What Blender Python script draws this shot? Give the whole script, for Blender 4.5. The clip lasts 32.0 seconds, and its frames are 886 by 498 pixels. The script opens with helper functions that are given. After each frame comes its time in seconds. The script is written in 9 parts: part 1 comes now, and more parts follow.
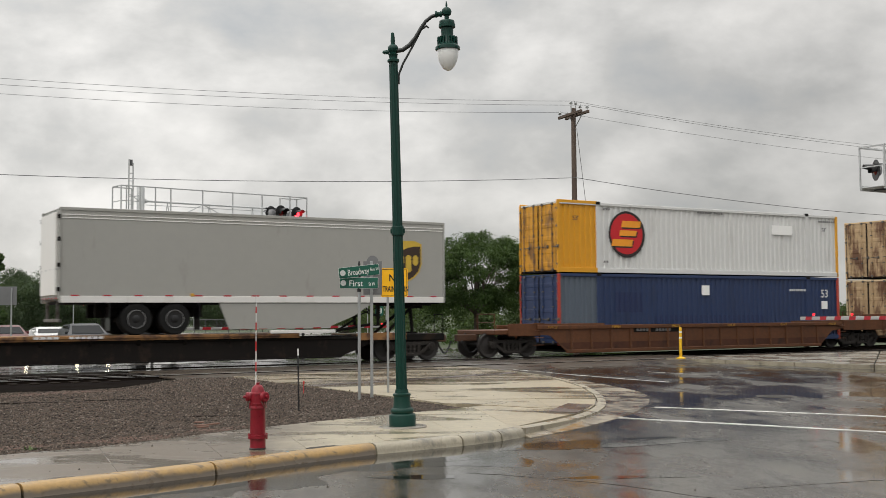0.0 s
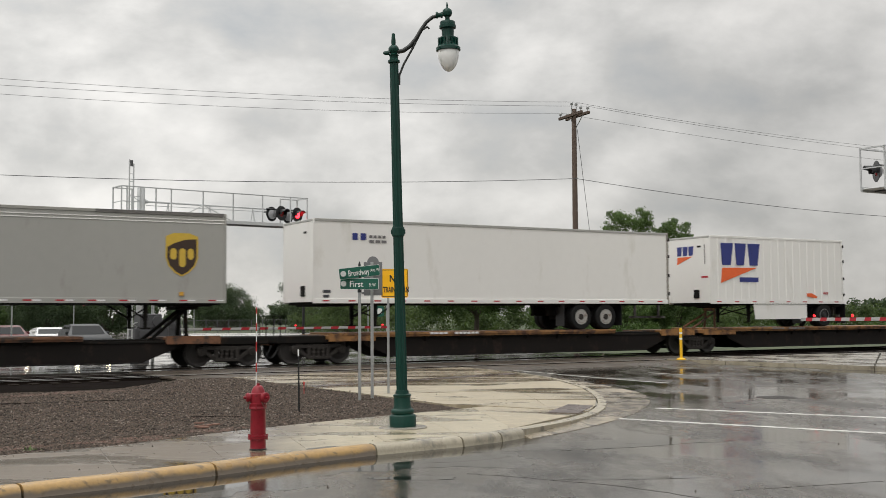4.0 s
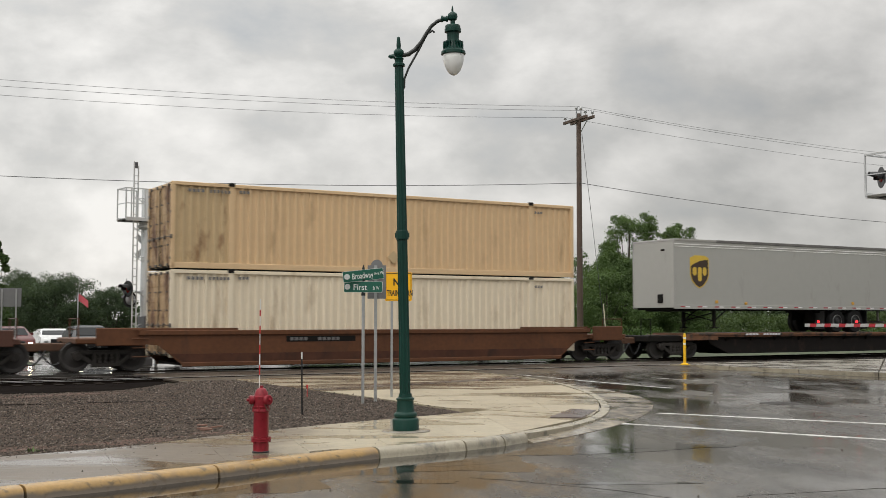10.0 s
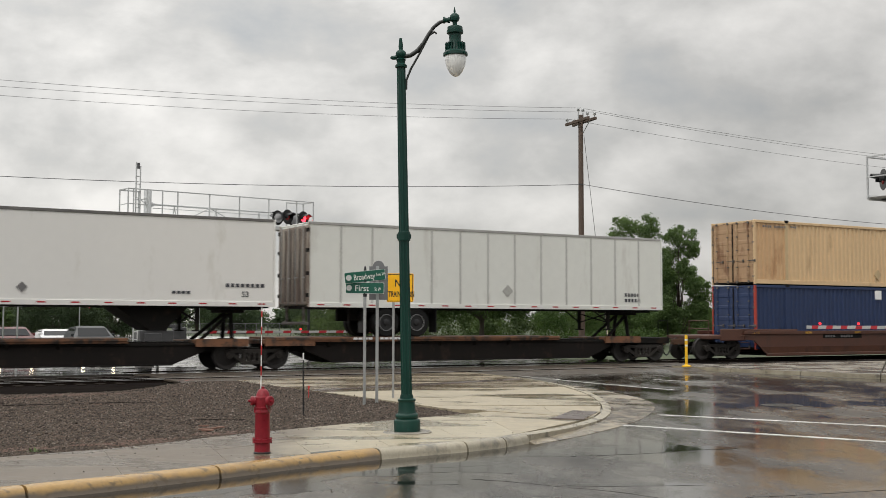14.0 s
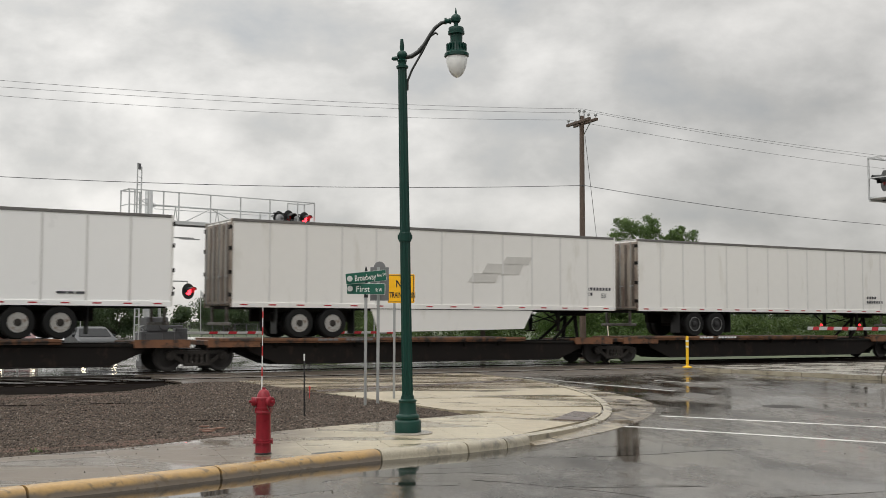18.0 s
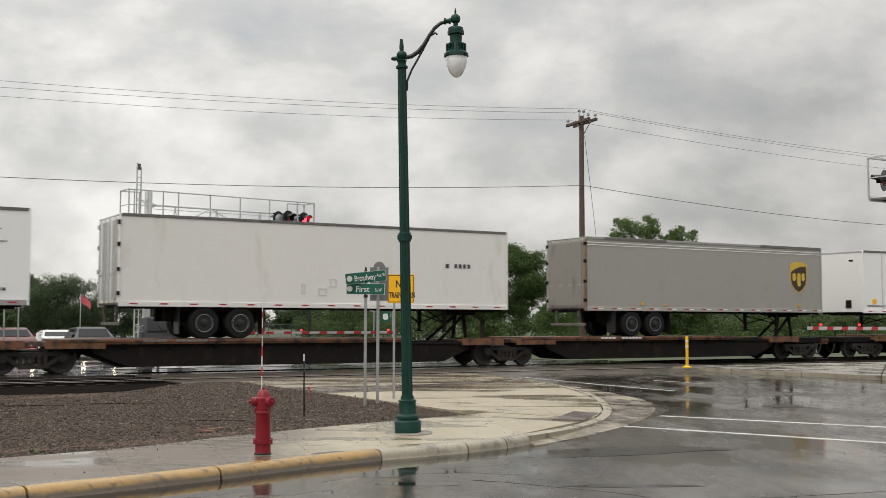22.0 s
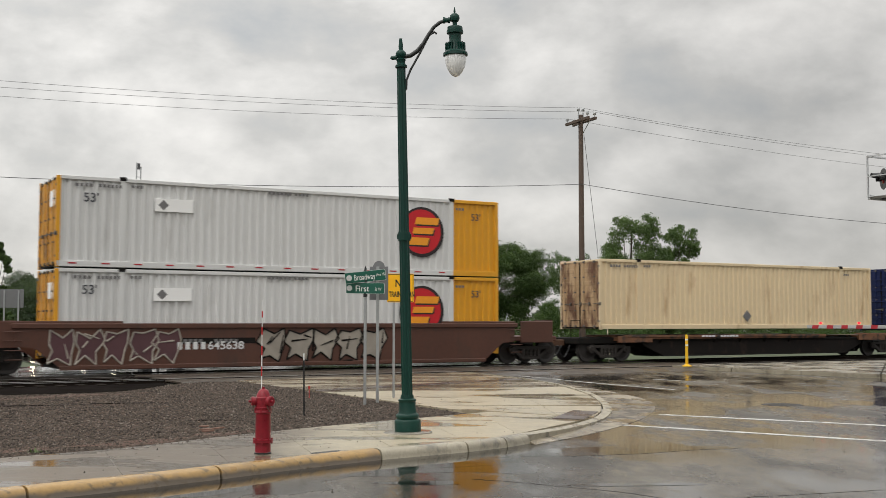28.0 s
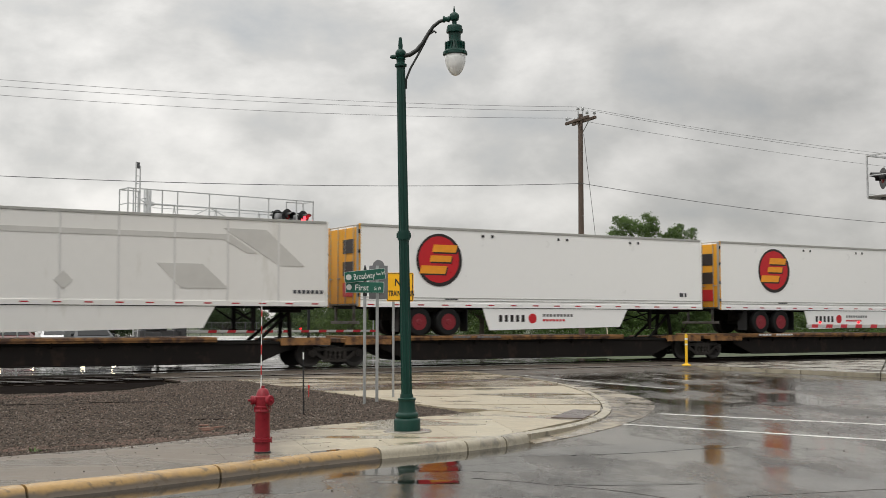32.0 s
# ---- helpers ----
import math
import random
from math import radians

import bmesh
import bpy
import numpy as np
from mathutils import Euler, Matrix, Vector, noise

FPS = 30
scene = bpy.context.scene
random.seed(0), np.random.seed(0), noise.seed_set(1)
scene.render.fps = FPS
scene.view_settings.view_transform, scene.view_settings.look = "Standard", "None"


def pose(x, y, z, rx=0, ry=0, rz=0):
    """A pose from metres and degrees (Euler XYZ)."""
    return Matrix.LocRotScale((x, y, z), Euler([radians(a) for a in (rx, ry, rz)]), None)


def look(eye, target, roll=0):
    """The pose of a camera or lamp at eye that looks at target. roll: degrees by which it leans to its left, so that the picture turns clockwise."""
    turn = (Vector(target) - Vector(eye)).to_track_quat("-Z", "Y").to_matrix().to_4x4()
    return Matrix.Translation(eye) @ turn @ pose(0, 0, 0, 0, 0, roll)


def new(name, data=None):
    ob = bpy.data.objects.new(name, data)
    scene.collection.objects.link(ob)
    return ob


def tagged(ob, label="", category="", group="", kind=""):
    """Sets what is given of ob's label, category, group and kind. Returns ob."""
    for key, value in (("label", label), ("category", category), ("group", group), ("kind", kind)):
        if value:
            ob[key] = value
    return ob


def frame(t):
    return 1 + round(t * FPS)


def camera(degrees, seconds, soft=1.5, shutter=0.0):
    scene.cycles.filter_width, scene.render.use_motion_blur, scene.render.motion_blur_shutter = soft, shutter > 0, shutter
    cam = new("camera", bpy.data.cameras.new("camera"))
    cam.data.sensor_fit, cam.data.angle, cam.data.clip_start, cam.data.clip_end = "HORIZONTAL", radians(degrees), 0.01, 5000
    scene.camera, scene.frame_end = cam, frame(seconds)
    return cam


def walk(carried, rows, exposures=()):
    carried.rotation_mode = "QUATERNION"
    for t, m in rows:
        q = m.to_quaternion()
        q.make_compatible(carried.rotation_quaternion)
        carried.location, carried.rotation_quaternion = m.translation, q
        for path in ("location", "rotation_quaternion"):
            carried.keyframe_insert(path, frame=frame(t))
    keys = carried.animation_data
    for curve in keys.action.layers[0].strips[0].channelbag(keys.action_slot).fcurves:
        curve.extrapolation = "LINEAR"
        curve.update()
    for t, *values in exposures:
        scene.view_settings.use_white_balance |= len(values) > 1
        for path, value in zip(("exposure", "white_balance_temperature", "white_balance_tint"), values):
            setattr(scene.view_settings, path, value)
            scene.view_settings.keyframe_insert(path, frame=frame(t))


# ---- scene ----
# The camera: held by hand on one spot, turning slightly.
EYE = (0.0, 0.0, 1.72)
cam = camera(42.80, 32.0, soft=0.7, shutter=0.18)
TURNS = [  # seconds, yaw, pitch, lean
    (0.0, -0.253, 3.382, -0.390),
    (1.0, -0.254, 3.388, -0.387),
    (2.0, -0.251, 3.399, -0.363),
    (3.0, -0.240, 3.414, -0.351),
    (3.5, -0.239, 3.415, -0.351),
    (5.5, -0.179, 3.454, -0.241),
    (6.5, -0.160, 3.469, -0.219),
    (7.5, -0.108, 3.530, -0.100),
    (8.5, -0.054, 3.573, -0.036),
    (9.5, -0.036, 3.594, 0.001),
    (10.5, -0.022, 3.621, 0.017),
    (11.5, -0.003, 3.629, 0.056),
    (12.5, 0.003, 3.631, 0.064),
    (13.5, 0.039, 3.655, 0.109),
    (14.5, 0.074, 3.683, 0.123),
    (16.5, 0.116, 3.723, 0.160),
    (17.0, 0.116, 3.720, 0.166),
    (18.0, 0.111, 3.712, 0.169),
    (19.0, 0.090, 3.711, 0.129),
    (20.0, 0.085, 3.712, 0.134),
    (21.0, 0.089, 3.708, 0.123),
    (22.0, 0.095, 3.716, 0.138),
    (23.0, 0.091, 3.713, 0.138),
    (24.0, 0.093, 3.712, 0.129),
    (25.0, 0.111, 3.717, 0.164),
    (25.5, 0.114, 3.717, 0.172),
    (27.5, 0.085, 3.676, 0.043),
    (28.5, 0.071, 3.671, 0.029),
    (29.5, 0.056, 3.640, 0.040),
    (30.5, 0.053, 3.629, 0.053),
    (31.5, 0.053, 3.629, 0.053),
    (32.0, 0.053, 3.629, 0.053),
]
PATH = [(t, pose(*EYE, 90 + p, 0, y) @ pose(0, 0, 0, 0, 0, r)) for t, y, p, r in TURNS]
walk(cam, PATH, exposures=[(0.0, 0.0, 6580, 10), (32.0, 0.0, 6580, 10)])

# ---- light: an overcast sky, brighter overhead ----
world = bpy.data.worlds.new("overcast_sky")
scene.world = world
world.use_nodes = True
SUN_EL, SUN_AZ = 48.0, 25.0  # degrees; azimuth from +y towards -x


def build_sky():
    nt = world.node_tree
    nt.nodes.clear()
    N, L = nt.nodes.new, nt.links.new
    out, bg = N("ShaderNodeOutputWorld"), N("ShaderNodeBackground")
    sky = N("ShaderNodeTexSky")
    sky.sky_type, sky.sun_disc = "NISHITA", False
    sky.sun_elevation, sky.sun_rotation = radians(SUN_EL), radians(-SUN_AZ)
    tc = N("ShaderNodeTexCoord")
    sep = N("ShaderNodeSeparateXYZ")
    L(tc.outputs["Generated"], sep.inputs[0])
    # flatten the cloud deck towards the horizon
    mp = N("ShaderNodeMapping")
    mp.inputs["Scale"].default_value = (1.7, 1.7, 3.0)
    mp.inputs["Location"].default_value = (1.35, 0.6, 0.2)
    L(tc.outputs["Generated"], mp.inputs["Vector"])
    n1, n2 = N("ShaderNodeTexNoise"), N("ShaderNodeTexNoise")
    n1.inputs["Scale"].default_value, n1.inputs["Detail"].default_value, n1.inputs["Roughness"].default_value = 1.6, 10.0, 0.57
    n1.inputs["Distortion"].default_value = 0.25
    n2.inputs["Scale"].default_value, n2.inputs["Detail"].default_value = 4.6, 9.0
    L(mp.outputs[0], n1.inputs["Vector"])
    L(mp.outputs[0], n2.inputs["Vector"])
    mix = N("ShaderNodeMix")
    mix.data_type = "FLOAT"
    mix.inputs[0].default_value = 0.36
    L(n1.outputs["Fac"], mix.inputs[2])
    L(n2.outputs["Fac"], mix.inputs[3])
    ramp = N("ShaderNodeValToRGB")
    e = ramp.color_ramp.elements
    e[0].position, e[0].color = 0.37, (0.395, 0.430, 0.462, 1)
    e[1].position, e[1].color = 0.62, (0.95, 0.935, 0.905, 1)
    m = e.new(0.5)
    m.color = (0.62, 0.617, 0.60, 1)
    L(mix.outputs[0], ramp.inputs[0])
    # overcast law: the zenith is about twice as bright as the horizon
    grad = N("ShaderNodeMapRange")
    grad.inputs["From Min"].default_value, grad.inputs["From Max"].default_value = 0.30, 1.0
    grad.inputs["To Min"].default_value, grad.inputs["To Max"].default_value = 1.0, 3.3
    L(sep.outputs["Z"], grad.inputs["Value"])
    # the veiled sun brightens its side of the deck
    side = N("ShaderNodeMapRange")
    side.inputs["From Min"].default_value, side.inputs["From Max"].default_value = -0.42, 0.42
    side.inputs["To Min"].default_value, side.inputs["To Max"].default_value = 1.03, 0.78
    L(sep.outputs["X"], side.inputs["Value"])
    # a heavier bank of cloud away from it
    bank = N("ShaderNodeMapRange")
    bank.interpolation_type = "SMOOTHSTEP"
    bank.inputs["From Min"].default_value, bank.inputs["From Max"].default_value = 0.03, 0.36
    bank.inputs["To Min"].default_value, bank.inputs["To Max"].default_value = 1.0, 0.85
    L(sep.outputs["X"], bank.inputs["Value"])
    low = N("ShaderNodeMapRange")
    low.interpolation_type = "SMOOTHSTEP"
    low.inputs["From Min"].default_value, low.inputs["From Max"].default_value = 0.06, 0.27
    low.inputs["To Min"].default_value, low.inputs["To Max"].default_value = 0.92, 1.07
    L(sep.outputs["Z"], low.inputs["Value"])
    k1 = N("ShaderNodeMath")
    k1.operation = "MULTIPLY"
    L(grad.outputs[0], k1.inputs[0])
    L(low.outputs[0], k1.inputs[1])
    k0, k = N("ShaderNodeMath"), N("ShaderNodeMath")
    k0.operation = k.operation = "MULTIPLY"
    L(k1.outputs[0], k0.inputs[0])
    L(bank.outputs[0], k0.inputs[1])
    L(k0.outputs[0], k.inputs[0])
    L(side.outputs[0], k.inputs[1])
    sc = N("ShaderNodeVectorMath")
    sc.operation = "SCALE"
    L(ramp.outputs[0], sc.inputs[0])
    L(k.outputs[0], sc.inputs["Scale"])
    bl = N("ShaderNodeMix")
    bl.data_type = "RGBA"
    bl.inputs[0].default_value = 0.04
    L(sc.outputs[0], bl.inputs[6])
    dim = N("ShaderNodeVectorMath")
    dim.operation = "SCALE"
    dim.inputs["Scale"].default_value = 0.1
    L(sky.outputs[0], dim.inputs[0])
    L(dim.outputs[0], bl.inputs[7])
    L(bl.outputs[2], bg.inputs["Color"])
    bg.inputs["Strength"].default_value = 1.06
    L(bg.outputs[0], out.inputs["Surface"])


build_sky()
sun_data = bpy.data.lights.new("sun", "SUN")
sun_data.energy, sun_data.angle, sun_data.color = 0.7, radians(25), (1.0, 0.97, 0.93)
sun = new("sun", sun_data)
_az, _el = radians(SUN_AZ), radians(SUN_EL)
sun.matrix_world = look((-30 * math.sin(_az), -30 * math.cos(_az), 40), (0, 0, 0))

# ---- the train's motion: it rolls to the right and away ----
YAW = 30.52
DX, DY = math.cos(radians(YAW)), math.sin(radians(YAW))
TRACK = 37.06     # distance of the train's track centre from the eye, square to it
TRACK_NEAR = 32.50
RAIL = 0.10       # rail top
RISE = 0.02       # lift of the train over the datum of its drawings
MOVED = []        # things that ride on the train, with their place on it


def at_track(s, off=0.0, z=0.0, turn=0.0):
    """A pose s metres along the train's track, off metres beyond its centre."""
    n = TRACK + off
    return pose(s * DX - n * DY, s * DY + n * DX, z, 0, 0, YAW + turn)


def run(t):
    return 12.378 * t - 0.00202 * t * t


def rides(ob, u, z=0.0):
    z += RISE
    ob.matrix_basis = at_track(u, 0, z)
    MOVED.append((ob, u, z))
    return ob


def motions():
    for ob, u, z in MOVED:
        walk(ob, [(t, at_track(u + run(t), 0, z)) for t in (0, 4, 8, 12, 16, 20, 24, 28, 32)])


# ---- materials ----
def mat(name, base, rough=0.5, metal=0.0, grain=8.0, vary=0.12, bump=0.1, blot=0.6, wear=None, worn=0.0, coat=0.0, wet=None, tint=0.0, glow=None, streak=0.0, spec=0.5, coords="Object"):
    """A surface: base colour with fine grain and large blots, relief, an optional second colour worn in,
    and for wet ground a (low, high) range of roughness."""
    m = bpy.data.materials.new(name)
    m.use_nodes = True
    nt = m.node_tree
    N, L = nt.nodes.new, nt.links.new
    b = nt.nodes["Principled BSDF"]
    tc = N("ShaderNodeTexCoord")
    vec = tc.outputs[coords]
    if tint:
        oi = N("ShaderNodeObjectInfo")
    fine, big = N("ShaderNodeTexNoise"), N("ShaderNodeTexNoise")
    fine.inputs["Scale"].default_value, fine.inputs["Detail"].default_value = grain, 6.0
    big.inputs["Scale"].default_value, big.inputs["Detail"].default_value = blot, 4.0
    L(vec, fine.inputs["Vector"])
    if streak:
        mp = N("ShaderNodeMapping")
        mp.inputs["Scale"].default_value = (1.0, 1.0, streak)
        L(vec, mp.inputs["Vector"])
        L(mp.outputs[0], big.inputs["Vector"])
    else:
        L(vec, big.inputs["Vector"])
    mx = N("ShaderNodeMix")
    mx.data_type = "FLOAT"
    mx.inputs[0].default_value = 0.5
    L(fine.outputs["Fac"], mx.inputs[2])
    L(big.outputs["Fac"], mx.inputs[3])
    rng = N("ShaderNodeMapRange")
    rng.inputs["From Min"].default_value, rng.inputs["From Max"].default_value = 0.25, 0.75
    rng.inputs["To Min"].default_value, rng.inputs["To Max"].default_value = 1 - vary, 1 + vary
    L(mx.outputs[0], rng.inputs["Value"])
    sc = N("ShaderNodeVectorMath")
    sc.operation = "SCALE"
    sc.inputs[0].default_value = base
    if tint:
        tr_ = N("ShaderNodeMapRange")
        tr_.inputs["To Min"].default_value, tr_.inputs["To Max"].default_value = 1 - tint, 1 + tint
        L(oi.outputs["Random"], tr_.inputs["Value"])
        mu = N("ShaderNodeMath")
        mu.operation = "MULTIPLY"
        L(tr_.outputs[0], mu.inputs[0])
        L(rng.outputs[0], mu.inputs[1])
        L(mu.outputs[0], sc.inputs["Scale"])
    else:
        L(rng.outputs[0], sc.inputs["Scale"])
    col = sc.outputs[0]
    if wear:
        wn = N("ShaderNodeTexNoise")
        wn.inputs["Scale"].default_value, wn.inputs["Detail"].default_value = blot * 2.3, 8.0
        wn.inputs["Roughness"].default_value = 0.65
        if streak:
            L(mp.outputs[0], wn.inputs["Vector"])
        else:
            L(vec, wn.inputs["Vector"])
        wr = N("ShaderNodeMapRange")
        wr.inputs["From Min"].default_value, wr.inputs["From Max"].default_value = 0.62 - worn * 0.3, 0.74 - worn * 0.3
        L(wn.outputs["Fac"], wr.inputs["Value"])
        wm = N("ShaderNodeMix")
        wm.data_type = "RGBA"
        L(wr.outputs[0], wm.inputs[0])
        L(col, wm.inputs[6])
        wm.inputs[7].default_value = (*wear, 1)
        col = wm.outputs[2]
    L(col, b.inputs["Base Color"])
    b.inputs["Metallic"].default_value = metal
    b.inputs["Specular IOR Level"].default_value = spec
    rr = N("ShaderNodeMapRange")
    lo, hi = wet if wet else (max(0.02, rough - 0.1), min(1, rough + 0.1))
    rr.inputs["From Min"].default_value, rr.inputs["From Max"].default_value = (0.40, 0.62) if wet else (0.3, 0.7)
    rr.inputs["To Min"].default_value, rr.inputs["To Max"].default_value = lo, hi
    L((big if wet else mx).outputs[0], rr.inputs["Value"])
    L(rr.outputs[0], b.inputs["Roughness"])
    if coat:
        b.inputs["Coat Weight"].default_value, b.inputs["Coat Roughness"].default_value = coat, 0.06
    if bump:
        bp = N("ShaderNodeBump")
        bp.inputs["Strength"].default_value, bp.inputs["Distance"].default_value = bump, 0.01
        if wet:  # films of water level the relief
            ms = N("ShaderNodeMath")
            ms.operation = "MULTIPLY"
            L(rr.outputs[0], ms.inputs[0])
            L(fine.outputs["Fac"], ms.inputs[1])
            L(ms.outputs[0], bp.inputs["Height"])
        else:
            L(fine.outputs["Fac"], bp.inputs["Height"])
        L(bp.outputs[0], b.inputs["Normal"])
    if glow:
        b.inputs["Emission Color"].default_value = (*glow[:3], 1)
        b.inputs["Emission Strength"].default_value = glow[3]
    return m


def asphalt(name, base, lo, hi, dark=0.5):
    """Wet asphalt: patches of smooth water film and dull dark patches, drawn out along the street."""
    m = bpy.data.materials.new(name)
    m.use_nodes = True
    nt = m.node_tree
    N, L = nt.nodes.new, nt.links.new
    b = nt.nodes["Principled BSDF"]
    tc, mp = N("ShaderNodeTexCoord"), N("ShaderNodeMapping")
    mp.inputs["Rotation"].default_value = (0, 0, radians(38))
    mp.inputs["Scale"].default_value = (1.0, 0.42, 1.0)
    L(tc.outputs["Object"], mp.inputs["Vector"])
    film, patch, fine, speck = (N("ShaderNodeTexNoise") for _ in range(4))
    for n, sc, de, ro in ((film, 0.65, 8.0, 0.62), (patch, 0.34, 8.0, 0.64), (fine, 38.0, 4.0, 0.6), (speck, 5.0, 8.0, 0.75)):
        n.inputs["Scale"].default_value, n.inputs["Detail"].default_value, n.inputs["Roughness"].default_value = sc, de, ro
    patch.inputs["Distortion"].default_value = 0.6
    for n in (film, patch, speck):
        L(mp.outputs[0], n.inputs["Vector"])
    L(tc.outputs["Object"], fine.inputs["Vector"])
    r1 = N("ShaderNodeMapRange")
    r1.inputs["From Min"].default_value, r1.inputs["From Max"].default_value = 0.44, 0.61
    r1.inputs["To Min"].default_value, r1.inputs["To Max"].default_value = lo, hi
    L(film.outputs["Fac"], r1.inputs["Value"])
    r2 = N("ShaderNodeMapRange")
    r2.inputs["From Min"].default_value, r2.inputs["From Max"].default_value = 0.40, 0.56
    r2.inputs["To Min"].default_value, r2.inputs["To Max"].default_value = dark, 1.25
    L(patch.outputs["Fac"], r2.inputs["Value"])
    r3 = N("ShaderNodeMapRange")
    r3.inputs["From Min"].default_value, r3.inputs["From Max"].default_value = 0.3, 0.7
    r3.inputs["To Min"].default_value, r3.inputs["To Max"].default_value = 0.55, 1.45
    L(speck.outputs["Fac"], r3.inputs["Value"])
    k = N("ShaderNodeMath")
    k.operation = "MULTIPLY"
    L(r2.outputs[0], k.inputs[0])
    L(r3.outputs[0], k.inputs[1])
    sc = N("ShaderNodeVectorMath")
    sc.operation = "SCALE"
    sc.inputs[0].default_value = base
    L(k.outputs[0], sc.inputs["Scale"])
    L(sc.outputs[0], b.inputs["Base Color"])
    L(r1.outputs[0], b.inputs["Roughness"])
    # less sheen where the surface has dried to a dull film
    sp = N("ShaderNodeMapRange")
    sp.inputs["From Min"].default_value, sp.inputs["From Max"].default_value = 0.40, 0.60
    sp.inputs["To Min"].default_value, sp.inputs["To Max"].default_value = 0.22, 0.5
    L(patch.outputs["Fac"], sp.inputs["Value"])
    L(sp.outputs[0], b.inputs["Specular IOR Level"])
    h = N("ShaderNodeMath")
    h.operation = "MULTIPLY"
    L(r1.outputs[0], h.inputs[0])
    L(fine.outputs["Fac"], h.inputs[1])
    bp = N("ShaderNodeBump")
    bp.inputs["Strength"].default_value, bp.inputs["Distance"].default_value = 0.5, 0.01
    L(h.outputs[0], bp.inputs["Height"])
    L(bp.outputs[0], b.inputs["Normal"])
    return m


ASPHALT = asphalt("wet_asphalt", (0.052, 0.045, 0.036), 0.07, 0.34)
WET_FILM = asphalt("thin_water_film", (0.020, 0.018, 0.015), 0.015, 0.17, 0.6)
WET_PAVING = asphalt("flooded_paving", (0.05, 0.046, 0.042), 0.03, 0.14, 0.7)


def paving(name, old, pale, split=None, wet=(0.46, 0.58), dim=0.6, rough=(0.42, 0.06)):
    """Wet concrete: patches of water film that darken it and make it shine; split: the x range over which
    an older, darker pour gives way to a paler one."""
    m = bpy.data.materials.new(name)
    m.use_nodes = True
    nt = m.node_tree
    N, L = nt.nodes.new, nt.links.new
    b = nt.nodes["Principled BSDF"]
    tc = N("ShaderNodeTexCoord")

    def noise(scale, detail, ro=0.6, dis=0.0, vec=None):
        n = N("ShaderNodeTexNoise")
        n.inputs["Scale"].default_value, n.inputs["Detail"].default_value = scale, detail
        n.inputs["Roughness"].default_value, n.inputs["Distortion"].default_value = ro, dis
        L(vec or tc.outputs["Object"], n.inputs["Vector"])
        return n.outputs["Fac"]

    def ramp(v, a, b_, c, d):
        r = N("ShaderNodeMapRange")
        r.interpolation_type = "SMOOTHSTEP"
        for k, x in zip(("From Min", "From Max", "To Min", "To Max"), (a, b_, c, d)):
            r.inputs[k].default_value = x
        L(v, r.inputs["Value"])
        return r.outputs[0]

    def mix(f, a, c):
        r = N("ShaderNodeMix")
        r.data_type = "RGBA"
        L(f, r.inputs[0])
        for v, k in ((a, 6), (c, 7)):
            if isinstance(v, tuple):
                r.inputs[k].default_value = (*v, 1)
            else:
                L(v, r.inputs[k])
        return r.outputs[2]

    def op(kind, a, c):
        r = N("ShaderNodeMath")
        r.operation = kind
        for v, k in ((a, 0), (c, 1)):
            if isinstance(v, float):
                r.inputs[k].default_value = v
            else:
                L(v, r.inputs[k])
        return r.outputs[0]

    mp = N("ShaderNodeMapping")
    mp.inputs["Rotation"].default_value, mp.inputs["Scale"].default_value = (0, 0, radians(-45)), (0.55, 1.3, 1.0)
    L(tc.outputs["Object"], mp.inputs["Vector"])
    film = ramp(noise(0.62, 6.0, 0.55, 0.4, mp.outputs[0]), *wet, 0.0, 1.0)
    fine = noise(45.0, 5.0)
    col = pale
    if split:
        sp = N("ShaderNodeSeparateXYZ")
        L(tc.outputs["Object"], sp.inputs[0])
        col = mix(ramp(op("ADD", sp.outputs["X"], op("MULTIPLY", noise(0.9, 5.0), 1.6)), split[0] + 0.8, split[1] + 0.8, 0.0, 1.0), old, pale)
    stain = ramp(noise(1.1, 9.0, 0.68, 0.6), 0.50, 0.70, 0.0, 0.5)
    col = mix(stain, col, tuple(q * 0.62 for q in old[:2]) + (old[2] * 0.5,))
    k = op("MULTIPLY", ramp(film, 0.0, 1.0, 1.0, dim), op("MULTIPLY", ramp(fine, 0.3, 0.7, 0.84, 1.14), ramp(noise(6.0, 6.0, 0.7), 0.3, 0.7, 0.88, 1.1)))
    sc = N("ShaderNodeVectorMath")
    sc.operation = "SCALE"
    if isinstance(col, tuple):
        sc.inputs[0].default_value = col
    else:
        L(col, sc.inputs[0])
    L(k, sc.inputs["Scale"])
    L(sc.outputs[0], b.inputs["Base Color"])
    r = ramp(film, 0.0, 1.0, *rough)
    L(r, b.inputs["Roughness"])
    bp = N("ShaderNodeBump")
    bp.inputs["Strength"].default_value, bp.inputs["Distance"].default_value = 0.3, 0.01
    L(op("MULTIPLY", r, fine), bp.inputs["Height"])
    L(bp.outputs[0], b.inputs["Normal"])
    return m


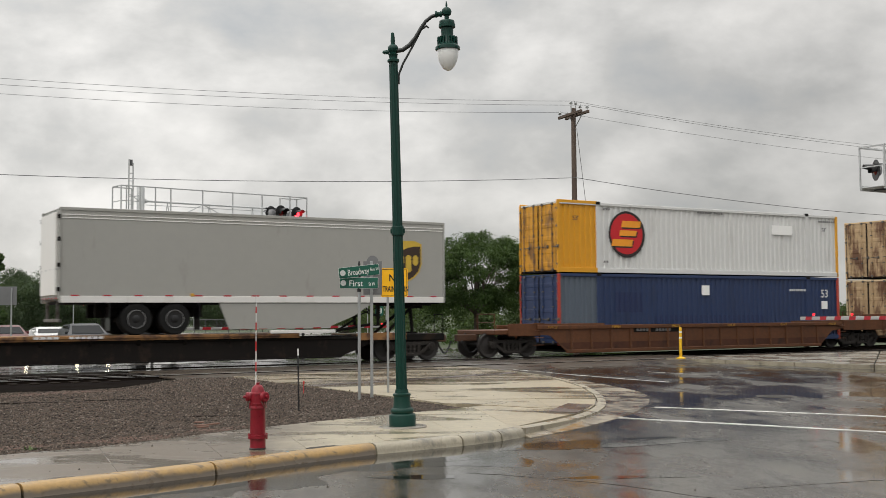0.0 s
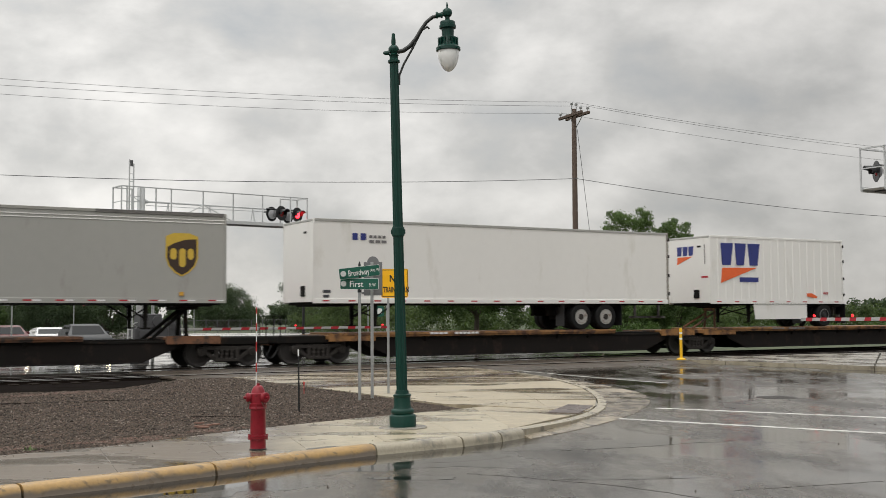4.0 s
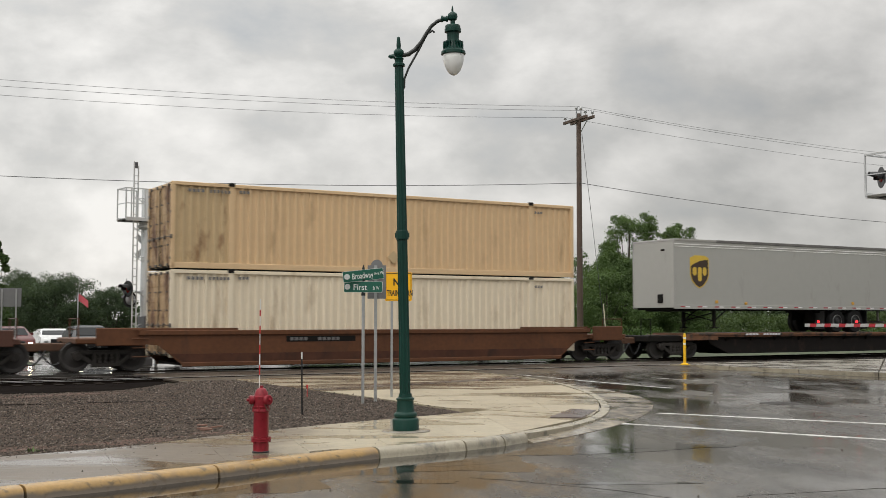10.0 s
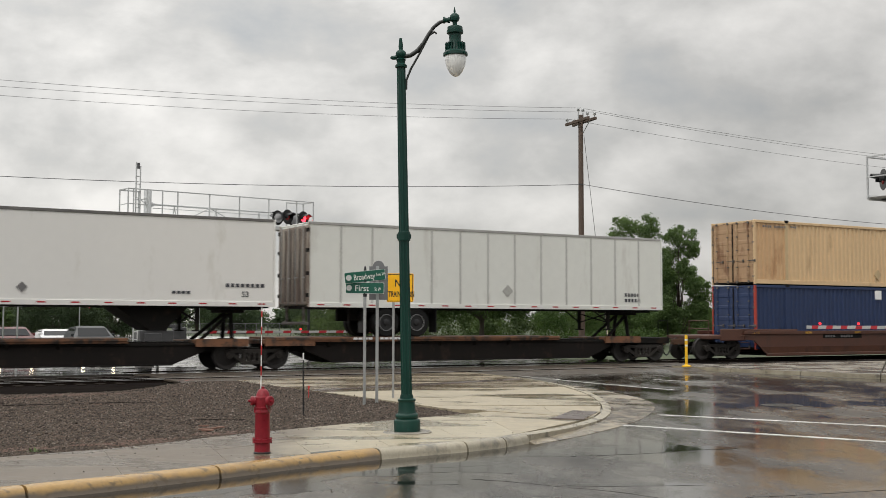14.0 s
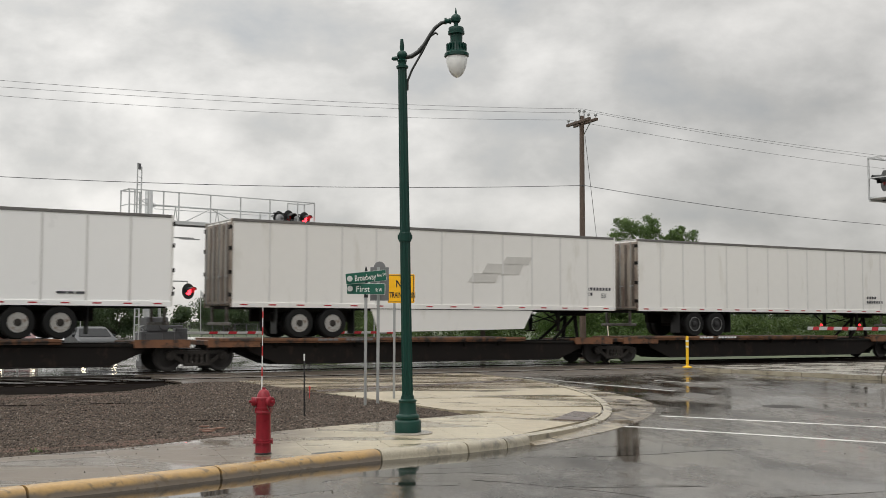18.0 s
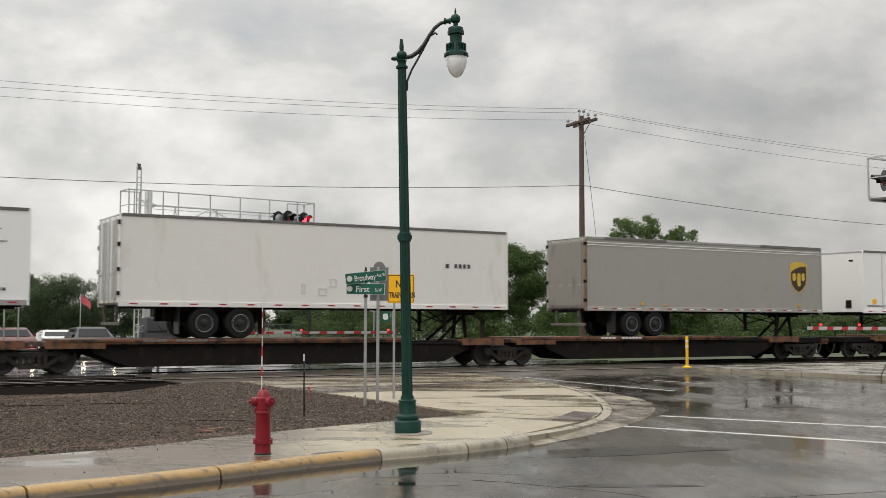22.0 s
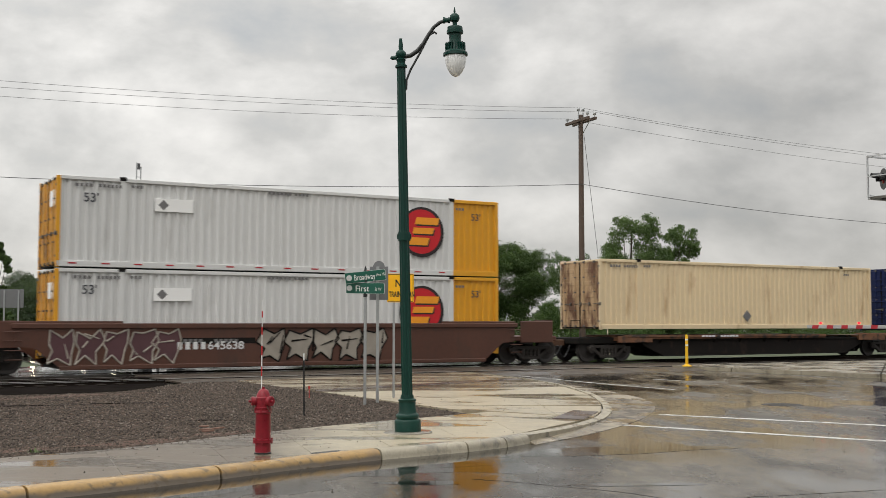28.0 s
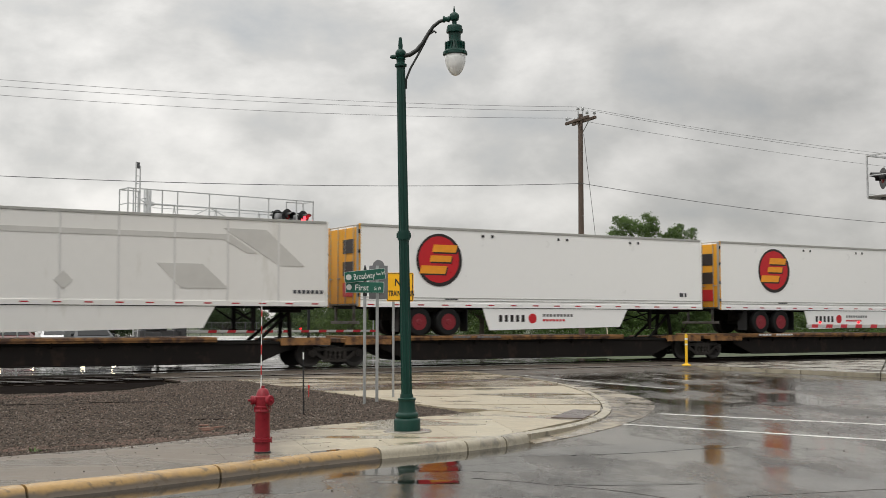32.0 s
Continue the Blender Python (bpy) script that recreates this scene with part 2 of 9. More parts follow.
def kerb_paint():
    """Worn yellow kerb paint: bare and grimy towards the road, dark scrapes along it."""
    m = mat("worn_yellow_paint", (0.36, 0.225, 0.082), grain=26, vary=0.25, bump=0.4, blot=1.4, wet=(0.25, 0.5), wear=(0.27, 0.175, 0.08), worn=0.4)
    nt = m.node_tree
    N, L = nt.nodes.new, nt.links.new
    b = nt.nodes["Principled BSDF"]
    tc, sp, no, mp, sn = N("ShaderNodeTexCoord"), N("ShaderNodeSeparateXYZ"), N("ShaderNodeTexNoise"), N("ShaderNodeMapping"), N("ShaderNodeTexNoise")
    L(tc.outputs["Object"], sp.inputs[0])
    L(tc.outputs["Object"], no.inputs["Vector"])
    no.inputs["Scale"].default_value, no.inputs["Detail"].default_value = 4.0, 6.0
    ad = N("ShaderNodeMath")
    ad.operation = "MULTIPLY_ADD"
    L(no.outputs["Fac"], ad.inputs[0])
    ad.inputs[1].default_value = 0.09
    L(sp.outputs["Z"], ad.inputs[2])
    low = N("ShaderNodeMapRange")
    low.inputs["From Min"].default_value, low.inputs["From Max"].default_value = 0.085, 0.125
    L(ad.outputs[0], low.inputs["Value"])
    mx = N("ShaderNodeMix")
    mx.data_type = "RGBA"
    L(low.outputs[0], mx.inputs[0])
    mx.inputs[6].default_value = (0.15, 0.12, 0.09, 1)
    L(b.inputs["Base Color"].links[0].from_socket, mx.inputs[7])
    mp.inputs["Rotation"].default_value, mp.inputs["Scale"].default_value = (0, 0, radians(-43)), (1.1, 9.0, 9.0)
    L(tc.outputs["Object"], mp.inputs["Vector"])
    L(mp.outputs[0], sn.inputs["Vector"])
    sn.inputs["Scale"].default_value, sn.inputs["Detail"].default_value = 1.6, 8.0
    sr = N("ShaderNodeMapRange")
    sr.inputs["From Min"].default_value, sr.inputs["From Max"].default_value, sr.inputs["To Max"].default_value = 0.56, 0.68, 0.75
    L(sn.outputs["Fac"], sr.inputs["Value"])
    m2 = N("ShaderNodeMix")
    m2.data_type = "RGBA"
    L(sr.outputs[0], m2.inputs[0])
    L(mx.outputs[2], m2.inputs[6])
    m2.inputs[7].default_value = (0.11, 0.08, 0.045, 1)
    L(m2.outputs[2], b.inputs["Base Color"])
    return m


KERB_YELLOW = kerb_paint()
CONC_FRONT = paving("street_pavement_concrete", (0.118, 0.090, 0.062), (0.40, 0.35, 0.25), (-2.7, -1.0), (0.43, 0.62), 0.72, (0.38, 0.07))
CONCRETE = paving("wet_pale_concrete", (0.22, 0.175, 0.12), (0.375, 0.32, 0.225), None, (0.42, 0.68), 0.72, (0.42, 0.10))
# wet and glossy; the train's dark reflection is also in the browner base
CONC_WET = paving("flooded_reflection_brown_concrete", (0.20, 0.17, 0.13), (0.31, 0.255, 0.18), None, (0.32, 0.66), 0.66, (0.30, 0.10))
WATER = mat("standing_water", (0.012, 0.011, 0.010), rough=0.03, grain=3, vary=0.1, bump=0.02, wet=(0.015, 0.03))
CONC_DARK = mat("old_concrete", (0.24, 0.22, 0.185), grain=30, vary=0.2, bump=0.2, blot=0.9, wet=(0.10, 0.38), tint=0.08)
KERB = mat("kerb_concrete", (0.32, 0.285, 0.215), grain=40, vary=0.3, bump=0.3, blot=1.6, wet=(0.2, 0.5), wear=(0.16, 0.145, 0.115), worn=0.28, tint=0.06)
GUTTER = mat("grimy_gutter_concrete", (0.27, 0.23, 0.17), grain=35, vary=0.3, bump=0.3, blot=0.8, wet=(0.12, 0.45), wear=(0.085, 0.07, 0.05), worn=0.42, tint=0.1)
GUTTER_TIP = mat("muddy_gutter_concrete", (0.22, 0.18, 0.13), grain=24, vary=0.35, bump=0.3, blot=1.3, wet=(0.12, 0.45), wear=(0.045, 0.034, 0.022), worn=0.62, tint=0.1)
GRAVEL = mat("gravel", (0.080, 0.066, 0.057), spec=0.0, rough=1.0, grain=55, vary=0.55, bump=0.9, blot=1.3, wear=(0.13, 0.088, 0.07), worn=0.15)
# pale base stands in for sky reflected in far wet ground
CONC_LOT = mat("sky_paled_wet_concrete", (0.40, 0.39, 0.37), grain=12, vary=0.12, bump=0.05, blot=0.2, wet=(0.2, 0.45))
# near-black base holds the shade between stones that the flat bed lacks
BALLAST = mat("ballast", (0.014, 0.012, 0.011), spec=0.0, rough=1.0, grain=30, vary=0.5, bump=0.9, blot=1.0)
GRASS = mat("rough_grass", (0.045, 0.062, 0.024), rough=0.8, grain=9, vary=0.5, bump=0.8, blot=0.25, wear=(0.13, 0.12, 0.06), worn=0.15)
BLADE = mat("grass_blade", (0.09, 0.15, 0.035), rough=0.6, grain=2, vary=0.35, bump=0)
TIE = mat("creosoted_timber", (0.022, 0.018, 0.015), spec=0.03, rough=0.9, grain=14, vary=0.4, bump=0.4)
# two tones of one steel: the paler carries the nearest rail's sky glint
STEEL = mat("rail_steel", (0.58, 0.57, 0.55), rough=0.42, metal=1.0, grain=20, vary=0.2)
STEEL_DULL = mat("unglinting_rail_steel", (0.22, 0.20, 0.185), rough=0.3, metal=1.0, grain=20, vary=0.25)
RUST = mat("rusty_steel", (0.10, 0.048, 0.026), rough=0.75, grain=12, vary=0.4, bump=0.3)
PLANK_DULL = mat("muddy_crossing_panel", (0.075, 0.059, 0.045), spec=0.25, grain=18, vary=0.4, bump=0.3, blot=0.8, wet=(0.30, 0.6), tint=0.15)
BROWN_FILL = mat("muddy_asphalt", (0.062, 0.050, 0.039), spec=0.3, grain=12, vary=0.4, bump=0.3, blot=0.7, wet=(0.22, 0.6))
RAIL_SIDE = mat("rusty_rail_side", (0.016, 0.012, 0.010), spec=0.05, rough=0.9, grain=12, vary=0.4)
SOIL = mat("reddish_soil", (0.125, 0.078, 0.063), spec=0.05, rough=0.9, grain=40, vary=0.5, bump=0.6, blot=2.5, wear=(0.10, 0.08, 0.068), worn=0.4)
DEBRIS = mat("leaf_litter", (0.035, 0.024, 0.016), rough=0.8, grain=10, vary=0.4)
BLUE_MARK = mat("faded_blue_paint", (0.07, 0.16, 0.20), rough=0.6, grain=40, vary=0.4)
PLANK_WET = mat("flooded_crossing_panel", (0.06, 0.055, 0.05), grain=20, vary=0.25, bump=0.03, blot=0.5, wet=(0.10, 0.26), tint=0.1)
WHITE_LINE = mat("road_paint", (0.55, 0.54, 0.51), grain=25, vary=0.2, bump=0.1, blot=2.0, wet=(0.2, 0.5), wear=(0.16, 0.155, 0.15), worn=0.22)
TACTILE = mat("dark_red_paving", (0.085, 0.062, 0.056), grain=30, vary=0.3, bump=0.2, wet=(0.15, 0.4))
IRON = mat("cast_iron", (0.05, 0.045, 0.04), rough=0.5, metal=0.6, grain=20, vary=0.3)
GREEN_PAINT = mat("dark_green_paint", (0.003, 0.036, 0.026), rough=0.42, spec=0.3, grain=14, vary=0.2, bump=0.05)
ARM_BRONZE = mat("dark_bronze_paint", (0.016, 0.018, 0.016), rough=0.45, grain=16, vary=0.3, bump=0.05)
RUST_STAIN = mat("rust_stained_iron", (0.12, 0.07, 0.05), rough=0.7, grain=14, vary=0.3, bump=0.2)
GLOBE = mat("frosted_glass", (0.90, 0.90, 0.88), rough=0.25, grain=6, vary=0.04, bump=0, coat=0.4)
RED_PAINT = mat("hydrant_red_paint", (0.23, 0.012, 0.022), spec=0.35, rough=0.36, grain=20, vary=0.25, bump=0.12, blot=3.0, wear=(0.11, 0.008, 0.013), worn=0.1)
WHITE_PLASTIC = mat("white_plastic", (0.75, 0.75, 0.73), rough=0.4)
RED_PLASTIC = mat("red_plastic", (0.45, 0.02, 0.02), rough=0.4)
GALV = mat("galvanised_steel", (0.42, 0.43, 0.43), rough=0.45, metal=0.75, grain=18, vary=0.15)
ALU = mat("aluminium_paint", (0.52, 0.53, 0.53), rough=0.4, metal=0.25, grain=18, vary=0.12, bump=0.05)
SIGN_GREEN = mat("sign_green", (0.006, 0.10, 0.065), rough=0.35, grain=4, vary=0.06, bump=0)
SIGN_WHITE = mat("sign_white", (0.78, 0.78, 0.76), rough=0.4, grain=4, vary=0.04, bump=0)
SEAL_GREY = mat("pale_seal_print", (0.58, 0.60, 0.58), rough=0.4, grain=60, vary=0.25, bump=0)
SIGN_YELLOW = mat("sign_yellow", (0.97, 0.50, 0.008), rough=0.4, grain=4, vary=0.05, bump=0)
SIGNAL_BACK = mat("dull_signal_back", (0.10, 0.10, 0.105), rough=0.5, metal=0.3)
HOUSING = mat("grey_lamp_housing", (0.30, 0.30, 0.31), rough=0.45, metal=0.2, grain=12, vary=0.15, bump=0.05)
SIGN_BACK = mat("sign_back_aluminium", (0.20, 0.20, 0.205), rough=0.5, metal=0.3, grain=6, vary=0.1, bump=0)
BLACK = mat("black_paint", (0.012, 0.012, 0.013), rough=0.4, grain=10, vary=0.2, bump=0.05)
YELLOW_POST = mat("yellow_plastic", (0.80, 0.46, 0.01), rough=0.45)
RED_LIGHT = mat("red_lamp_lit", (0.6, 0.01, 0.015), rough=0.2, bump=0, glow=(1.0, 0.02, 0.03, 9.0))
RED_SMALL = mat("small_red_lamp_lit", (0.6, 0.01, 0.015), rough=0.2, bump=0, glow=(1.0, 0.02, 0.03, 2.2))
RED_LENS = mat("red_lamp_dark", (0.16, 0.006, 0.008), rough=0.15, bump=0, coat=0.4)
HEAD_LIGHT = mat("headlight_lit", (0.9, 0.85, 0.7), rough=0.2, bump=0, glow=(1.0, 0.86, 0.62, 14.0))
TIMBER = mat("pole_timber", (0.085, 0.058, 0.043), rough=0.75, grain=10, vary=0.35, bump=0.3)
WIRE = mat("wire", (0.09, 0.09, 0.095), rough=0.5, metal=0.5, bump=0)
BARK = mat("bark", (0.07, 0.055, 0.042), rough=0.85, grain=10, vary=0.4, bump=0.5)


def leaf_mat(name, base):
    """Leaves: matt, varied clump by clump and leaf by leaf, letting some light through."""
    m = mat(name, base, rough=0.6, grain=1.1, vary=0.35, bump=0, blot=0.35)
    nt = m.node_tree
    N, L = nt.nodes.new, nt.links.new
    b = nt.nodes["Principled BSDF"]
    b.inputs["Specular IOR Level"].default_value = 0.12
    geo, rng, sc = N("ShaderNodeNewGeometry"), N("ShaderNodeMapRange"), N("ShaderNodeVectorMath")
    rng.inputs["To Min"].default_value, rng.inputs["To Max"].default_value = 0.72, 1.28
    L(geo.outputs["Random Per Island"], rng.inputs["Value"])
    sc.operation = "SCALE"
    L(b.inputs["Base Color"].links[0].from_socket, sc.inputs[0])
    L(rng.outputs[0], sc.inputs["Scale"])
    L(sc.outputs[0], b.inputs["Base Color"])
    tl, mx = N("ShaderNodeBsdfTranslucent"), N("ShaderNodeMixShader")
    warm = N("ShaderNodeVectorMath")
    warm.operation = "MULTIPLY"
    warm.inputs[1].default_value = (1.25, 1.3, 0.6)
    L(sc.outputs[0], warm.inputs[0])
    L(warm.outputs[0], tl.inputs["Color"])
    mx.inputs[0].default_value = 0.35
    L(b.outputs[0], mx.inputs[1])
    L(tl.outputs[0], mx.inputs[2])
    L(mx.outputs[0], nt.nodes["Material Output"].inputs["Surface"])
    return m


LEAF_DEEP = leaf_mat("leaf_deep_green", (0.062, 0.098, 0.036))
LEAF_FRESH = leaf_mat("leaf_fresh_green", (0.100, 0.152, 0.060))
LEAF_FAR = leaf_mat("leaf_far_green", (0.058, 0.083, 0.048))
# deeper than LEAF_FRESH: shadow over the low growth is in this green
LEAF_SCRUB = leaf_mat("leaf_shaded_scrub_green", (0.074, 0.106, 0.046))
LEAF_PALE = leaf_mat("leaf_pale_green", (0.070, 0.115, 0.040))
# train
TYRE = mat("tyre_rubber", (0.011, 0.011, 0.011), spec=0.2, rough=0.75, grain=12, vary=0.3)
DARK_STEEL = mat("dark_underframe", (0.010, 0.009, 0.008), spec=0.15, rough=0.75, grain=8, vary=0.4, bump=0.2, wear=(0.026, 0.017, 0.012), worn=0.2)
CAR_BROWN = mat("boxcar_brown", (0.088, 0.034, 0.021), rough=0.5, grain=7, vary=0.25, bump=0.1, blot=0.5, wear=(0.06, 0.03, 0.02), worn=0.25, streak=0.4)
CAR_ORANGE = mat("well_car_orange_brown", (0.108, 0.043, 0.019), rough=0.55, spec=0.3, grain=7, vary=0.4, bump=0.1, blot=0.5, wear=(0.07, 0.035, 0.02), worn=0.25, streak=0.4)
CAR_LOWER = mat("dark_lower_sill", (0.075, 0.030, 0.017), rough=0.6, spec=0.25, grain=6, vary=0.4, bump=0.1, blot=0.6, wear=(0.04, 0.02, 0.014), worn=0.3, streak=0.4)
DECK_YELLOW = mat("faded_yellow_deck_edge", (0.26, 0.125, 0.04), rough=0.65, grain=5, vary=0.35, bump=0.2, blot=0.9, wear=(0.075, 0.035, 0.02), worn=0.55)
SIDE_BROWN_BLACK = mat("brown_black_wagon_side", (0.010, 0.0075, 0.0065), spec=0.2, rough=0.7, grain=6, vary=0.45, bump=0.15, blot=0.7, wear=(0.034, 0.021, 0.015), worn=0.25, streak=0.5)
DECK_RUST = mat("rusty_deck_edge", (0.165, 0.072, 0.034), rough=0.7, grain=5, vary=0.35, bump=0.2, blot=0.9, wear=(0.035, 0.025, 0.02), worn=0.5)
YELLOW_MARK = mat("yellow_reflector", (0.62, 0.33, 0.04), rough=0.5, grain=5, vary=0.2)
RED_MARK = mat("red_reflector", (0.40, 0.02, 0.03), rough=0.35, bump=0)
WHITE_MARK = mat("white_reflector", (0.78, 0.78, 0.78), rough=0.35, bump=0)
INK = mat("dark_lettering", (0.05, 0.05, 0.06), rough=0.5, bump=0)
GREY_INK = mat("grey_lettering", (0.16, 0.155, 0.155), rough=0.5, bump=0)
WHITE_INK = mat("white_lettering", (0.68, 0.68, 0.68), rough=0.5, bump=0)
TR_GREY = mat("grey_trailer_skin", (0.385, 0.38, 0.355), rough=0.35, metal=0.1, grain=3, vary=0.05, bump=0.02, blot=0.7, wear=(0.33, 0.315, 0.29), worn=0.1, streak=0.3)
TR_DIRTY = mat("dirty_grey_skin", (0.30, 0.275, 0.24), rough=0.45, grain=3, vary=0.1, bump=0.03, blot=0.8, wear=(0.22, 0.195, 0.165), worn=0.3, streak=0.25)
TR_WHITE = mat("white_trailer_skin", (0.79, 0.775, 0.745), rough=0.38, grain=3, vary=0.025, bump=0.0, blot=0.6, wear=(0.70, 0.68, 0.635), worn=0.14, streak=0.3)
TR_BRIGHT = mat("clean_white_skin", (0.90, 0.895, 0.88), rough=0.35, grain=3, vary=0.012, bump=0.0, blot=0.6)
TR_END_RUST = mat("weathered_end_wall", (0.30, 0.26, 0.22), rough=0.55, grain=4, vary=0.2, bump=0.05, blot=1.2, wear=(0.15, 0.10, 0.075), worn=0.4, streak=0.25)
TR_END_PINK = mat("rust_run_white_end", (0.58, 0.50, 0.45), rough=0.5, grain=4, vary=0.15, bump=0.05, blot=1.3, wear=(0.30, 0.14, 0.09), worn=0.35, streak=0.2)
SEAM_SOFT = mat("soft_seam_strip", (0.67, 0.66, 0.64), rough=0.45, grain=3, vary=0.08)
# white boards greyed: the shade on the gate arm is in this colour
GATE_WHITE = mat("shade_greyed_white_boards", (0.42, 0.42, 0.41), rough=0.5)
TR_DOOR = mat("dirty_roller_door", (0.235, 0.222, 0.195), rough=0.5, grain=3, vary=0.1, bump=0.02, blot=0.9, wear=(0.17, 0.15, 0.125), worn=0.25, streak=0.3)
STAINED_POST = mat("brown_stained_post", (0.22, 0.165, 0.12), rough=0.6, grain=5, vary=0.2, blot=1.2, wear=(0.10, 0.06, 0.04), worn=0.4, streak=0.3)
DOOR_DARK = mat("grime_dark_door_rib", (0.085, 0.068, 0.056), rough=0.6, grain=4, vary=0.25, blot=1.4, wear=(0.17, 0.13, 0.10), worn=0.3, streak=0.25)
GRIMY_BAR = mat("grimy_bumper_steel", (0.14, 0.13, 0.12), rough=0.6, metal=0.2, grain=8, vary=0.4, blot=2.0, wear=(0.05, 0.04, 0.03), worn=0.4)
WHEEL_STEEL = mat("grimy_wheel_steel", (0.032, 0.028, 0.026), rough=0.6, metal=0.1, grain=8, vary=0.4)
BOGIE_STEEL = mat("grimy_cast_steel", (0.026, 0.022, 0.019), spec=0.3, rough=0.6, grain=9, vary=0.4, bump=0.2)
SEAM_DARK = mat("seam_strip", (0.35, 0.345, 0.33), rough=0.5, grain=3, vary=0.12)
TOP_RAIL_DARK = mat("grimy_top_rail", (0.15, 0.143, 0.135), rough=0.5, grain=3, vary=0.4, blot=0.5)
BOX_TAN = mat("tan_container_paint", (0.670, 0.475, 0.275), rough=0.5, grain=4, vary=0.08, bump=0.03, blot=0.5, wear=(0.48, 0.33, 0.185), worn=0.10, streak=0.25)
BOX_TAN_RUST = mat("tan_rust_stained", (0.46, 0.32, 0.18), rough=0.55, grain=4, vary=0.12, bump=0.05, blot=0.9, wear=(0.13, 0.06, 0.03), worn=0.5, streak=0.3)
BOX_TAN_DOOR = mat("brown_stained_tan_door", (0.40, 0.255, 0.145), rough=0.55, grain=4, vary=0.12, bump=0.05, blot=0.8, wear=(0.20, 0.10, 0.05), worn=0.3, streak=0.3)
BOX_TAN_WARM = mat("orange_stained_tan", (0.60, 0.39, 0.215), rough=0.5, grain=4, vary=0.1, bump=0.03, blot=0.6, wear=(0.42, 0.24, 0.12), worn=0.25, streak=0.3)
BOX_CREAM = mat("cream_container_paint", (0.766, 0.667, 0.510), rough=0.5, grain=4, vary=0.06, bump=0.03, blot=0.5, wear=(0.55, 0.45, 0.32), worn=0.13, streak=0.25)
BOX_PALE = mat("pale_tan_container_paint", (0.726, 0.583, 0.374), rough=0.5, grain=4, vary=0.06, bump=0.03, blot=0.5, wear=(0.52, 0.37, 0.21), worn=0.14, streak=0.25)
BOX_BLUE = mat("blue_container_paint", (0.017, 0.035, 0.100), rough=0.42, grain=4, vary=0.12, bump=0.03, blot=0.5, wear=(0.014, 0.028, 0.08), worn=0.2, streak=0.25)
BOX_NAVY = mat("navy_container_paint", (0.0052, 0.012, 0.062), spec=0.25, rough=0.42, grain=4, vary=0.1, bump=0.03, blot=0.5)
BOX_NAVY_DULL = mat("dull_dark_blue_paint", (0.013, 0.024, 0.082), rough=0.5, grain=4, vary=0.12, bump=0.03)
BOX_SLATE = mat("slate_container_paint", (0.10, 0.125, 0.16), rough=0.45, grain=4, vary=0.1, bump=0.03)
BOX_WHITE = mat("white_container_paint", (0.66, 0.66, 0.65), rough=0.42, grain=4, vary=0.04, bump=0.02, blot=0.5, wear=(0.58, 0.575, 0.56), worn=0.12, streak=0.25)
BOX_YELLOW = mat("golden_yellow_paint", (0.70, 0.33, 0.018), rough=0.42, grain=4, vary=0.06, bump=0.02)
BOX_YELLOW_END = mat("grimy_golden_doors", (0.62, 0.29, 0.02), rough=0.5, grain=4, vary=0.12, bump=0.03, blot=1.1, wear=(0.20, 0.095, 0.03), worn=0.38, streak=0.3)
BOX_RED = mat("red_post_paint", (0.42, 0.05, 0.03), rough=0.45, grain=4, vary=0.12)
LOGO_RED = mat("logo_red", (0.55, 0.012, 0.02), rough=0.35, bump=0)
LOGO_BLACK = mat("logo_black", (0.02, 0.014, 0.014), rough=0.4, bump=0)
LOGO_ORANGE = mat("logo_orange", (0.86, 0.33, 0.02), rough=0.35, bump=0)
LOGO_SWOOSH = mat("logo_red_orange", (0.78, 0.13, 0.03), rough=0.35, bump=0)
LOGO_GOLD = mat("logo_gold", (0.62, 0.42, 0.055), rough=0.35, bump=0)
LOGO_BROWN = mat("logo_brown", (0.045, 0.025, 0.016), rough=0.35, bump=0)
LOGO_BLUE = mat("logo_blue", (0.025, 0.035, 0.19), rough=0.35, bump=0)
TR_DIRTY_BODY = mat("weathered_grey_skin", (0.335, 0.328, 0.300), rough=0.42, grain=3, vary=0.05, bump=0.0, blot=0.7, wear=(0.32, 0.30, 0.27), worn=0.12, streak=0.3)
BOX_TAN_FIRST = mat("tan_rust_flecked", (0.54, 0.40, 0.23), rough=0.5, grain=4, vary=0.1, bump=0.04, blot=0.9, wear=(0.27, 0.16, 0.08), worn=0.25, streak=0.3)
FADED = mat("faded_grey_mark", (0.58, 0.565, 0.535), rough=0.5, grain=3, vary=0.08)
FADED_DARK = mat("faded_placard_grey", (0.40, 0.395, 0.37), rough=0.5, grain=9, vary=0.3, bump=0)
TR_DULL = mat("dull_greenish_white_skin", (0.72, 0.725, 0.685), rough=0.4, grain=3, vary=0.05, bump=0.01, blot=0.6, wear=(0.62, 0.61, 0.57), worn=0.15, streak=0.25)
SEAM_MID = mat("dull_seam_strip", (0.46, 0.455, 0.43), rough=0.5, grain=3, vary=0.12)
GRAFFITI = mat("grey_white_spray_paint", (0.32, 0.285, 0.24), rough=0.6, grain=3, vary=0.3)
GRAFFITI_DARK = mat("purple_spray_paint", (0.085, 0.035, 0.04), rough=0.6, grain=3, vary=0.3)
RIM_WHITE = mat("white_wheel_rim", (0.36, 0.35, 0.33), rough=0.45, metal=0.1, grain=9, vary=0.3, blot=3.0, wear=(0.16, 0.11, 0.08), worn=0.35)
RIM_RUST = mat("rusty_pale_wheel_rim", (0.24, 0.22, 0.20), rough=0.55, metal=0.1, grain=9, vary=0.4, blot=2.5, wear=(0.10, 0.055, 0.035), worn=0.5)
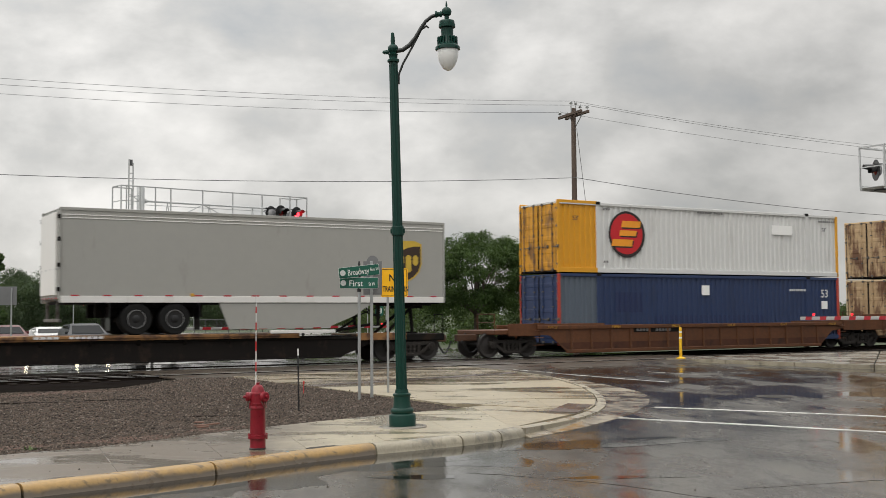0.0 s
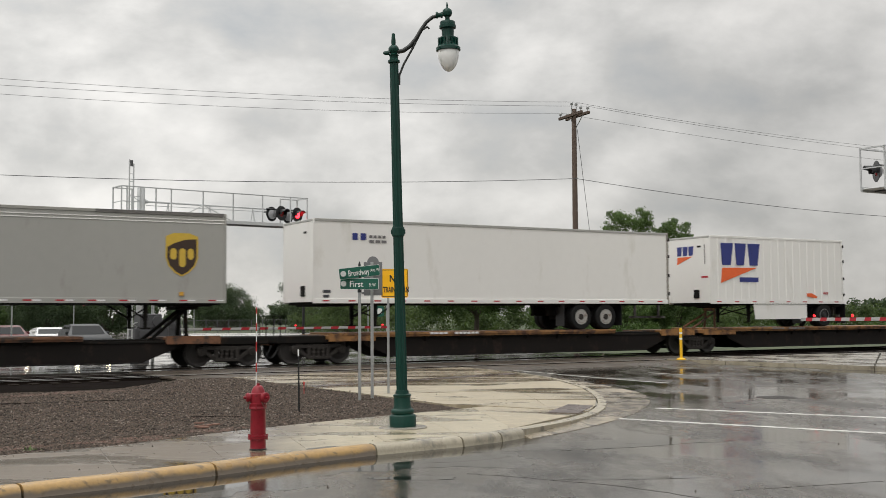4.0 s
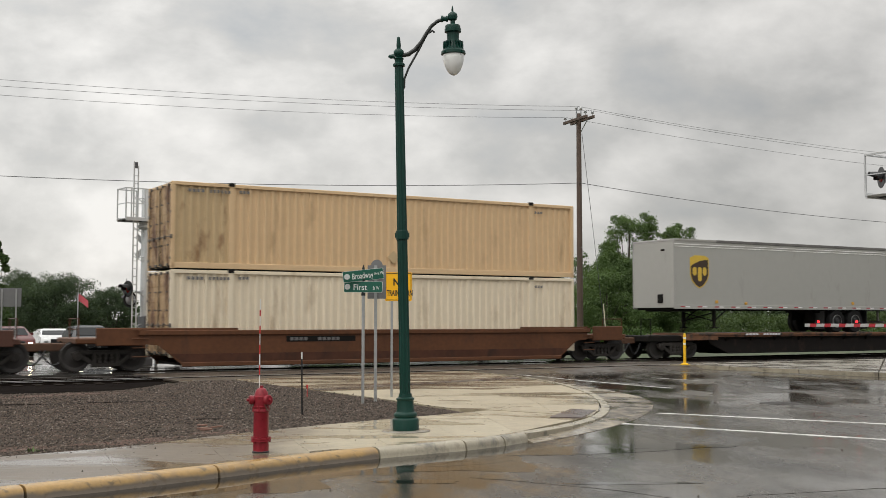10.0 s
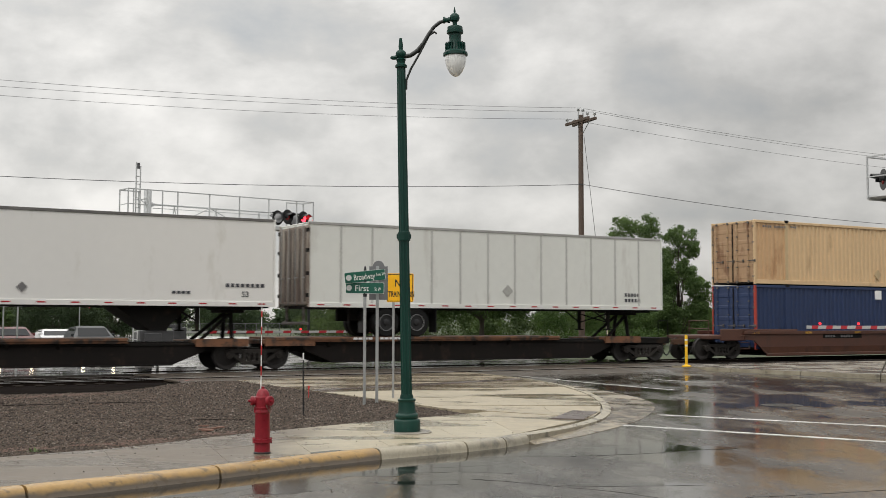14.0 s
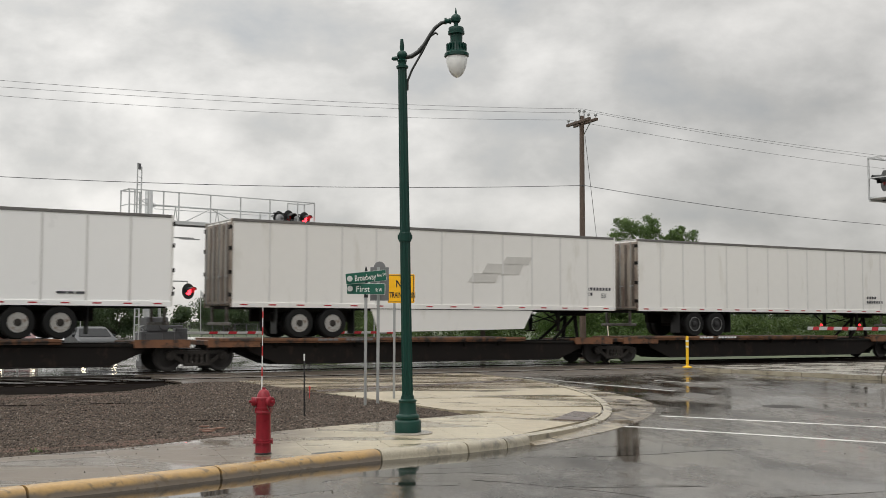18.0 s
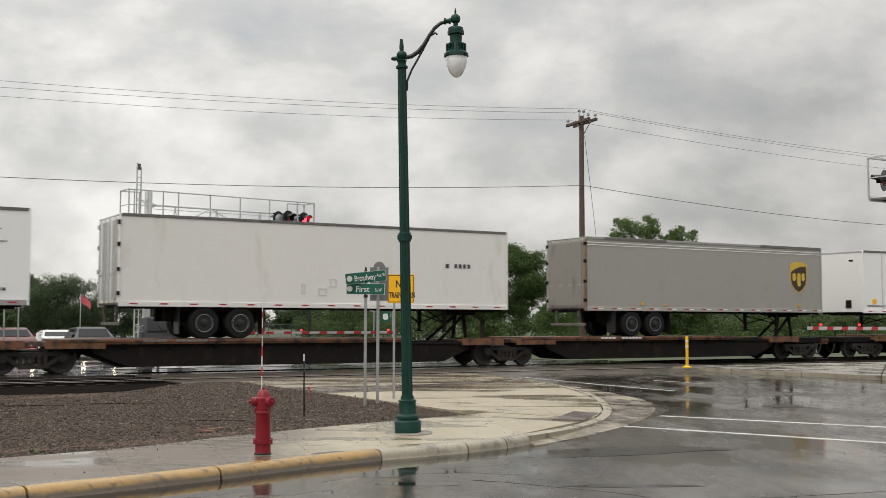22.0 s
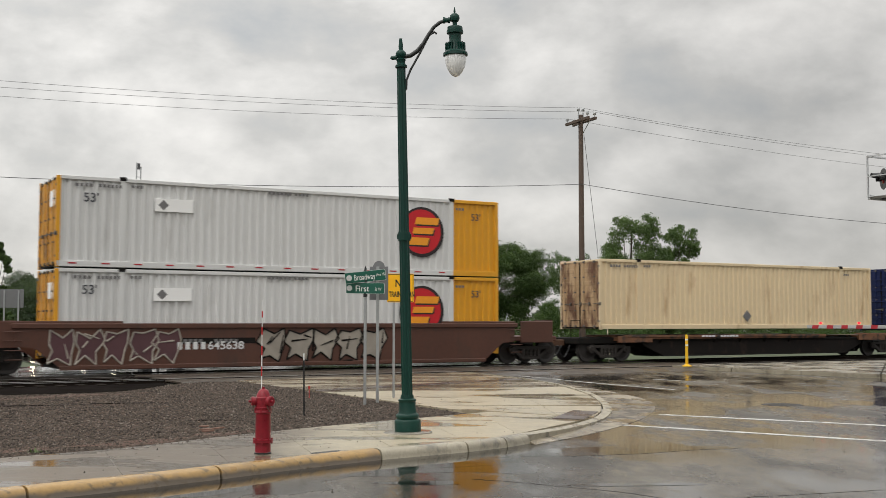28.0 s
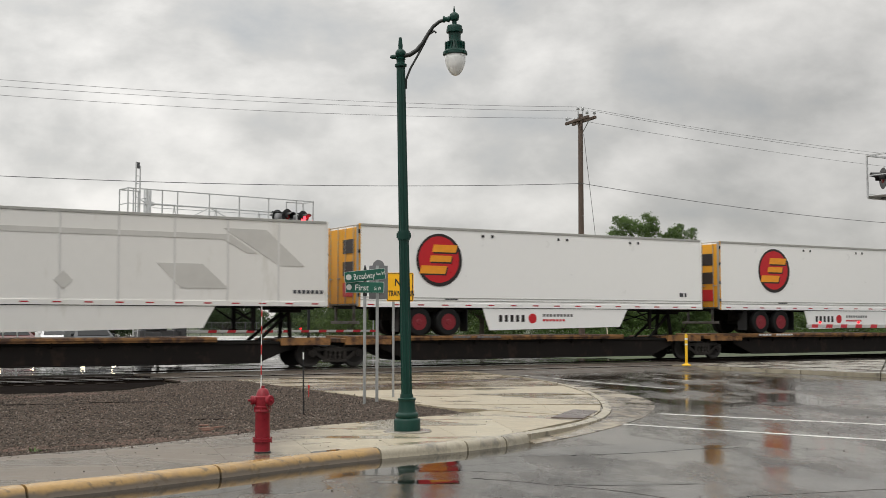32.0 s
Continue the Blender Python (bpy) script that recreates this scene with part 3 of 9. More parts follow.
RIM_RED = mat("red_wheel_rim", (0.20, 0.010, 0.018), rough=0.45, grain=9, vary=0.3)
RIM_DARK = mat("dark_wheel_rim", (0.20, 0.20, 0.20), rough=0.5, metal=0.2)
CAR_GREY = mat("dark_grey_car_paint", (0.022, 0.025, 0.028), rough=0.4, spec=0.3, bump=0, coat=0.05)
CAR_WHITE = mat("white_car_paint", (0.72, 0.72, 0.72), rough=0.25, bump=0, coat=0.6)
CAR_RED = mat("red_car_paint", (0.10, 0.022, 0.020), rough=0.35, spec=0.3, bump=0, coat=0.12)
CAR_GLASS = mat("tinted_glass", (0.012, 0.014, 0.016), rough=0.12, spec=0.06, bump=0)
FLAG = mat("flag_cloth", (0.55, 0.10, 0.12), rough=0.7)
FLAG_WHITE = mat("flag_cloth_white", (0.6, 0.6, 0.6), rough=0.7)


# ---- mesh building ----
class Shape:
    """Collects vertices and faces of one mesh."""

    def __init__(self):
        self.v, self.f = [], []

    def add(self, verts, faces, m=None):
        k = len(self.v)
        self.v += [tuple(m @ Vector(p)) for p in verts] if m else [tuple(p) for p in verts]
        self.f += [tuple(i + k for i in f) for f in faces]
        return self

    def box(self, x0, x1, y0, y1, z0, z1, b=0.0, m=None):
        if b <= 0:
            v = [(x, y, z) for x in (x0, x1) for y in (y0, y1) for z in (z0, z1)]
            return self.add(v, [(0, 1, 3, 2), (4, 6, 7, 5), (0, 4, 5, 1), (2, 3, 7, 6), (0, 2, 6, 4), (1, 5, 7, 3)], m)
        c, h = Vector(((x0 + x1) / 2, (y0 + y1) / 2, (z0 + z1) / 2)), Vector(((x1 - x0) / 2, (y1 - y0) / 2, (z1 - z0) / 2))
        v, idx = [], {}
        for sx in (-1, 1):
            for sy in (-1, 1):
                for sz in (-1, 1):
                    for a in range(3):
                        p = [sx * (h.x - b), sy * (h.y - b), sz * (h.z - b)]
                        p[a] = (sx, sy, sz)[a] * h[a]
                        idx[sx, sy, sz, a] = len(v)
                        v.append(tuple(c + Vector(p)))
        f = []
        for a in range(3):
            o = [k for k in range(3) if k != a]
            for s in (-1, 1):
                ring = []
                for p, q in ((-1, -1), (1, -1), (1, 1), (-1, 1)):
                    k = [0, 0, 0]
                    k[a], k[o[0]], k[o[1]] = s, p, q
                    ring.append(idx[(*k, a)])
                f.append(tuple(ring))
            for p in (-1, 1):
                for q in (-1, 1):
                    k0, k1 = [0, 0, 0], [0, 0, 0]
                    k0[a], k1[a] = -1, 1
                    k0[o[0]] = k1[o[0]] = p
                    k0[o[1]] = k1[o[1]] = q
                    f.append((idx[(*k0, o[0])], idx[(*k1, o[0])], idx[(*k1, o[1])], idx[(*k0, o[1])]))
        for sx in (-1, 1):
            for sy in (-1, 1):
                for sz in (-1, 1):
                    f.append(tuple(idx[sx, sy, sz, a] for a in range(3)))
        return self.add(v, f, m)

    def prism(self, pts, lo, hi, axis="z", m=None):
        """A closed outline pulled from lo to hi along an axis."""
        put = {"z": lambda p, h: (p[0], p[1], h), "y": lambda p, h: (p[0], h, p[1]), "x": lambda p, h: (h, p[0], p[1])}[axis]
        n = len(pts)
        v = [put(p, lo) for p in pts] + [put(p, hi) for p in pts]
        f = [tuple(range(n))[::-1], tuple(range(n, 2 * n))] + [(i, (i + 1) % n, n + (i + 1) % n, n + i) for i in range(n)]
        return self.add(v, f, m)

    def lathe(self, prof, n=16, m=None):
        """Radius-height pairs turned about z."""
        v, f = [], []
        for r, z in prof:
            v += [(r * math.cos(2 * math.pi * i / n), r * math.sin(2 * math.pi * i / n), z) for i in range(n)]
        for k in range(len(prof) - 1):
            f += [(k * n + i, k * n + (i + 1) % n, (k + 1) * n + (i + 1) % n, (k + 1) * n + i) for i in range(n)]
        f += [tuple(range(n))[::-1], tuple(range((len(prof) - 1) * n, len(prof) * n))]
        return self.add(v, f, m)

    def rod(self, a, b, r, r2=None, n=8):
        a, b = Vector(a), Vector(b)
        q = (b - a).to_track_quat("Z", "Y").to_matrix().to_4x4()
        return self.lathe([(r, 0), (r if r2 is None else r2, (b - a).length)], n, Matrix.Translation(a) @ q)

    def tube(self, pts, r, n=8):
        """A round bar bent along points; r may be a list."""
        pts = [Vector(p) for p in pts]
        rs = r if isinstance(r, (list, tuple)) else [r] * len(pts)
        v, f = [], []
        for i, p in enumerate(pts):
            t = (pts[min(i + 1, len(pts) - 1)] - pts[max(i - 1, 0)]).normalized()
            q = t.to_track_quat("Z", "Y")
            v += [tuple(p + q @ Vector((rs[i] * math.cos(2 * math.pi * k / n), rs[i] * math.sin(2 * math.pi * k / n), 0))) for k in range(n)]
        for i in range(len(pts) - 1):
            f += [(i * n + k, i * n + (k + 1) % n, (i + 1) * n + (k + 1) % n, (i + 1) * n + k) for k in range(n)]
        f += [tuple(range(n))[::-1], tuple(range((len(pts) - 1) * n, len(pts) * n))]
        return self.add(v, f)

    def mesh(self, name, material, smooth=False):
        me = bpy.data.meshes.new(name)
        me.from_pydata(self.v, [], self.f)
        bm = bmesh.new()
        bm.from_mesh(me)
        bmesh.ops.recalc_face_normals(bm, faces=bm.faces)
        bm.to_mesh(me)
        bm.free()
        if material:
            me.materials.append(material)
        if smooth:
            me.shade_smooth()
            me.set_sharp_from_angle(angle=radians(40))
        return me


def thing(name, label, category, m=None, group="", kind=""):
    ob = new(name)
    ob.empty_display_size = 0.2
    if m:
        ob.matrix_basis = m
    return tagged(ob, label, category, group, kind)


def part(name, shape, material, parent, label="", m=None, smooth=False):
    """One mesh under a thing or a part; shape is a Shape or a mesh already made."""
    me = shape.mesh(name, material, smooth) if isinstance(shape, Shape) else shape
    ob = new(name, me)
    ob.parent = parent
    if m:
        ob.matrix_basis = m
    return tagged(ob, label)


def solid(name, shape, material, label="", category="", group="", kind="", m=None, smooth=False):
    ob = new(name, shape.mesh(name, material, smooth) if isinstance(shape, Shape) else shape)
    if m:
        ob.matrix_basis = m
    return tagged(ob, label, category, group, kind)


MESHES = {}


def shared(key, build, material, smooth=False):
    """The same mesh for alike pieces."""
    k = (key, material.name)
    if k not in MESHES:
        MESHES[k] = build().mesh(str(key if isinstance(key, str) else key[0]), material, smooth)
    return MESHES[k]


def letters(text, size, material, spacing=1.0, squeeze=1.0, bold=0.012):
    """Flat lettering in the xz plane, facing -y, starting at the origin; a mesh."""
    k = ("letters", text, size, material.name, squeeze)
    if k in MESHES:
        return MESHES[k]
    cu = bpy.data.curves.new("letters", "FONT")
    cu.body, cu.size, cu.space_character, cu.extrude = text, size, spacing, 0.002
    cu.offset = bold * size
    ob = bpy.data.objects.new("letters", cu)
    scene.collection.objects.link(ob)
    dg = bpy.context.evaluated_depsgraph_get()
    dg.update()
    me = bpy.data.meshes.new_from_object(ob.evaluated_get(dg))
    bpy.data.objects.remove(ob)
    bpy.data.curves.remove(cu)
    me.transform(Matrix.Diagonal((squeeze, 1, 1, 1)))
    me.transform(Matrix.Rotation(radians(90), 4, "X"))
    me.materials.clear()
    me.materials.append(material)
    me.name = "lettering"
    MESHES[k] = me
    return me


def arc(cx, cy, r, a0, a1, n, ry=None):
    ry = r if ry is None else ry
    return [(cx + r * math.cos(radians(a0 + (a1 - a0) * i / n)), cy + ry * math.sin(radians(a0 + (a1 - a0) * i / n))) for i in range(n + 1)]


# ---- ground, road, pavements ----
def along(s, n, z=0.0):
    """A world point s metres along the tracks and n metres square to them."""
    return (s * DX - n * DY, s * DY + n * DX, z)


def build_ground():
    g = Shape()
    R = 2500
    g.add([(-R, -R, -0.06), (R, -R, -0.06), (R, R, -0.06), (-R, R, -0.06)], [(0, 1, 2, 3)])
    solid("ground", g, GRASS, "rough wet green grassland reaching the horizon", "ground", kind="structure")
    # the street that the camera looks over, the cross street and the apron by the tracks
    r = Shape()
    pts = [along(-63.71, -42.28), along(86.98, -73.98), along(122.93, 12.68), along(32.08, 31.28), along(31.07, 47.56), along(36.68, 137.40), along(14.70, 137.40), along(8.78, 42.80), along(-43.12, 42.80), along(-43.59, 35.30), along(9.64, 35.30), along(9.28, 29.59)]
    out = [(p[0], p[1]) for p in pts]
    r.prism(out, -0.05, 0.0)
    solid("road", r, ASPHALT, "wet dark grey asphalt road with puddles", "road", kind="structure")


build_ground()

# the corner pavement: back and front lines along the street, then round the corner
FRONT = [(-7.6, 7.61), (-4.19, 10.79), (-3.39, 11.52), (-2.46, 12.48), (-1.70, 13.35), (-0.80, 14.23), (0.29, 15.07), (0.81, 15.61), (1.19, 16.15)]
BACK = [(-9.4, 9.14), (-5.11, 13.33), (-4.07, 14.24), (-3.73, 14.73), (-3.04, 15.80), (-1.64, 17.52), (0.57, 19.83)]
CORNER = [(1.19, 16.15), (2.05, 17.85), (2.72, 19.56), (3.16, 21.50), (3.36, 23.65), (3.36, 25.80), (3.16, 28.16), (2.80, 30.31), (2.19, 32.68), (1.45, 34.72), (0.75, 36.44)]
OUTER = [(1.28, 15.97), (2.02, 17.09), (2.90, 18.76), (3.62, 20.53), (4.20, 22.68), (4.46, 24.94), (4.24, 26.98), (3.86, 29.02), (3.32, 31.28), (2.40, 33.97), (1.60, 36.12)]


def smooth_line(pts, k=3):
    """A finer line through the points (Catmull-Rom)."""
    out = []
    for i in range(len(pts) - 1):
        p0, p1, p2, p3 = pts[max(i - 1, 0)], pts[i], pts[i + 1], pts[min(i + 2, len(pts) - 1)]
        for j in range(k):
            t = j / k
            out.append(tuple(0.5 * (2 * p1[a] + (p2[a] - p0[a]) * t + (2 * p0[a] - 5 * p1[a] + 4 * p2[a] - p3[a]) * t * t + (3 * p1[a] - p0[a] - 3 * p2[a] + p3[a]) * t ** 3) for a in (0, 1)))
    return out + [pts[-1]]


def ribbon(a, b, z0, za, zb, base=-0.04):
    """A slab between two lines of equal length, its top from za to zb."""
    sh = Shape()
    n = len(a)
    v = [(p[0], p[1], za if not isinstance(za, list) else za[i]) for i, p in enumerate(a)]
    v += [(p[0], p[1], zb if not isinstance(zb, list) else zb[i]) for i, p in enumerate(b)]
    v += [(p[0], p[1], base) for p in a] + [(p[0], p[1], base) for p in b]
    f = []
    for i in range(n - 1):
        f += [(i, i + 1, n + i + 1, n + i), (2 * n + i, 3 * n + i, 3 * n + i + 1, 2 * n + i + 1),
              (i, 2 * n + i, 2 * n + i + 1, i + 1), (n + i, n + i + 1, 3 * n + i + 1, 3 * n + i)]
    f += [(0, n, 3 * n, 2 * n), (n - 1, 3 * n - 1, 4 * n - 1, 2 * n - 1)]
    sh.add(v, f)
    return sh


def lerp(a, b, k):
    return (a[0] + (b[0] - a[0]) * k, a[1] + (b[1] - a[1]) * k)


def on_line(line, k):
    """The point a share k along a line of points."""
    d = [math.dist(line[i], line[i + 1]) for i in range(len(line) - 1)]
    want = k * sum(d)
    for i, x in enumerate(d):
        if want <= x or i == len(d) - 1:
            return lerp(line[i], line[i + 1], min(1, want / x))
        want -= x


def offset(line, w):
    out = []
    for i, p in enumerate(line):
        a, b = line[max(0, i - 1)], line[min(len(line) - 1, i + 1)]
        t = Vector((b[0] - a[0], b[1] - a[1])).normalized()
        out.append((p[0] - t.y * w, p[1] + t.x * w))
    return out


def build_pavement():
    pav = thing("pavement", "wet pale concrete corner pavement with joints and puddles", "pavement", kind="structure")
    inner = offset(FRONT, 0.17)
    # slabs between the kerb and the gravel, with open joints
    cuts = [0.0, 0.14, 0.27, 0.385, 0.49, 0.60, 0.70, 0.80, 0.90, 1.0]
    g = 0.00035
    for i in range(len(cuts) - 1):
        a = [on_line(inner, cuts[i] + g + (cuts[i + 1] - cuts[i] - 2 * g) * j / 3) for j in range(4)]
        b = [on_line(BACK, cuts[i] + g + (cuts[i + 1] - cuts[i] - 2 * g) * j / 3) for j in range(4)]
        if i >= 5:
            mid = [lerp(a[j], b[j], 0.5) for j in range(4)]
            m1 = [lerp(a[j], b[j], 0.494) for j in range(4)]
            part("slab", ribbon(a, m1, 0, 0.128, 0.130), CONC_FRONT, pav)
            part("slab", ribbon(mid, b, 0, 0.130, 0.134), CONC_FRONT, pav)
        else:
            part("slab", ribbon(a, b, 0, 0.128, 0.134), CONC_FRONT, pav)
    # joint bed under the slabs
    bed_a = [on_line(inner, j / 12) for j in range(13)]
    bed_b = [on_line(BACK, j / 12) for j in range(13)]
    part("bed", ribbon(bed_a, bed_b, 0, 0.1235, 0.1285), CONC_DARK, pav)
    # the corner field of slabs, sloping down to the ramp
    edge = offset(CORNER, 0.16)
    left = [(0.57, 19.83), (-1.79, 24.30), (-3.4, 27.09), (-5.45, 30.75), (-5.75, 31.60)]
    rows = [0.0, 0.16, 0.33, 0.52, 0.74, 1.0]
    right0 = on_line(inner, 1.0)
    part("slab", ribbon([right0, lerp(right0, edge[2], 0.5), edge[2]], [(0.57, 19.86), (0.72, 20.06), (0.86, 20.26)], 0, [0.128, 0.10, 0.07], [0.134, 0.13, 0.12]), CONCRETE, pav)
    for i in range(len(rows) - 1):
        r0, r1 = rows[i] + 0.0011, rows[i + 1] - 0.0011
        a = [on_line(left, r0), on_line(left, (r0 + r1) / 2), on_line(left, r1)]
        b = [on_line(edge[2:], r0), on_line(edge[2:], (r0 + r1) / 2), on_line(edge[2:], r1)]
        if i == 0:
            a[0] = (0.86, 20.26)
        zl, zr = [0.134 - 0.05 * (r0 + (r1 - r0) * j / 2) for j in range(3)], [0.075 + 0.03 * min(1, r0 * 3)] * 3
        for c0, c1 in ((0.0, 0.33), (0.333, 0.66), (0.663, 1.0)):
            p = [lerp(a[j], b[j], c0) for j in range(3)]
            q = [lerp(a[j], b[j], c1) for j in range(3)]
            part("slab", ribbon(p, q, 0, [zl[j] + (zr[j] - zl[j]) * c0 for j in range(3)], [zl[j] + (zr[j] - zl[j]) * c1 for j in range(3)]), CONC_WET if i >= 3 else CONCRETE, pav)
    bed = Shape()
    poly = left + edge[2:][::-1]
    bed.prism(poly, -0.03, 0.05)
    part("bed", bed, CONC_DARK, pav)
    # dark warning strip let into the ramp and a band across the path
    ts = ribbon([(1.80, 19.08), (2.36, 20.85)], [(2.34, 19.14), (2.80, 20.75)], 0, [0.108, 0.104], [0.090, 0.088], 0.02)
    part("warning_strip", ts, TACTILE, pav, "dark reddish paving strip in the ramp")
    band = ribbon([(-2.93, 26.34), (-0.9, 28.43), (2.2, 31.71)], [(-3.05, 26.82), (-1.02, 28.97), (2.05, 32.25)], 0, [0.116, 0.113, 0.112], [0.116, 0.113, 0.112], 0.02)
    part("warning_strip", band, TACTILE, pav, "dark paving band across the path")

    # kerb stones: yellow along the street, bare round the corner
    kerb = thing("kerb", "concrete kerb, worn yellow along the street and bare at the corner", "kerb", kind="structure")
    cuts = [0.0, 0.2, 0.4, 0.577, 0.773, 0.886, 0.95, 1.0]
    for i in range(len(cuts) - 1):
        c0, c1 = cuts[i] + 0.0012, cuts[i + 1] - 0.0012
        line = [on_line(FRONT, c0 + (c1 - c0) * j / 4) for j in range(5)]
        sh = Shape()
        lip = offset(line, -0.035)
        crown, backl = offset(line, 0.035), offset(line, 0.168)
        gutter = offset(line, -0.05)
        rings = [(gutter, -0.02), (lip, 0.0), (offset(line, -0.030), 0.045), (offset(line, -0.018), 0.082), (offset(line, 0.002), 0.108), (offset(line, 0.032), 0.125), (offset(line, 0.075), 0.133), (offset(line, 0.13), 0.134), (backl, 0.131), (backl, -0.02)]
        v, f, n = [], [], 5
        for ln, z in rings:
            v += [(p[0], p[1], z) for p in ln]
        for k in range(len(rings)):
            k2 = (k + 1) % len(rings)
            f += [(k * n + j, k * n + j + 1, k2 * n + j + 1, k2 * n + j) for j in range(n - 1)]
        f += [tuple(k * n for k in range(len(rings))), tuple(k * n + n - 1 for k in range(len(rings)))]
        sh.add(v, f)
        yellow = cuts[i + 1] <= 0.78
        part("kerb_stone", sh, KERB_YELLOW if yellow else KERB, kerb, "worn yellow painted kerb stone" if yellow else "", smooth=True)
    # the rounded corner: a low kerb and a gutter pan down to the road
    h = [0.118, 0.075, 0.055, 0.055, 0.075, 0.10, 0.115, 0.118, 0.118, 0.11, 0.10]
    cor, ins, outl = smooth_line(CORNER), smooth_line(edge), smooth_line(OUTER)
    hh = [h[i // 3] + (h[min(i // 3 + 1, 10)] - h[i // 3]) * (i % 3) / 3 for i in range(len(cor))]
    for i in range(0, len(cor) - 1, 3):
        part("kerb_stone", ribbon(cor[i:i + 4], ins[i:i + 4], 0, hh[i:i + 4], [q + 0.013 for q in hh[i:i + 4]]), KERB, kerb)
        part("gutter_pan", ribbon(outl[i:i + 4], offset(cor[i:i + 4], -0.003), 0, 0.006, 0.032), GUTTER_TIP if 6 <= i <= 12 else GUTTER, kerb, "gutter pan caked with dark wet leaf mud" if 6 <= i <= 12 else "")

    # the pavement across the cross street
    isl = thing("pavement", "wet concrete pavement beyond the side street", "pavement", kind="structure")
    P = [(8.44, 41.49), (10.04, 39.31), (13.4, 34.62), (16.6, 30.10), (22.0, 23.11)]
    Q = offset(P, -0.18)
    for i in range(len(P) - 1):
        for j in range(2):
            a = [lerp(P[i], P[i + 1], j / 2 + 0.004), lerp(P[i], P[i + 1], j / 2 + 0.496)]
            b = [lerp(Q[i], Q[i + 1], j / 2 + 0.004), lerp(Q[i], Q[i + 1], j / 2 + 0.496)]
            part("kerb_stone", ribbon(b, a, 0, 0.135, 0.12), KERB, isl)
    S = [(9.3, 42.14), (11.6, 43.65), (18.43, 47.30), (30.0, 48.38), (42.0, 43.00)]
    for i in range(len(P) - 1):
        for j in range(3):
            k0, k1 = j / 3 + 0.004, (j + 1) / 3 - 0.004
            q0, q1 = lerp(Q[i], S[i], k0), lerp(Q[i + 1], S[i + 1], k0)
            s0, s1 = lerp(Q[i], S[i], k1), lerp(Q[i + 1], S[i + 1], k1)
            part("slab", ribbon([lerp(q0, q1, 0.004), lerp(q0, q1, 0.996)], [lerp(s0, s1, 0.004), lerp(s0, s1, 0.996)], 0, 0.134, 0.137), CONC_DARK, isl)


build_pavement()


def build_gravel():
    # the gravel lot between the street, the path and the tracks
    sh = Shape()
    edge = [(-9.4, 9.24), (-5.11, 13.39), (-4.07, 14.31), (-3.73, 14.79), (-3.04, 15.87), (-1.64, 17.59), (0.50, 19.81), (-1.85, 24.24), (-3.46, 27.04), (-5.5, 30.58), (-6.2, 30.48), (-6.54, 30.26), (-6.85, 29.35), (-7.05, 28.70), (-7.15, 27.30), (-7.35, 26.34), (-7.9, 25.69), (-8.55, 25.26), (-9.65, 24.83)]
    far = [along(-2.43, 26.32), along(-10.57, 26.32), along(-28.87, 26.63), along(-30.20, 5.28)]
    pts = edge + [(p[0], p[1]) for p in far]
    n = len(pts)
    sh.prism(pts, -0.04, 0.105)
    solid("gravel_lot", sh, GRAVEL, "wet brown-grey gravel lot behind the pavement", "gravel", kind="structure")
    rnd = random.Random(4)
    st = Shape()
    kept, tri = 0, pts

    def inside(x, y):
        c = False
        for i in range(n):
            (x0, y0), (x1, y1) = tri[i], tri[i - 1]
            if (y0 > y) != (y1 > y) and x < (x1 - x0) * (y - y0) / (y1 - y0) + x0:
                c = not c
        return c

    while kept < 36000:
        # denser where the lot comes nearer the street
        y = 11.8 + 19.9 * rnd.random() ** 1.25
        x = -0.465 * y + rnd.random() * (0.465 * y + 1.0)
        if not inside(x, y) and not (rnd.random() < 0.22 and inside(x - 0.13, y + 0.16)):
            continue
        kept += 1
        zz = 0.107 if inside(x, y) else 0.131
        r = rnd.uniform(0.006, 0.0145) * (1.0 + 0.02 * y) * (1.0 if zz < 0.12 else 0.7)
        if rnd.random() < 0.015:
            r *= 1.9
        a = rnd.uniform(0, 6.28)
        c, s = math.cos(a), math.sin(a)
        k = rnd.uniform(0.6, 1.0)
        base = [(1, 0), (0, k), (-1.1, 0.1), (0, -k)]
        v = [(x + r * (p * c - q * s), y + r * (p * s + q * c), zz + r * 0.2) for p, q in base]
        v += [(x + r * 0.2, y, zz + r * rnd.uniform(0.6, 1.0)), (x, y, zz - 0.017)]
        st.add(v, [(0, 1, 4), (1, 2, 4), (2, 3, 4), (3, 0, 4), (1, 0, 5), (2, 1, 5), (3, 2, 5), (0, 3, 5)])
    me = bpy.data.meshes.new("gravel_stones")
    me.from_pydata(st.v, [], st.f)
    me.materials.append(STONE_MIX)
    tagged(new("gravel_stones", me), "loose wet grey and brown stones on the gravel lot", "gravel", kind="stuff")


def stone_mix():
    m = mat("loose_stone", (0.15, 0.13, 0.12), spec=0.03, rough=0.9, grain=25, vary=0.3, bump=0.1)
    nt = m.node_tree
    geo, ramp = nt.nodes.new("ShaderNodeNewGeometry"), nt.nodes.new("ShaderNodeValToRGB")
    e = ramp.color_ramp.elements
    e[0].color, e[1].color = (0.028, 0.024, 0.021, 1), (0.25, 0.22, 0.19, 1)
    k = e.new(0.55)
    k.color = (0.105, 0.088, 0.074, 1)
    k = e.new(0.85)
    k.color = (0.15, 0.112, 0.09, 1)
    nt.links.new(geo.outputs["Random Per Island"], ramp.inputs[0])
    nt.links.new(ramp.outputs[0], nt.nodes["Principled BSDF"].inputs["Base Color"])
    return m


STONE_MIX = stone_mix()
build_gravel()


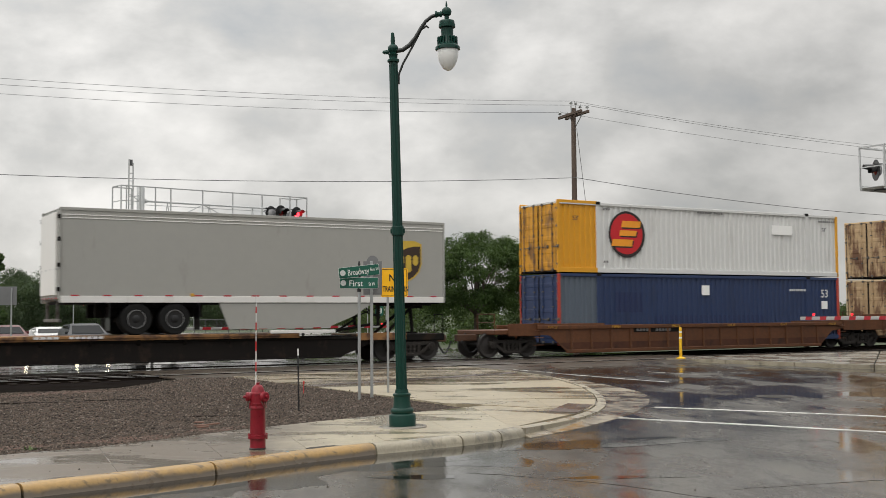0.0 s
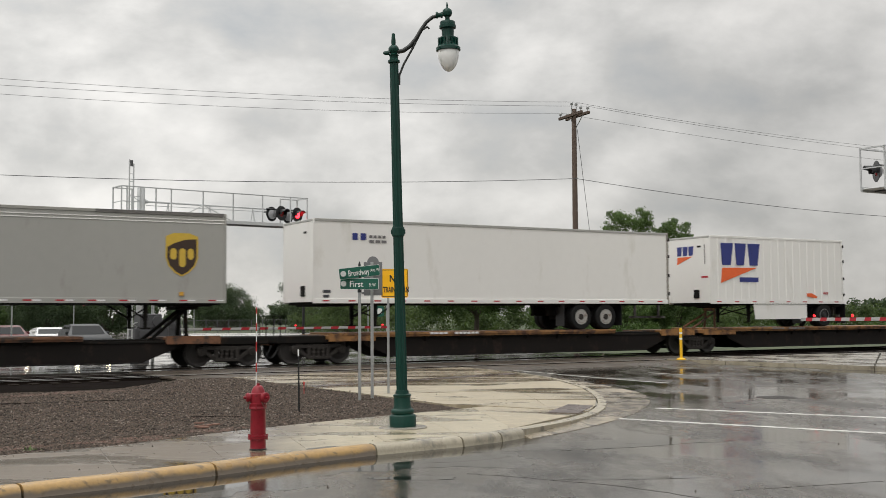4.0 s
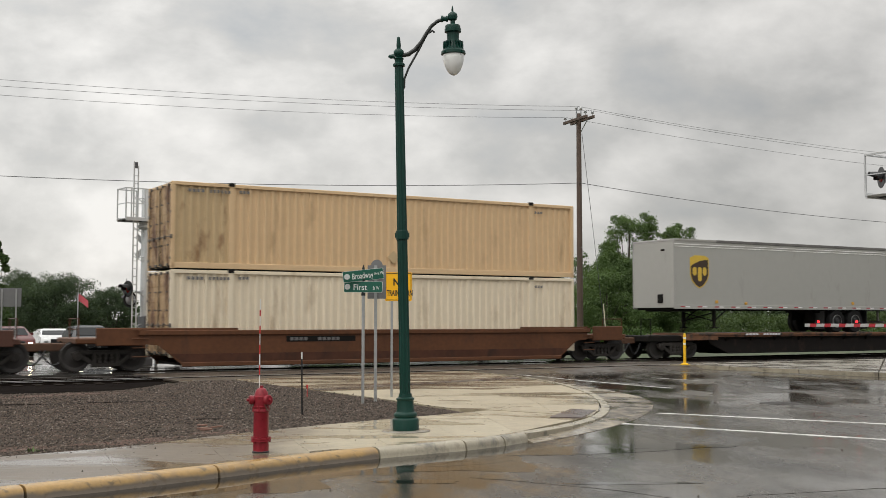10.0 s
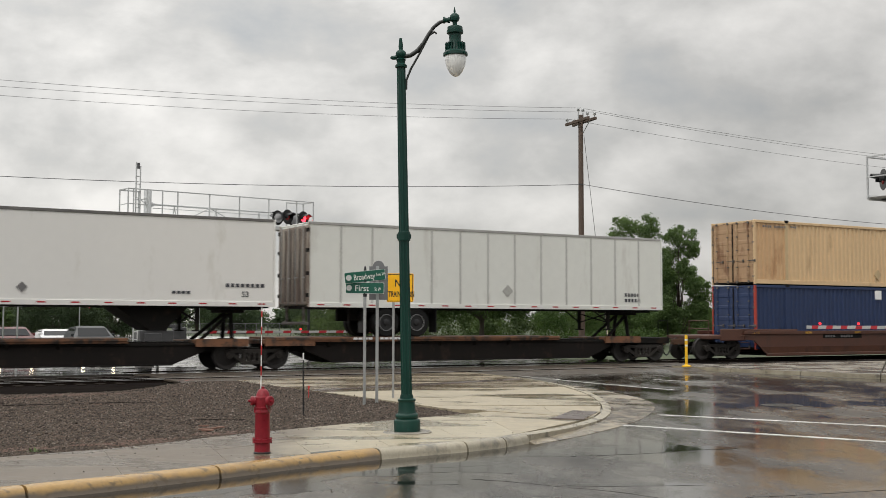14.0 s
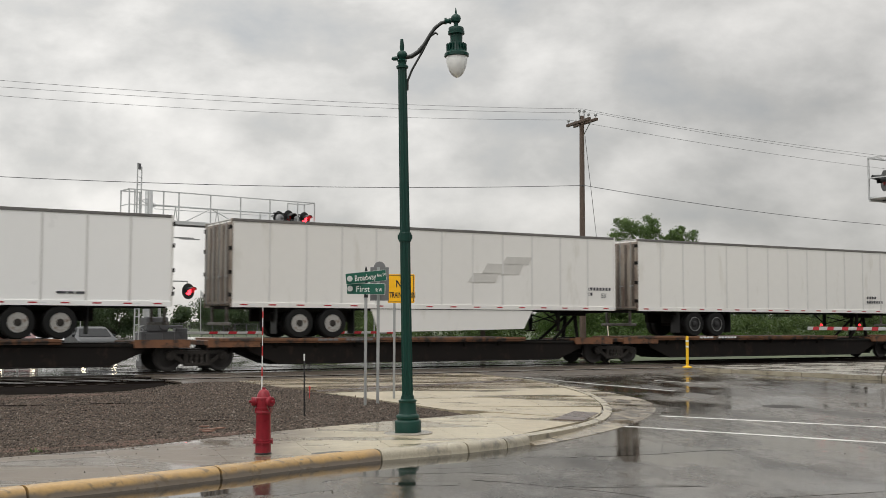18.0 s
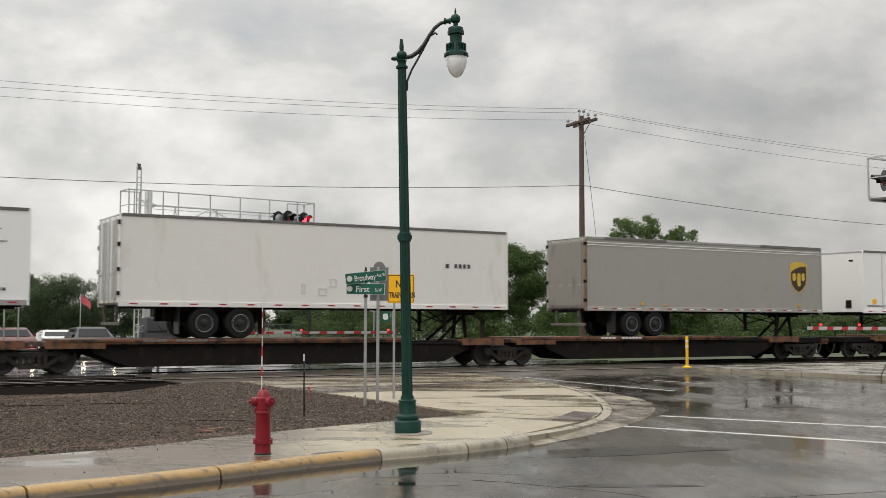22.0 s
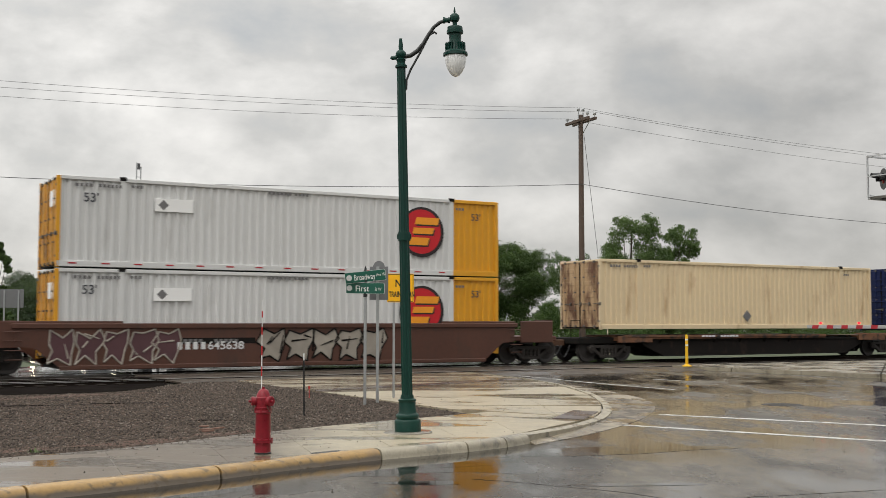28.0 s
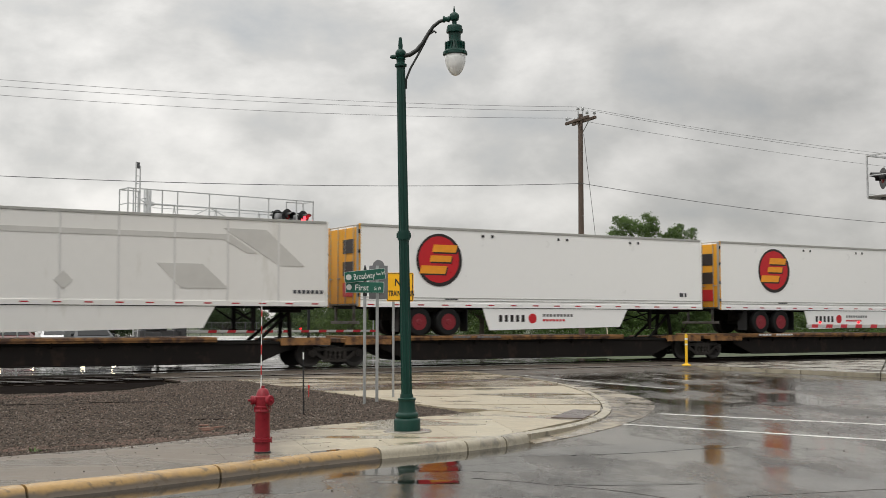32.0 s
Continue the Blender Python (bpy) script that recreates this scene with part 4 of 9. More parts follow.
def build_litter():
    rnd = random.Random(23)
    # bare reddish soil showing through the gravel
    for x, y, rx, ry in ((-4.15, 15.21, 0.75, 0.28), (-3.2, 16.45, 0.5, 0.2), (-5.3, 14.30, 0.5, 0.22), (-8.2, 24.62, 1.6, 0.35)):
        ph = [rnd.uniform(0, 6.28) for _ in range(3)]
        pts = []
        for i in range(30):
            a = 2 * math.pi * i / 30
            q = 1 + 0.2 * math.sin(3 * a + ph[0]) + 0.15 * math.sin(5 * a + ph[1]) + 0.1 * math.sin(9 * a + ph[2])
            pts.append((rx * q * math.cos(a), ry * q * math.sin(a)))
        solid("bare_soil", Shape().prism(pts, -0.02, 0.0, "z", pose(x, y, 0.1085, 0, 0, 42)), SOIL, "patch of bare reddish soil in the gravel", "soil", "soil patches", kind="structure")
    # half-buried boards and wood scraps
    for (x0, y0), (x1, y1), w, lab in (((-8.6, 21.55), (-6.95, 22.04), 0.10, "dark weathered board half buried in the gravel"), ((-6.9, 22.21), (-5.6, 22.64), 0.09, "dark weathered board half buried in the gravel"),
                                       ((-4.05, 18.54), (-3.25, 18.65), 0.05, "thin dark batten lying in the gravel")):
        ln = math.dist((x0, y0), (x1, y1))
        a = math.degrees(math.atan2(y1 - y0, x1 - x0))
        solid("board", Shape().box(0, ln * 0.55, -w / 2, w / 2, -0.03, 0.035, 0.006).box(ln * 0.55, ln, -w / 2 + 0.01, w / 2 + 0.012, -0.03, 0.028, 0.006), TIE, lab, "board", "boards in the gravel", m=pose(x0, y0, 0.088, 0, 0, a))
    for x, y, a, ln in ((-3.63, 16.86, 8, 0.26), (-3.75, 17.41, -30, 0.2), (-3.45, 17.09, 15, 0.16), (-3.55, 16.66, -12, 0.2)):
        solid("wood_scrap", Shape().prism([(0, 0), (ln * 0.6, -0.02), (ln, 0.005), (ln * 0.8, 0.035), (0.02, 0.03)], 0, 0.018, "z", pose(x, y, 0.112, 4, -3, a)), SCRAP, "splintered reddish wood scrap on the gravel", "wood scrap", "wood scraps")
    # leaf litter and grit on the pavement and the road
    st = Shape()
    for i in range(230):
        if i < 110:
            k, w = rnd.random(), rnd.random()
            p = lerp(on_line(FRONT, 0.2 + 0.8 * k), on_line(BACK, 0.3 + 0.7 * k), 0.1 + 0.9 * w ** 0.7)
            z = 0.133
        elif i < 150:
            p, z = lerp((0.9 + 1.4 * rnd.random(), 18.8 + 4.3 * rnd.random()), (-1.5, 25.3), rnd.random() * 0.8), 0.125
        else:
            p, z = (rnd.uniform(-3, 9), rnd.uniform(10.2, 25.8)), 0.002
            if p[0] < 0.51 * (p[1] - 10.2) - 1.0 and p[1] > 11.8:
                p = (p[0] + 6.5, p[1])
            if p[0] < 4.7 and p[1] > 15:
                continue
        q = rnd.uniform(0.005, 0.015) * (1 if rnd.random() < 0.9 else 1.8)
        a = rnd.uniform(0, 6.28)
        c, s_ = math.cos(a), math.sin(a)
        v = [(p[0] + q * (u * c - t * s_), p[1] + q * (u * s_ + t * c), z) for u, t in ((1, 0), (0.1, 0.6), (-1, 0.1), (0, -0.5))]
        v.append((p[0], p[1], z + q * rnd.uniform(0.4, 1.2)))
        st.add(v, [(0, 1, 4), (1, 2, 4), (2, 3, 4), (3, 0, 4), (0, 3, 2, 1)])
    me = bpy.data.meshes.new("litter")
    me.from_pydata(st.v, [], st.f)
    me.materials.append(DEBRIS)
    tagged(new("leaf_litter", me), "scattered dark leaf litter and grit on wet paving", "litter", kind="stuff")
    # a weed at the edge of the gravel
    wd = Shape()
    for i in range(14):
        a, h = rnd.uniform(0, 6.28), rnd.uniform(0.02, 0.07)
        x, y = rnd.gauss(0, 0.05), rnd.gauss(0, 0.03)
        c, s_ = math.cos(a), math.sin(a)
        wd.add([(x - s_ * 0.008, y + c * 0.008, 0), (x + s_ * 0.008, y - c * 0.008, 0), (x + c * h * 0.7, y + s_ * h * 0.7, h), (x + c * h * 0.3 - s_ * 0.015, y + s_ * h * 0.3 + c * 0.015, h * 0.6)], [(0, 1, 2, 3)])
    solid("weed", wd, BLADE, "small green weed at the gravel edge", "weed", kind="stuff", m=pose(-5.0, 13.97, 0.115))
    part_mark = ribbon([on_line(offset(FRONT, 0.005), 0.672), on_line(offset(FRONT, 0.15), 0.672)], [on_line(offset(FRONT, 0.005), 0.676), on_line(offset(FRONT, 0.15), 0.676)], 0, [0.113, 0.136], [0.113, 0.136], 0.09)
    solid("survey_mark", part_mark, BLUE_MARK, "faded blue paint mark across the kerb", "paint mark", kind="structure")


SCRAP = mat("splintered_wood", (0.20, 0.105, 0.075), rough=0.8, grain=14, vary=0.4, bump=0.3)
build_litter()


def build_tracks():
    for n0, lab in ((TRACK, "railway track under the train, wet steel rails on timber ties"), (TRACK_NEAR, "empty nearer railway track with wet steel rails")):
        tr_ = thing("railway_track", lab, "railway track", kind="structure")
        bal = Shape()
        for a, b in ((-520, (9.45 if n0 == TRACK_NEAR else -44)), (33.8, 520)):
            n_lo = n0 - (7.2 if n0 == TRACK_NEAR else 2.2)
            top = [along(a, n_lo + 0.8), along(b, n_lo + 0.8), along(b, n0 + 1.7), along(a, n0 + 1.7)]
            bot = [along(a, n_lo), along(b, n_lo), along(b, n0 + 2.4), along(a, n0 + 2.4)]
            v = [(p[0], p[1], -0.02) for p in top] + [(p[0], p[1], -0.055) for p in bot]
            bal.add(v, [(0, 1, 2, 3), (0, 1, 5, 4), (1, 2, 6, 5), (2, 3, 7, 6), (3, 0, 4, 7)])
        part("ballast_bed", bal, BALLAST, tr_, "wet ballast, near black for the shade between its stones")
        for side in (-0.75, 0.75):
            rail = Shape()
            prof = [(-0.07, -0.06), (0.07, -0.06), (0.02, -0.03), (0.015, 0.05), (0.036, 0.06), (0.036, 0.095), (0.028, 0.10), (-0.028, 0.10), (-0.036, 0.095), (-0.036, 0.06), (-0.015, 0.05), (-0.02, -0.03)]
            n = len(prof)
            v = []
            for s in (-520, 520):
                v += [along(s, n0 + side + q, z) for q, z in prof]
            rail.add(v, [tuple(range(n)), tuple(range(n, 2 * n))] + [(i, (i + 1) % n, n + (i + 1) % n, n + i) for i in range(n)])
            rl = part("rail", rail, RAIL_SIDE, tr_, "dark rusty rail with a shiny head")
            hd = Shape()
            w, low = (0.037, 0.064) if n0 == TRACK_NEAR else (0.022, 0.097)
            hd.add([along(s, n0 + side + q, z) for s in (-520, 520) for q, z in ((-w, low), (w, low), (w - 0.006, 0.1035), (-w + 0.006, 0.1035))], [(0, 1, 2, 3), (4, 5, 6, 7), (0, 1, 5, 4), (1, 2, 6, 5), (2, 3, 7, 6), (3, 0, 4, 7)])
            # glint put into the colour: paler steel on the nearest head only
            part("rail_head", hd, STEEL if n0 == TRACK_NEAR and side < 0 else STEEL_DULL, rl, "worn rail head")
        tie = shared("tie", lambda: Shape().box(-0.115, 0.115, -1.3, 1.3, -0.10, 0.012, 0.01), TIE)
        for i in range(70):
            s = 8.2 - 0.53 * i
            part("tie", tie, TIE, tr_, m=pose(*along(s, n0, 0.0), 0, 0, YAW))
    # crossing: timber and concrete panels level with the rails
    cr = thing("level_crossing", "wet dark crossing panels between the rails", "crossing", kind="structure")
    rnd = random.Random(9)
    for n0 in (TRACK_NEAR, TRACK):
        for lo, hi in ((-2.2, -1.56), (-1.53, -0.83), (-0.62, -0.02), (0.02, 0.62), (0.83, 1.53), (1.56, 2.2)):
            s = 9.5
            while s < 31.0:
                w = 2.4
                mt = PLANK_DULL if n0 == TRACK_NEAR else PLANK_WET
                sh = shared(("panel", round(hi - lo, 2)), lambda: Shape().box(0, 2.385, 0, hi - lo, -0.05, 0, 0.006), mt)
                part("panel", sh, mt, cr, m=pose(*along(s, n0 + lo, 0.097 if abs(lo) < 1.5 and abs(hi) < 1.54 else 0.075), 0, 0, YAW))
                s += w
    for mt, lo, hi in ((BROWN_FILL, 29.8, TRACK_NEAR - 2.22), (BROWN_FILL, TRACK_NEAR + 2.22, TRACK - 2.22), (PLANK_WET, TRACK + 2.22, 41.6)):
        fill = Shape()
        a, b, c, d = along(9.5, lo), along(31.5, lo), along(31.5, hi), along(9.5, hi)
        v = [(p[0], p[1], z) for z in (-0.04, 0.088) for p in (a, b, c, d)]
        if lo == 29.8:
            v[4], v[5] = (a[0], a[1], 0.004), (b[0], b[1], 0.004)
        if hi == 41.6:
            v[6], v[7] = (c[0], c[1], 0.004), (d[0], d[1], 0.004)
        fill.add(v, [(0, 3, 2, 1), (4, 5, 6, 7), (0, 1, 5, 4), (1, 2, 6, 5), (2, 3, 7, 6), (3, 0, 4, 7)])
        part("infill", fill, mt, cr, "wet asphalt between the tracks")
    wet = Shape()
    for lo, hi in ((34.9, TRACK - 0.84), (TRACK - 0.66, TRACK + 0.66), (TRACK + 0.84, 42.7)):
        a, b, c, d = along(-42.5, lo), along(9.45, lo), along(9.45, hi), along(-42.5, hi)
        wet.add([(p[0], p[1], z) for z in (-0.04, 0.094) for p in (a, b, c, d)], [(0, 3, 2, 1), (4, 5, 6, 7), (0, 1, 5, 4), (1, 2, 6, 5), (2, 3, 7, 6), (3, 0, 4, 7)])
    part("paving", wet, WET_PAVING, cr, "flooded shiny paving beside the crossing")


build_tracks()


def build_lines():
    def stripe(pts, w, lab):
        a = [(p[0], p[1]) for p in pts]
        b = offset(a, w)
        solid("road_marking", ribbon(a, b, 0, 0.0045, 0.0045, 0.001), WHITE_LINE, lab, "road marking", "road markings", kind="structure")

    stripe([(2.9, 18.94), (6.34, 16.38), (12.5, 11.80)], 0.17, "worn white crosswalk line on wet asphalt")
    stripe([(3.95, 21.05), (7.3, 18.84), (14.0, 14.40)], 0.17, "worn white crosswalk line on wet asphalt")
    stripe([(1.55, 37.62), (3.0, 34.62), (3.9, 32.46), (5.0, 30.21), (5.78, 28.82)], 0.10, "thin white edge line on wet asphalt")
    stripe([(6.25, 34.05), (7.35, 32.3)], 0.07, "last trace of a thin white lane line on wet asphalt")
    for x, y, r in ((7.02, 23.64, 0.42),):
        mh = thing("manhole_cover", "dark cast iron manhole cover set in the wet road", "manhole cover", pose(x, y, 0), "manhole covers")
        part("rim", Shape().lathe([(r, 0.0), (r, 0.004), (r - 0.04, 0.005), (r - 0.045, 0.001)], 32), IRON, mh)
        lid = Shape().lathe([(r - 0.05, 0.0), (r - 0.05, 0.004), (0.0, 0.0045)], 32)
        for k in range(-3, 4):
            for j in range(-3, 4):
                if math.hypot(k, j) < 3.3:
                    lid.box(k * r / 4.6 - 0.016, k * r / 4.6 + 0.016, j * r / 4.6 - 0.016, j * r / 4.6 + 0.016, 0.004, 0.008)
        part("lid", lid, IRON, mh)


build_lines()


def build_puddles():
    rnd = random.Random(17)

    def puddle(x, y, rx, ry, z, turn, water=None):
        pts = []
        ph = [rnd.uniform(0, 6.28) for _ in range(4)]
        for i in range(36):
            a = 2 * math.pi * i / 36
            q = 1 + 0.08 * math.sin(2 * a + ph[0]) + 0.09 * math.sin(3 * a + ph[1]) + 0.06 * math.sin(5 * a + ph[2]) + 0.05 * math.sin(9 * a + ph[3])
            pts.append((rx * q * math.cos(a), ry * q * math.sin(a)))
        c, s_ = math.cos(radians(turn)), math.sin(radians(turn))
        film = Shape()
        film.add([(x + p * c - q * s_, y + p * s_ + q * c, z) for p, q in pts], [tuple(range(36))])
        solid("puddle", film, water or WATER, "still puddle of rainwater reflecting the sky", "puddle", "puddles", kind="structure")

    puddle(-0.25, 12.20, 0.46, 0.15, 0.002, 4)
    puddle(2.0, 15.18, 1.85, 0.42, 0.0024, 20, WET_FILM)
    puddle(3.1, 15.59, 0.9, 0.25, 0.0028, 2, WET_FILM)
    puddle(2.0, 12.09, 0.75, 0.10, 0.0024, 4, WET_FILM)
    puddle(0.35, 13.71, 0.55, 0.10, 0.0024, 30, WET_FILM)
    puddle(-1.45, 13.92, 0.24, 0.075, 0.1305, 44)
    # rainwater standing along the gutter, and a wider thin film beside it
    def sheet(k0, k1, reach, z, water, lab):
        ks = [k0 + (k1 - k0) * j / 90 for j in range(91)]
        ph = [rnd.uniform(0, 6.28) for _ in range(4)]
        v = []
        for k in ks:
            w = 0.62 + 0.25 * math.sin(9 * k + ph[0]) + 0.15 * math.sin(23 * k + ph[1]) + 0.06 * math.sin(61 * k + ph[2]) + 0.03 * math.sin(140 * k + ph[3])
            w *= reach * min(1, (k - k0 + 0.01) * 9, (k1 + 0.005 - k) * 6)
            v += [(*on_line(offset(FRONT, -0.05 - max(w, 0.02)), k), z), (*on_line(offset(FRONT, -0.04), k), z + 0.0006)]
        sh = Shape()
        sh.add(v, [(2 * j, 2 * j + 2, 2 * j + 3, 2 * j + 1) for j in range(90)])
        solid("gutter_water", sh, water, lab, "puddle", kind="structure")

    sheet(0.22, 0.93, 2.6, 0.0014, WET_FILM, "thin film of rainwater spreading from the kerb")
    sheet(0.30, 0.90, 0.9, 0.0022, WATER, "shallow rainwater standing along the kerb")
    # tar-filled cracks
    for pts in ([(0.3, 12.49), (0.71, 12.29), (1.27, 11.91), (1.78, 11.57), (2.12, 11.17), (2.6, 10.64)], [(2.86, 11.20), (3.59, 11.43), (4.54, 11.73)]):
        ln = smooth_line(pts, 6)
        ln = [(p[0] + rnd.uniform(-0.03, 0.03), p[1] + rnd.uniform(-0.025, 0.025)) for p in ln]
        solid("road_crack", ribbon(ln, offset(ln, 0.006), 0, 0.002, 0.002, -0.01), TIE, "thin dark sealed crack in the wet asphalt", "crack", "road cracks", kind="structure")


build_puddles()

# ---- street furniture ----
def build_lamp(m, label, scale=1.0, dark=None):
    G = dark or GREEN_PAINT
    t = thing("street_lamp", label, "street lamp", m, "street lamps")
    k = scale
    part("footing", Shape().lathe([(0.35 * k, -0.03), (0.35 * k, 0.010), (0.335 * k, 0.018), (0.0, 0.02)], 28), CONC_DARK, t, "round concrete footing")
    prof = [(0.19, 0.02), (0.19, 0.17), (0.182, 0.185), (0.155, 0.20), (0.165, 0.215), (0.17, 0.24), (0.16, 0.265), (0.135, 0.28), (0.122, 0.32), (0.118, 0.44), (0.13, 0.455), (0.13, 0.475), (0.098, 0.49), (0.092, 0.54)]
    part("base", Shape().lathe([(r * k, z * k) for r, z in prof], 24), G, t, "stepped cast base", smooth=True)
    # fluted shaft: alternate radii round the ring
    sh = Shape()
    n, v, f = 20, [], []
    lv = [(0.54, 0.082), (2.75, 0.076), (5.30, 0.066)]
    for z, r in lv:
        for i in range(n):
            rr = r * (1.0 if i % 2 else 0.86) * k
            a = 2 * math.pi * i / n
            v.append((rr * math.cos(a), rr * math.sin(a), z * k))
    for j in range(len(lv) - 1):
        f += [(j * n + i, j * n + (i + 1) % n, (j + 1) * n + (i + 1) % n, (j + 1) * n + i) for i in range(n)]
    sh.add(v, f)
    part("shaft", sh, G, t, "fluted dark green shaft")
    part("collar", Shape().lathe([(0.088 * k, 2.76 * k), (0.091 * k, 2.77 * k), (0.091 * k, 2.88 * k), (0.088 * k, 2.89 * k)], 16).box(-0.105 * k, 0.105 * k, -0.03 * k, 0.03 * k, 2.79 * k, 2.86 * k, 0.006), G, t)
    cap = [(0.07, 5.30), (0.088, 5.31), (0.088, 5.34), (0.062, 5.36), (0.062, 5.40), (0.075, 5.42), (0.05, 5.44), (0.06, 5.46), (0.078, 5.49), (0.075, 5.53), (0.05, 5.56), (0.03, 5.57), (0.034, 5.62), (0.022, 5.74), (0.0, 5.75)]
    part("finial", Shape().lathe([(r * k, z * k) for r, z in cap], 16), G, t, smooth=True)
    part("arm_stub", Shape().tube([(-0.06 * k, 0, 5.46 * k), (-0.13 * k, 0, 5.455 * k), (-0.15 * k, 0, 5.465 * k)], [0.035 * k, 0.03 * k, 0.02 * k], 8), G, t)
    hx = 0.80
    pts = [(0.05, 5.47), (0.14, 5.485), (0.24, 5.55), (0.33, 5.66), (0.41, 5.79), (0.49, 5.90), (0.58, 5.97), (0.68, 6.00), (0.78, 6.01)]
    part("arm", Shape().tube([(x * k, 0, z * k) for x, z in pts], [0.033 * k] * 3 + [0.027 * k] * 6, 10), ARM_BRONZE if dark is None else G, t, "curved dark bronze lamp arm", smooth=True)
    part("arm_brace", Shape().tube([(0.07 * k, 0, 4.98 * k), (0.075 * k, 0, 5.12 * k), (0.14 * k, 0, 5.28 * k), (0.28 * k, 0, 5.52 * k), (0.42 * k, 0, 5.78 * k), (0.50 * k, 0, 5.83 * k), (0.53 * k, 0, 5.80 * k)], 0.016 * k, 8), ARM_BRONZE if dark is None else G, t, smooth=True)
    part("arm_clamp", Shape().lathe([(0.05 * k, 0.0), (0.05 * k, 0.03 * k), (0.036 * k, 0.035 * k), (0.036 * k, 0.07 * k), (0.046 * k, 0.075 * k), (0.046 * k, 0.10 * k)], 12, pose(0.63 * k, 0, 6.0 * k, 0, 90)), G, t, smooth=True)
    hd = Matrix.Translation((hx * k, 0, 0))
    hub = [(0.0, 6.20), (0.006, 6.19), (0.016, 6.13), (0.012, 6.11), (0.03, 6.10), (0.066, 6.07), (0.074, 6.03), (0.06, 5.985), (0.034, 5.97), (0.034, 5.925), (0.05, 5.91), (0.105, 5.90), (0.112, 5.89), (0.112, 5.85), (0.122, 5.845),
           (0.122, 5.80), (0.092, 5.785), (0.088, 5.70), (0.10, 5.62), (0.122, 5.575), (0.15, 5.535), (0.178, 5.51), (0.182, 5.47), (0.168, 5.462), (0.0, 5.46)]
    part("lamp_head", Shape().lathe([(r * k, z * k) for r, z in hub], 22, hd), G, t, "bell-shaped lamp housing", smooth=True)
    fin = Shape()
    for i in range(16):
        a = 2 * math.pi * i / 16
        fin.box(0.092 * k, 0.150 * k, -0.007 * k, 0.007 * k, 5.535 * k, 5.655 * k, 0, hd @ Matrix.Rotation(a, 4, "Z"))
    part("cooling_fins", fin, G, t)
    gl = [(0.0, 5.462), (0.156, 5.462), (0.158, 5.42), (0.150, 5.36), (0.130, 5.29), (0.098, 5.225), (0.058, 5.178), (0.02, 5.158), (0.0, 5.155)]
    part("globe", Shape().lathe([(r * k, z * k) for r, z in gl], 26, hd), GLOBE, t, "ribbed acorn globe", smooth=True)
    for i in range(4):
        part("globe_clip", Shape().box(0.172 * k, 0.198 * k, -0.012 * k, 0.012 * k, 5.462 * k, 5.50 * k, 0.003), G, t, m=hd @ Matrix.Rotation(math.pi * (0.25 + i / 2), 4, "Z"))
    return t


build_lamp(pose(-0.525, 16.37, 0.128, 0, -1.2), "dark green fluted lamp post with a frosted globe on the pavement")


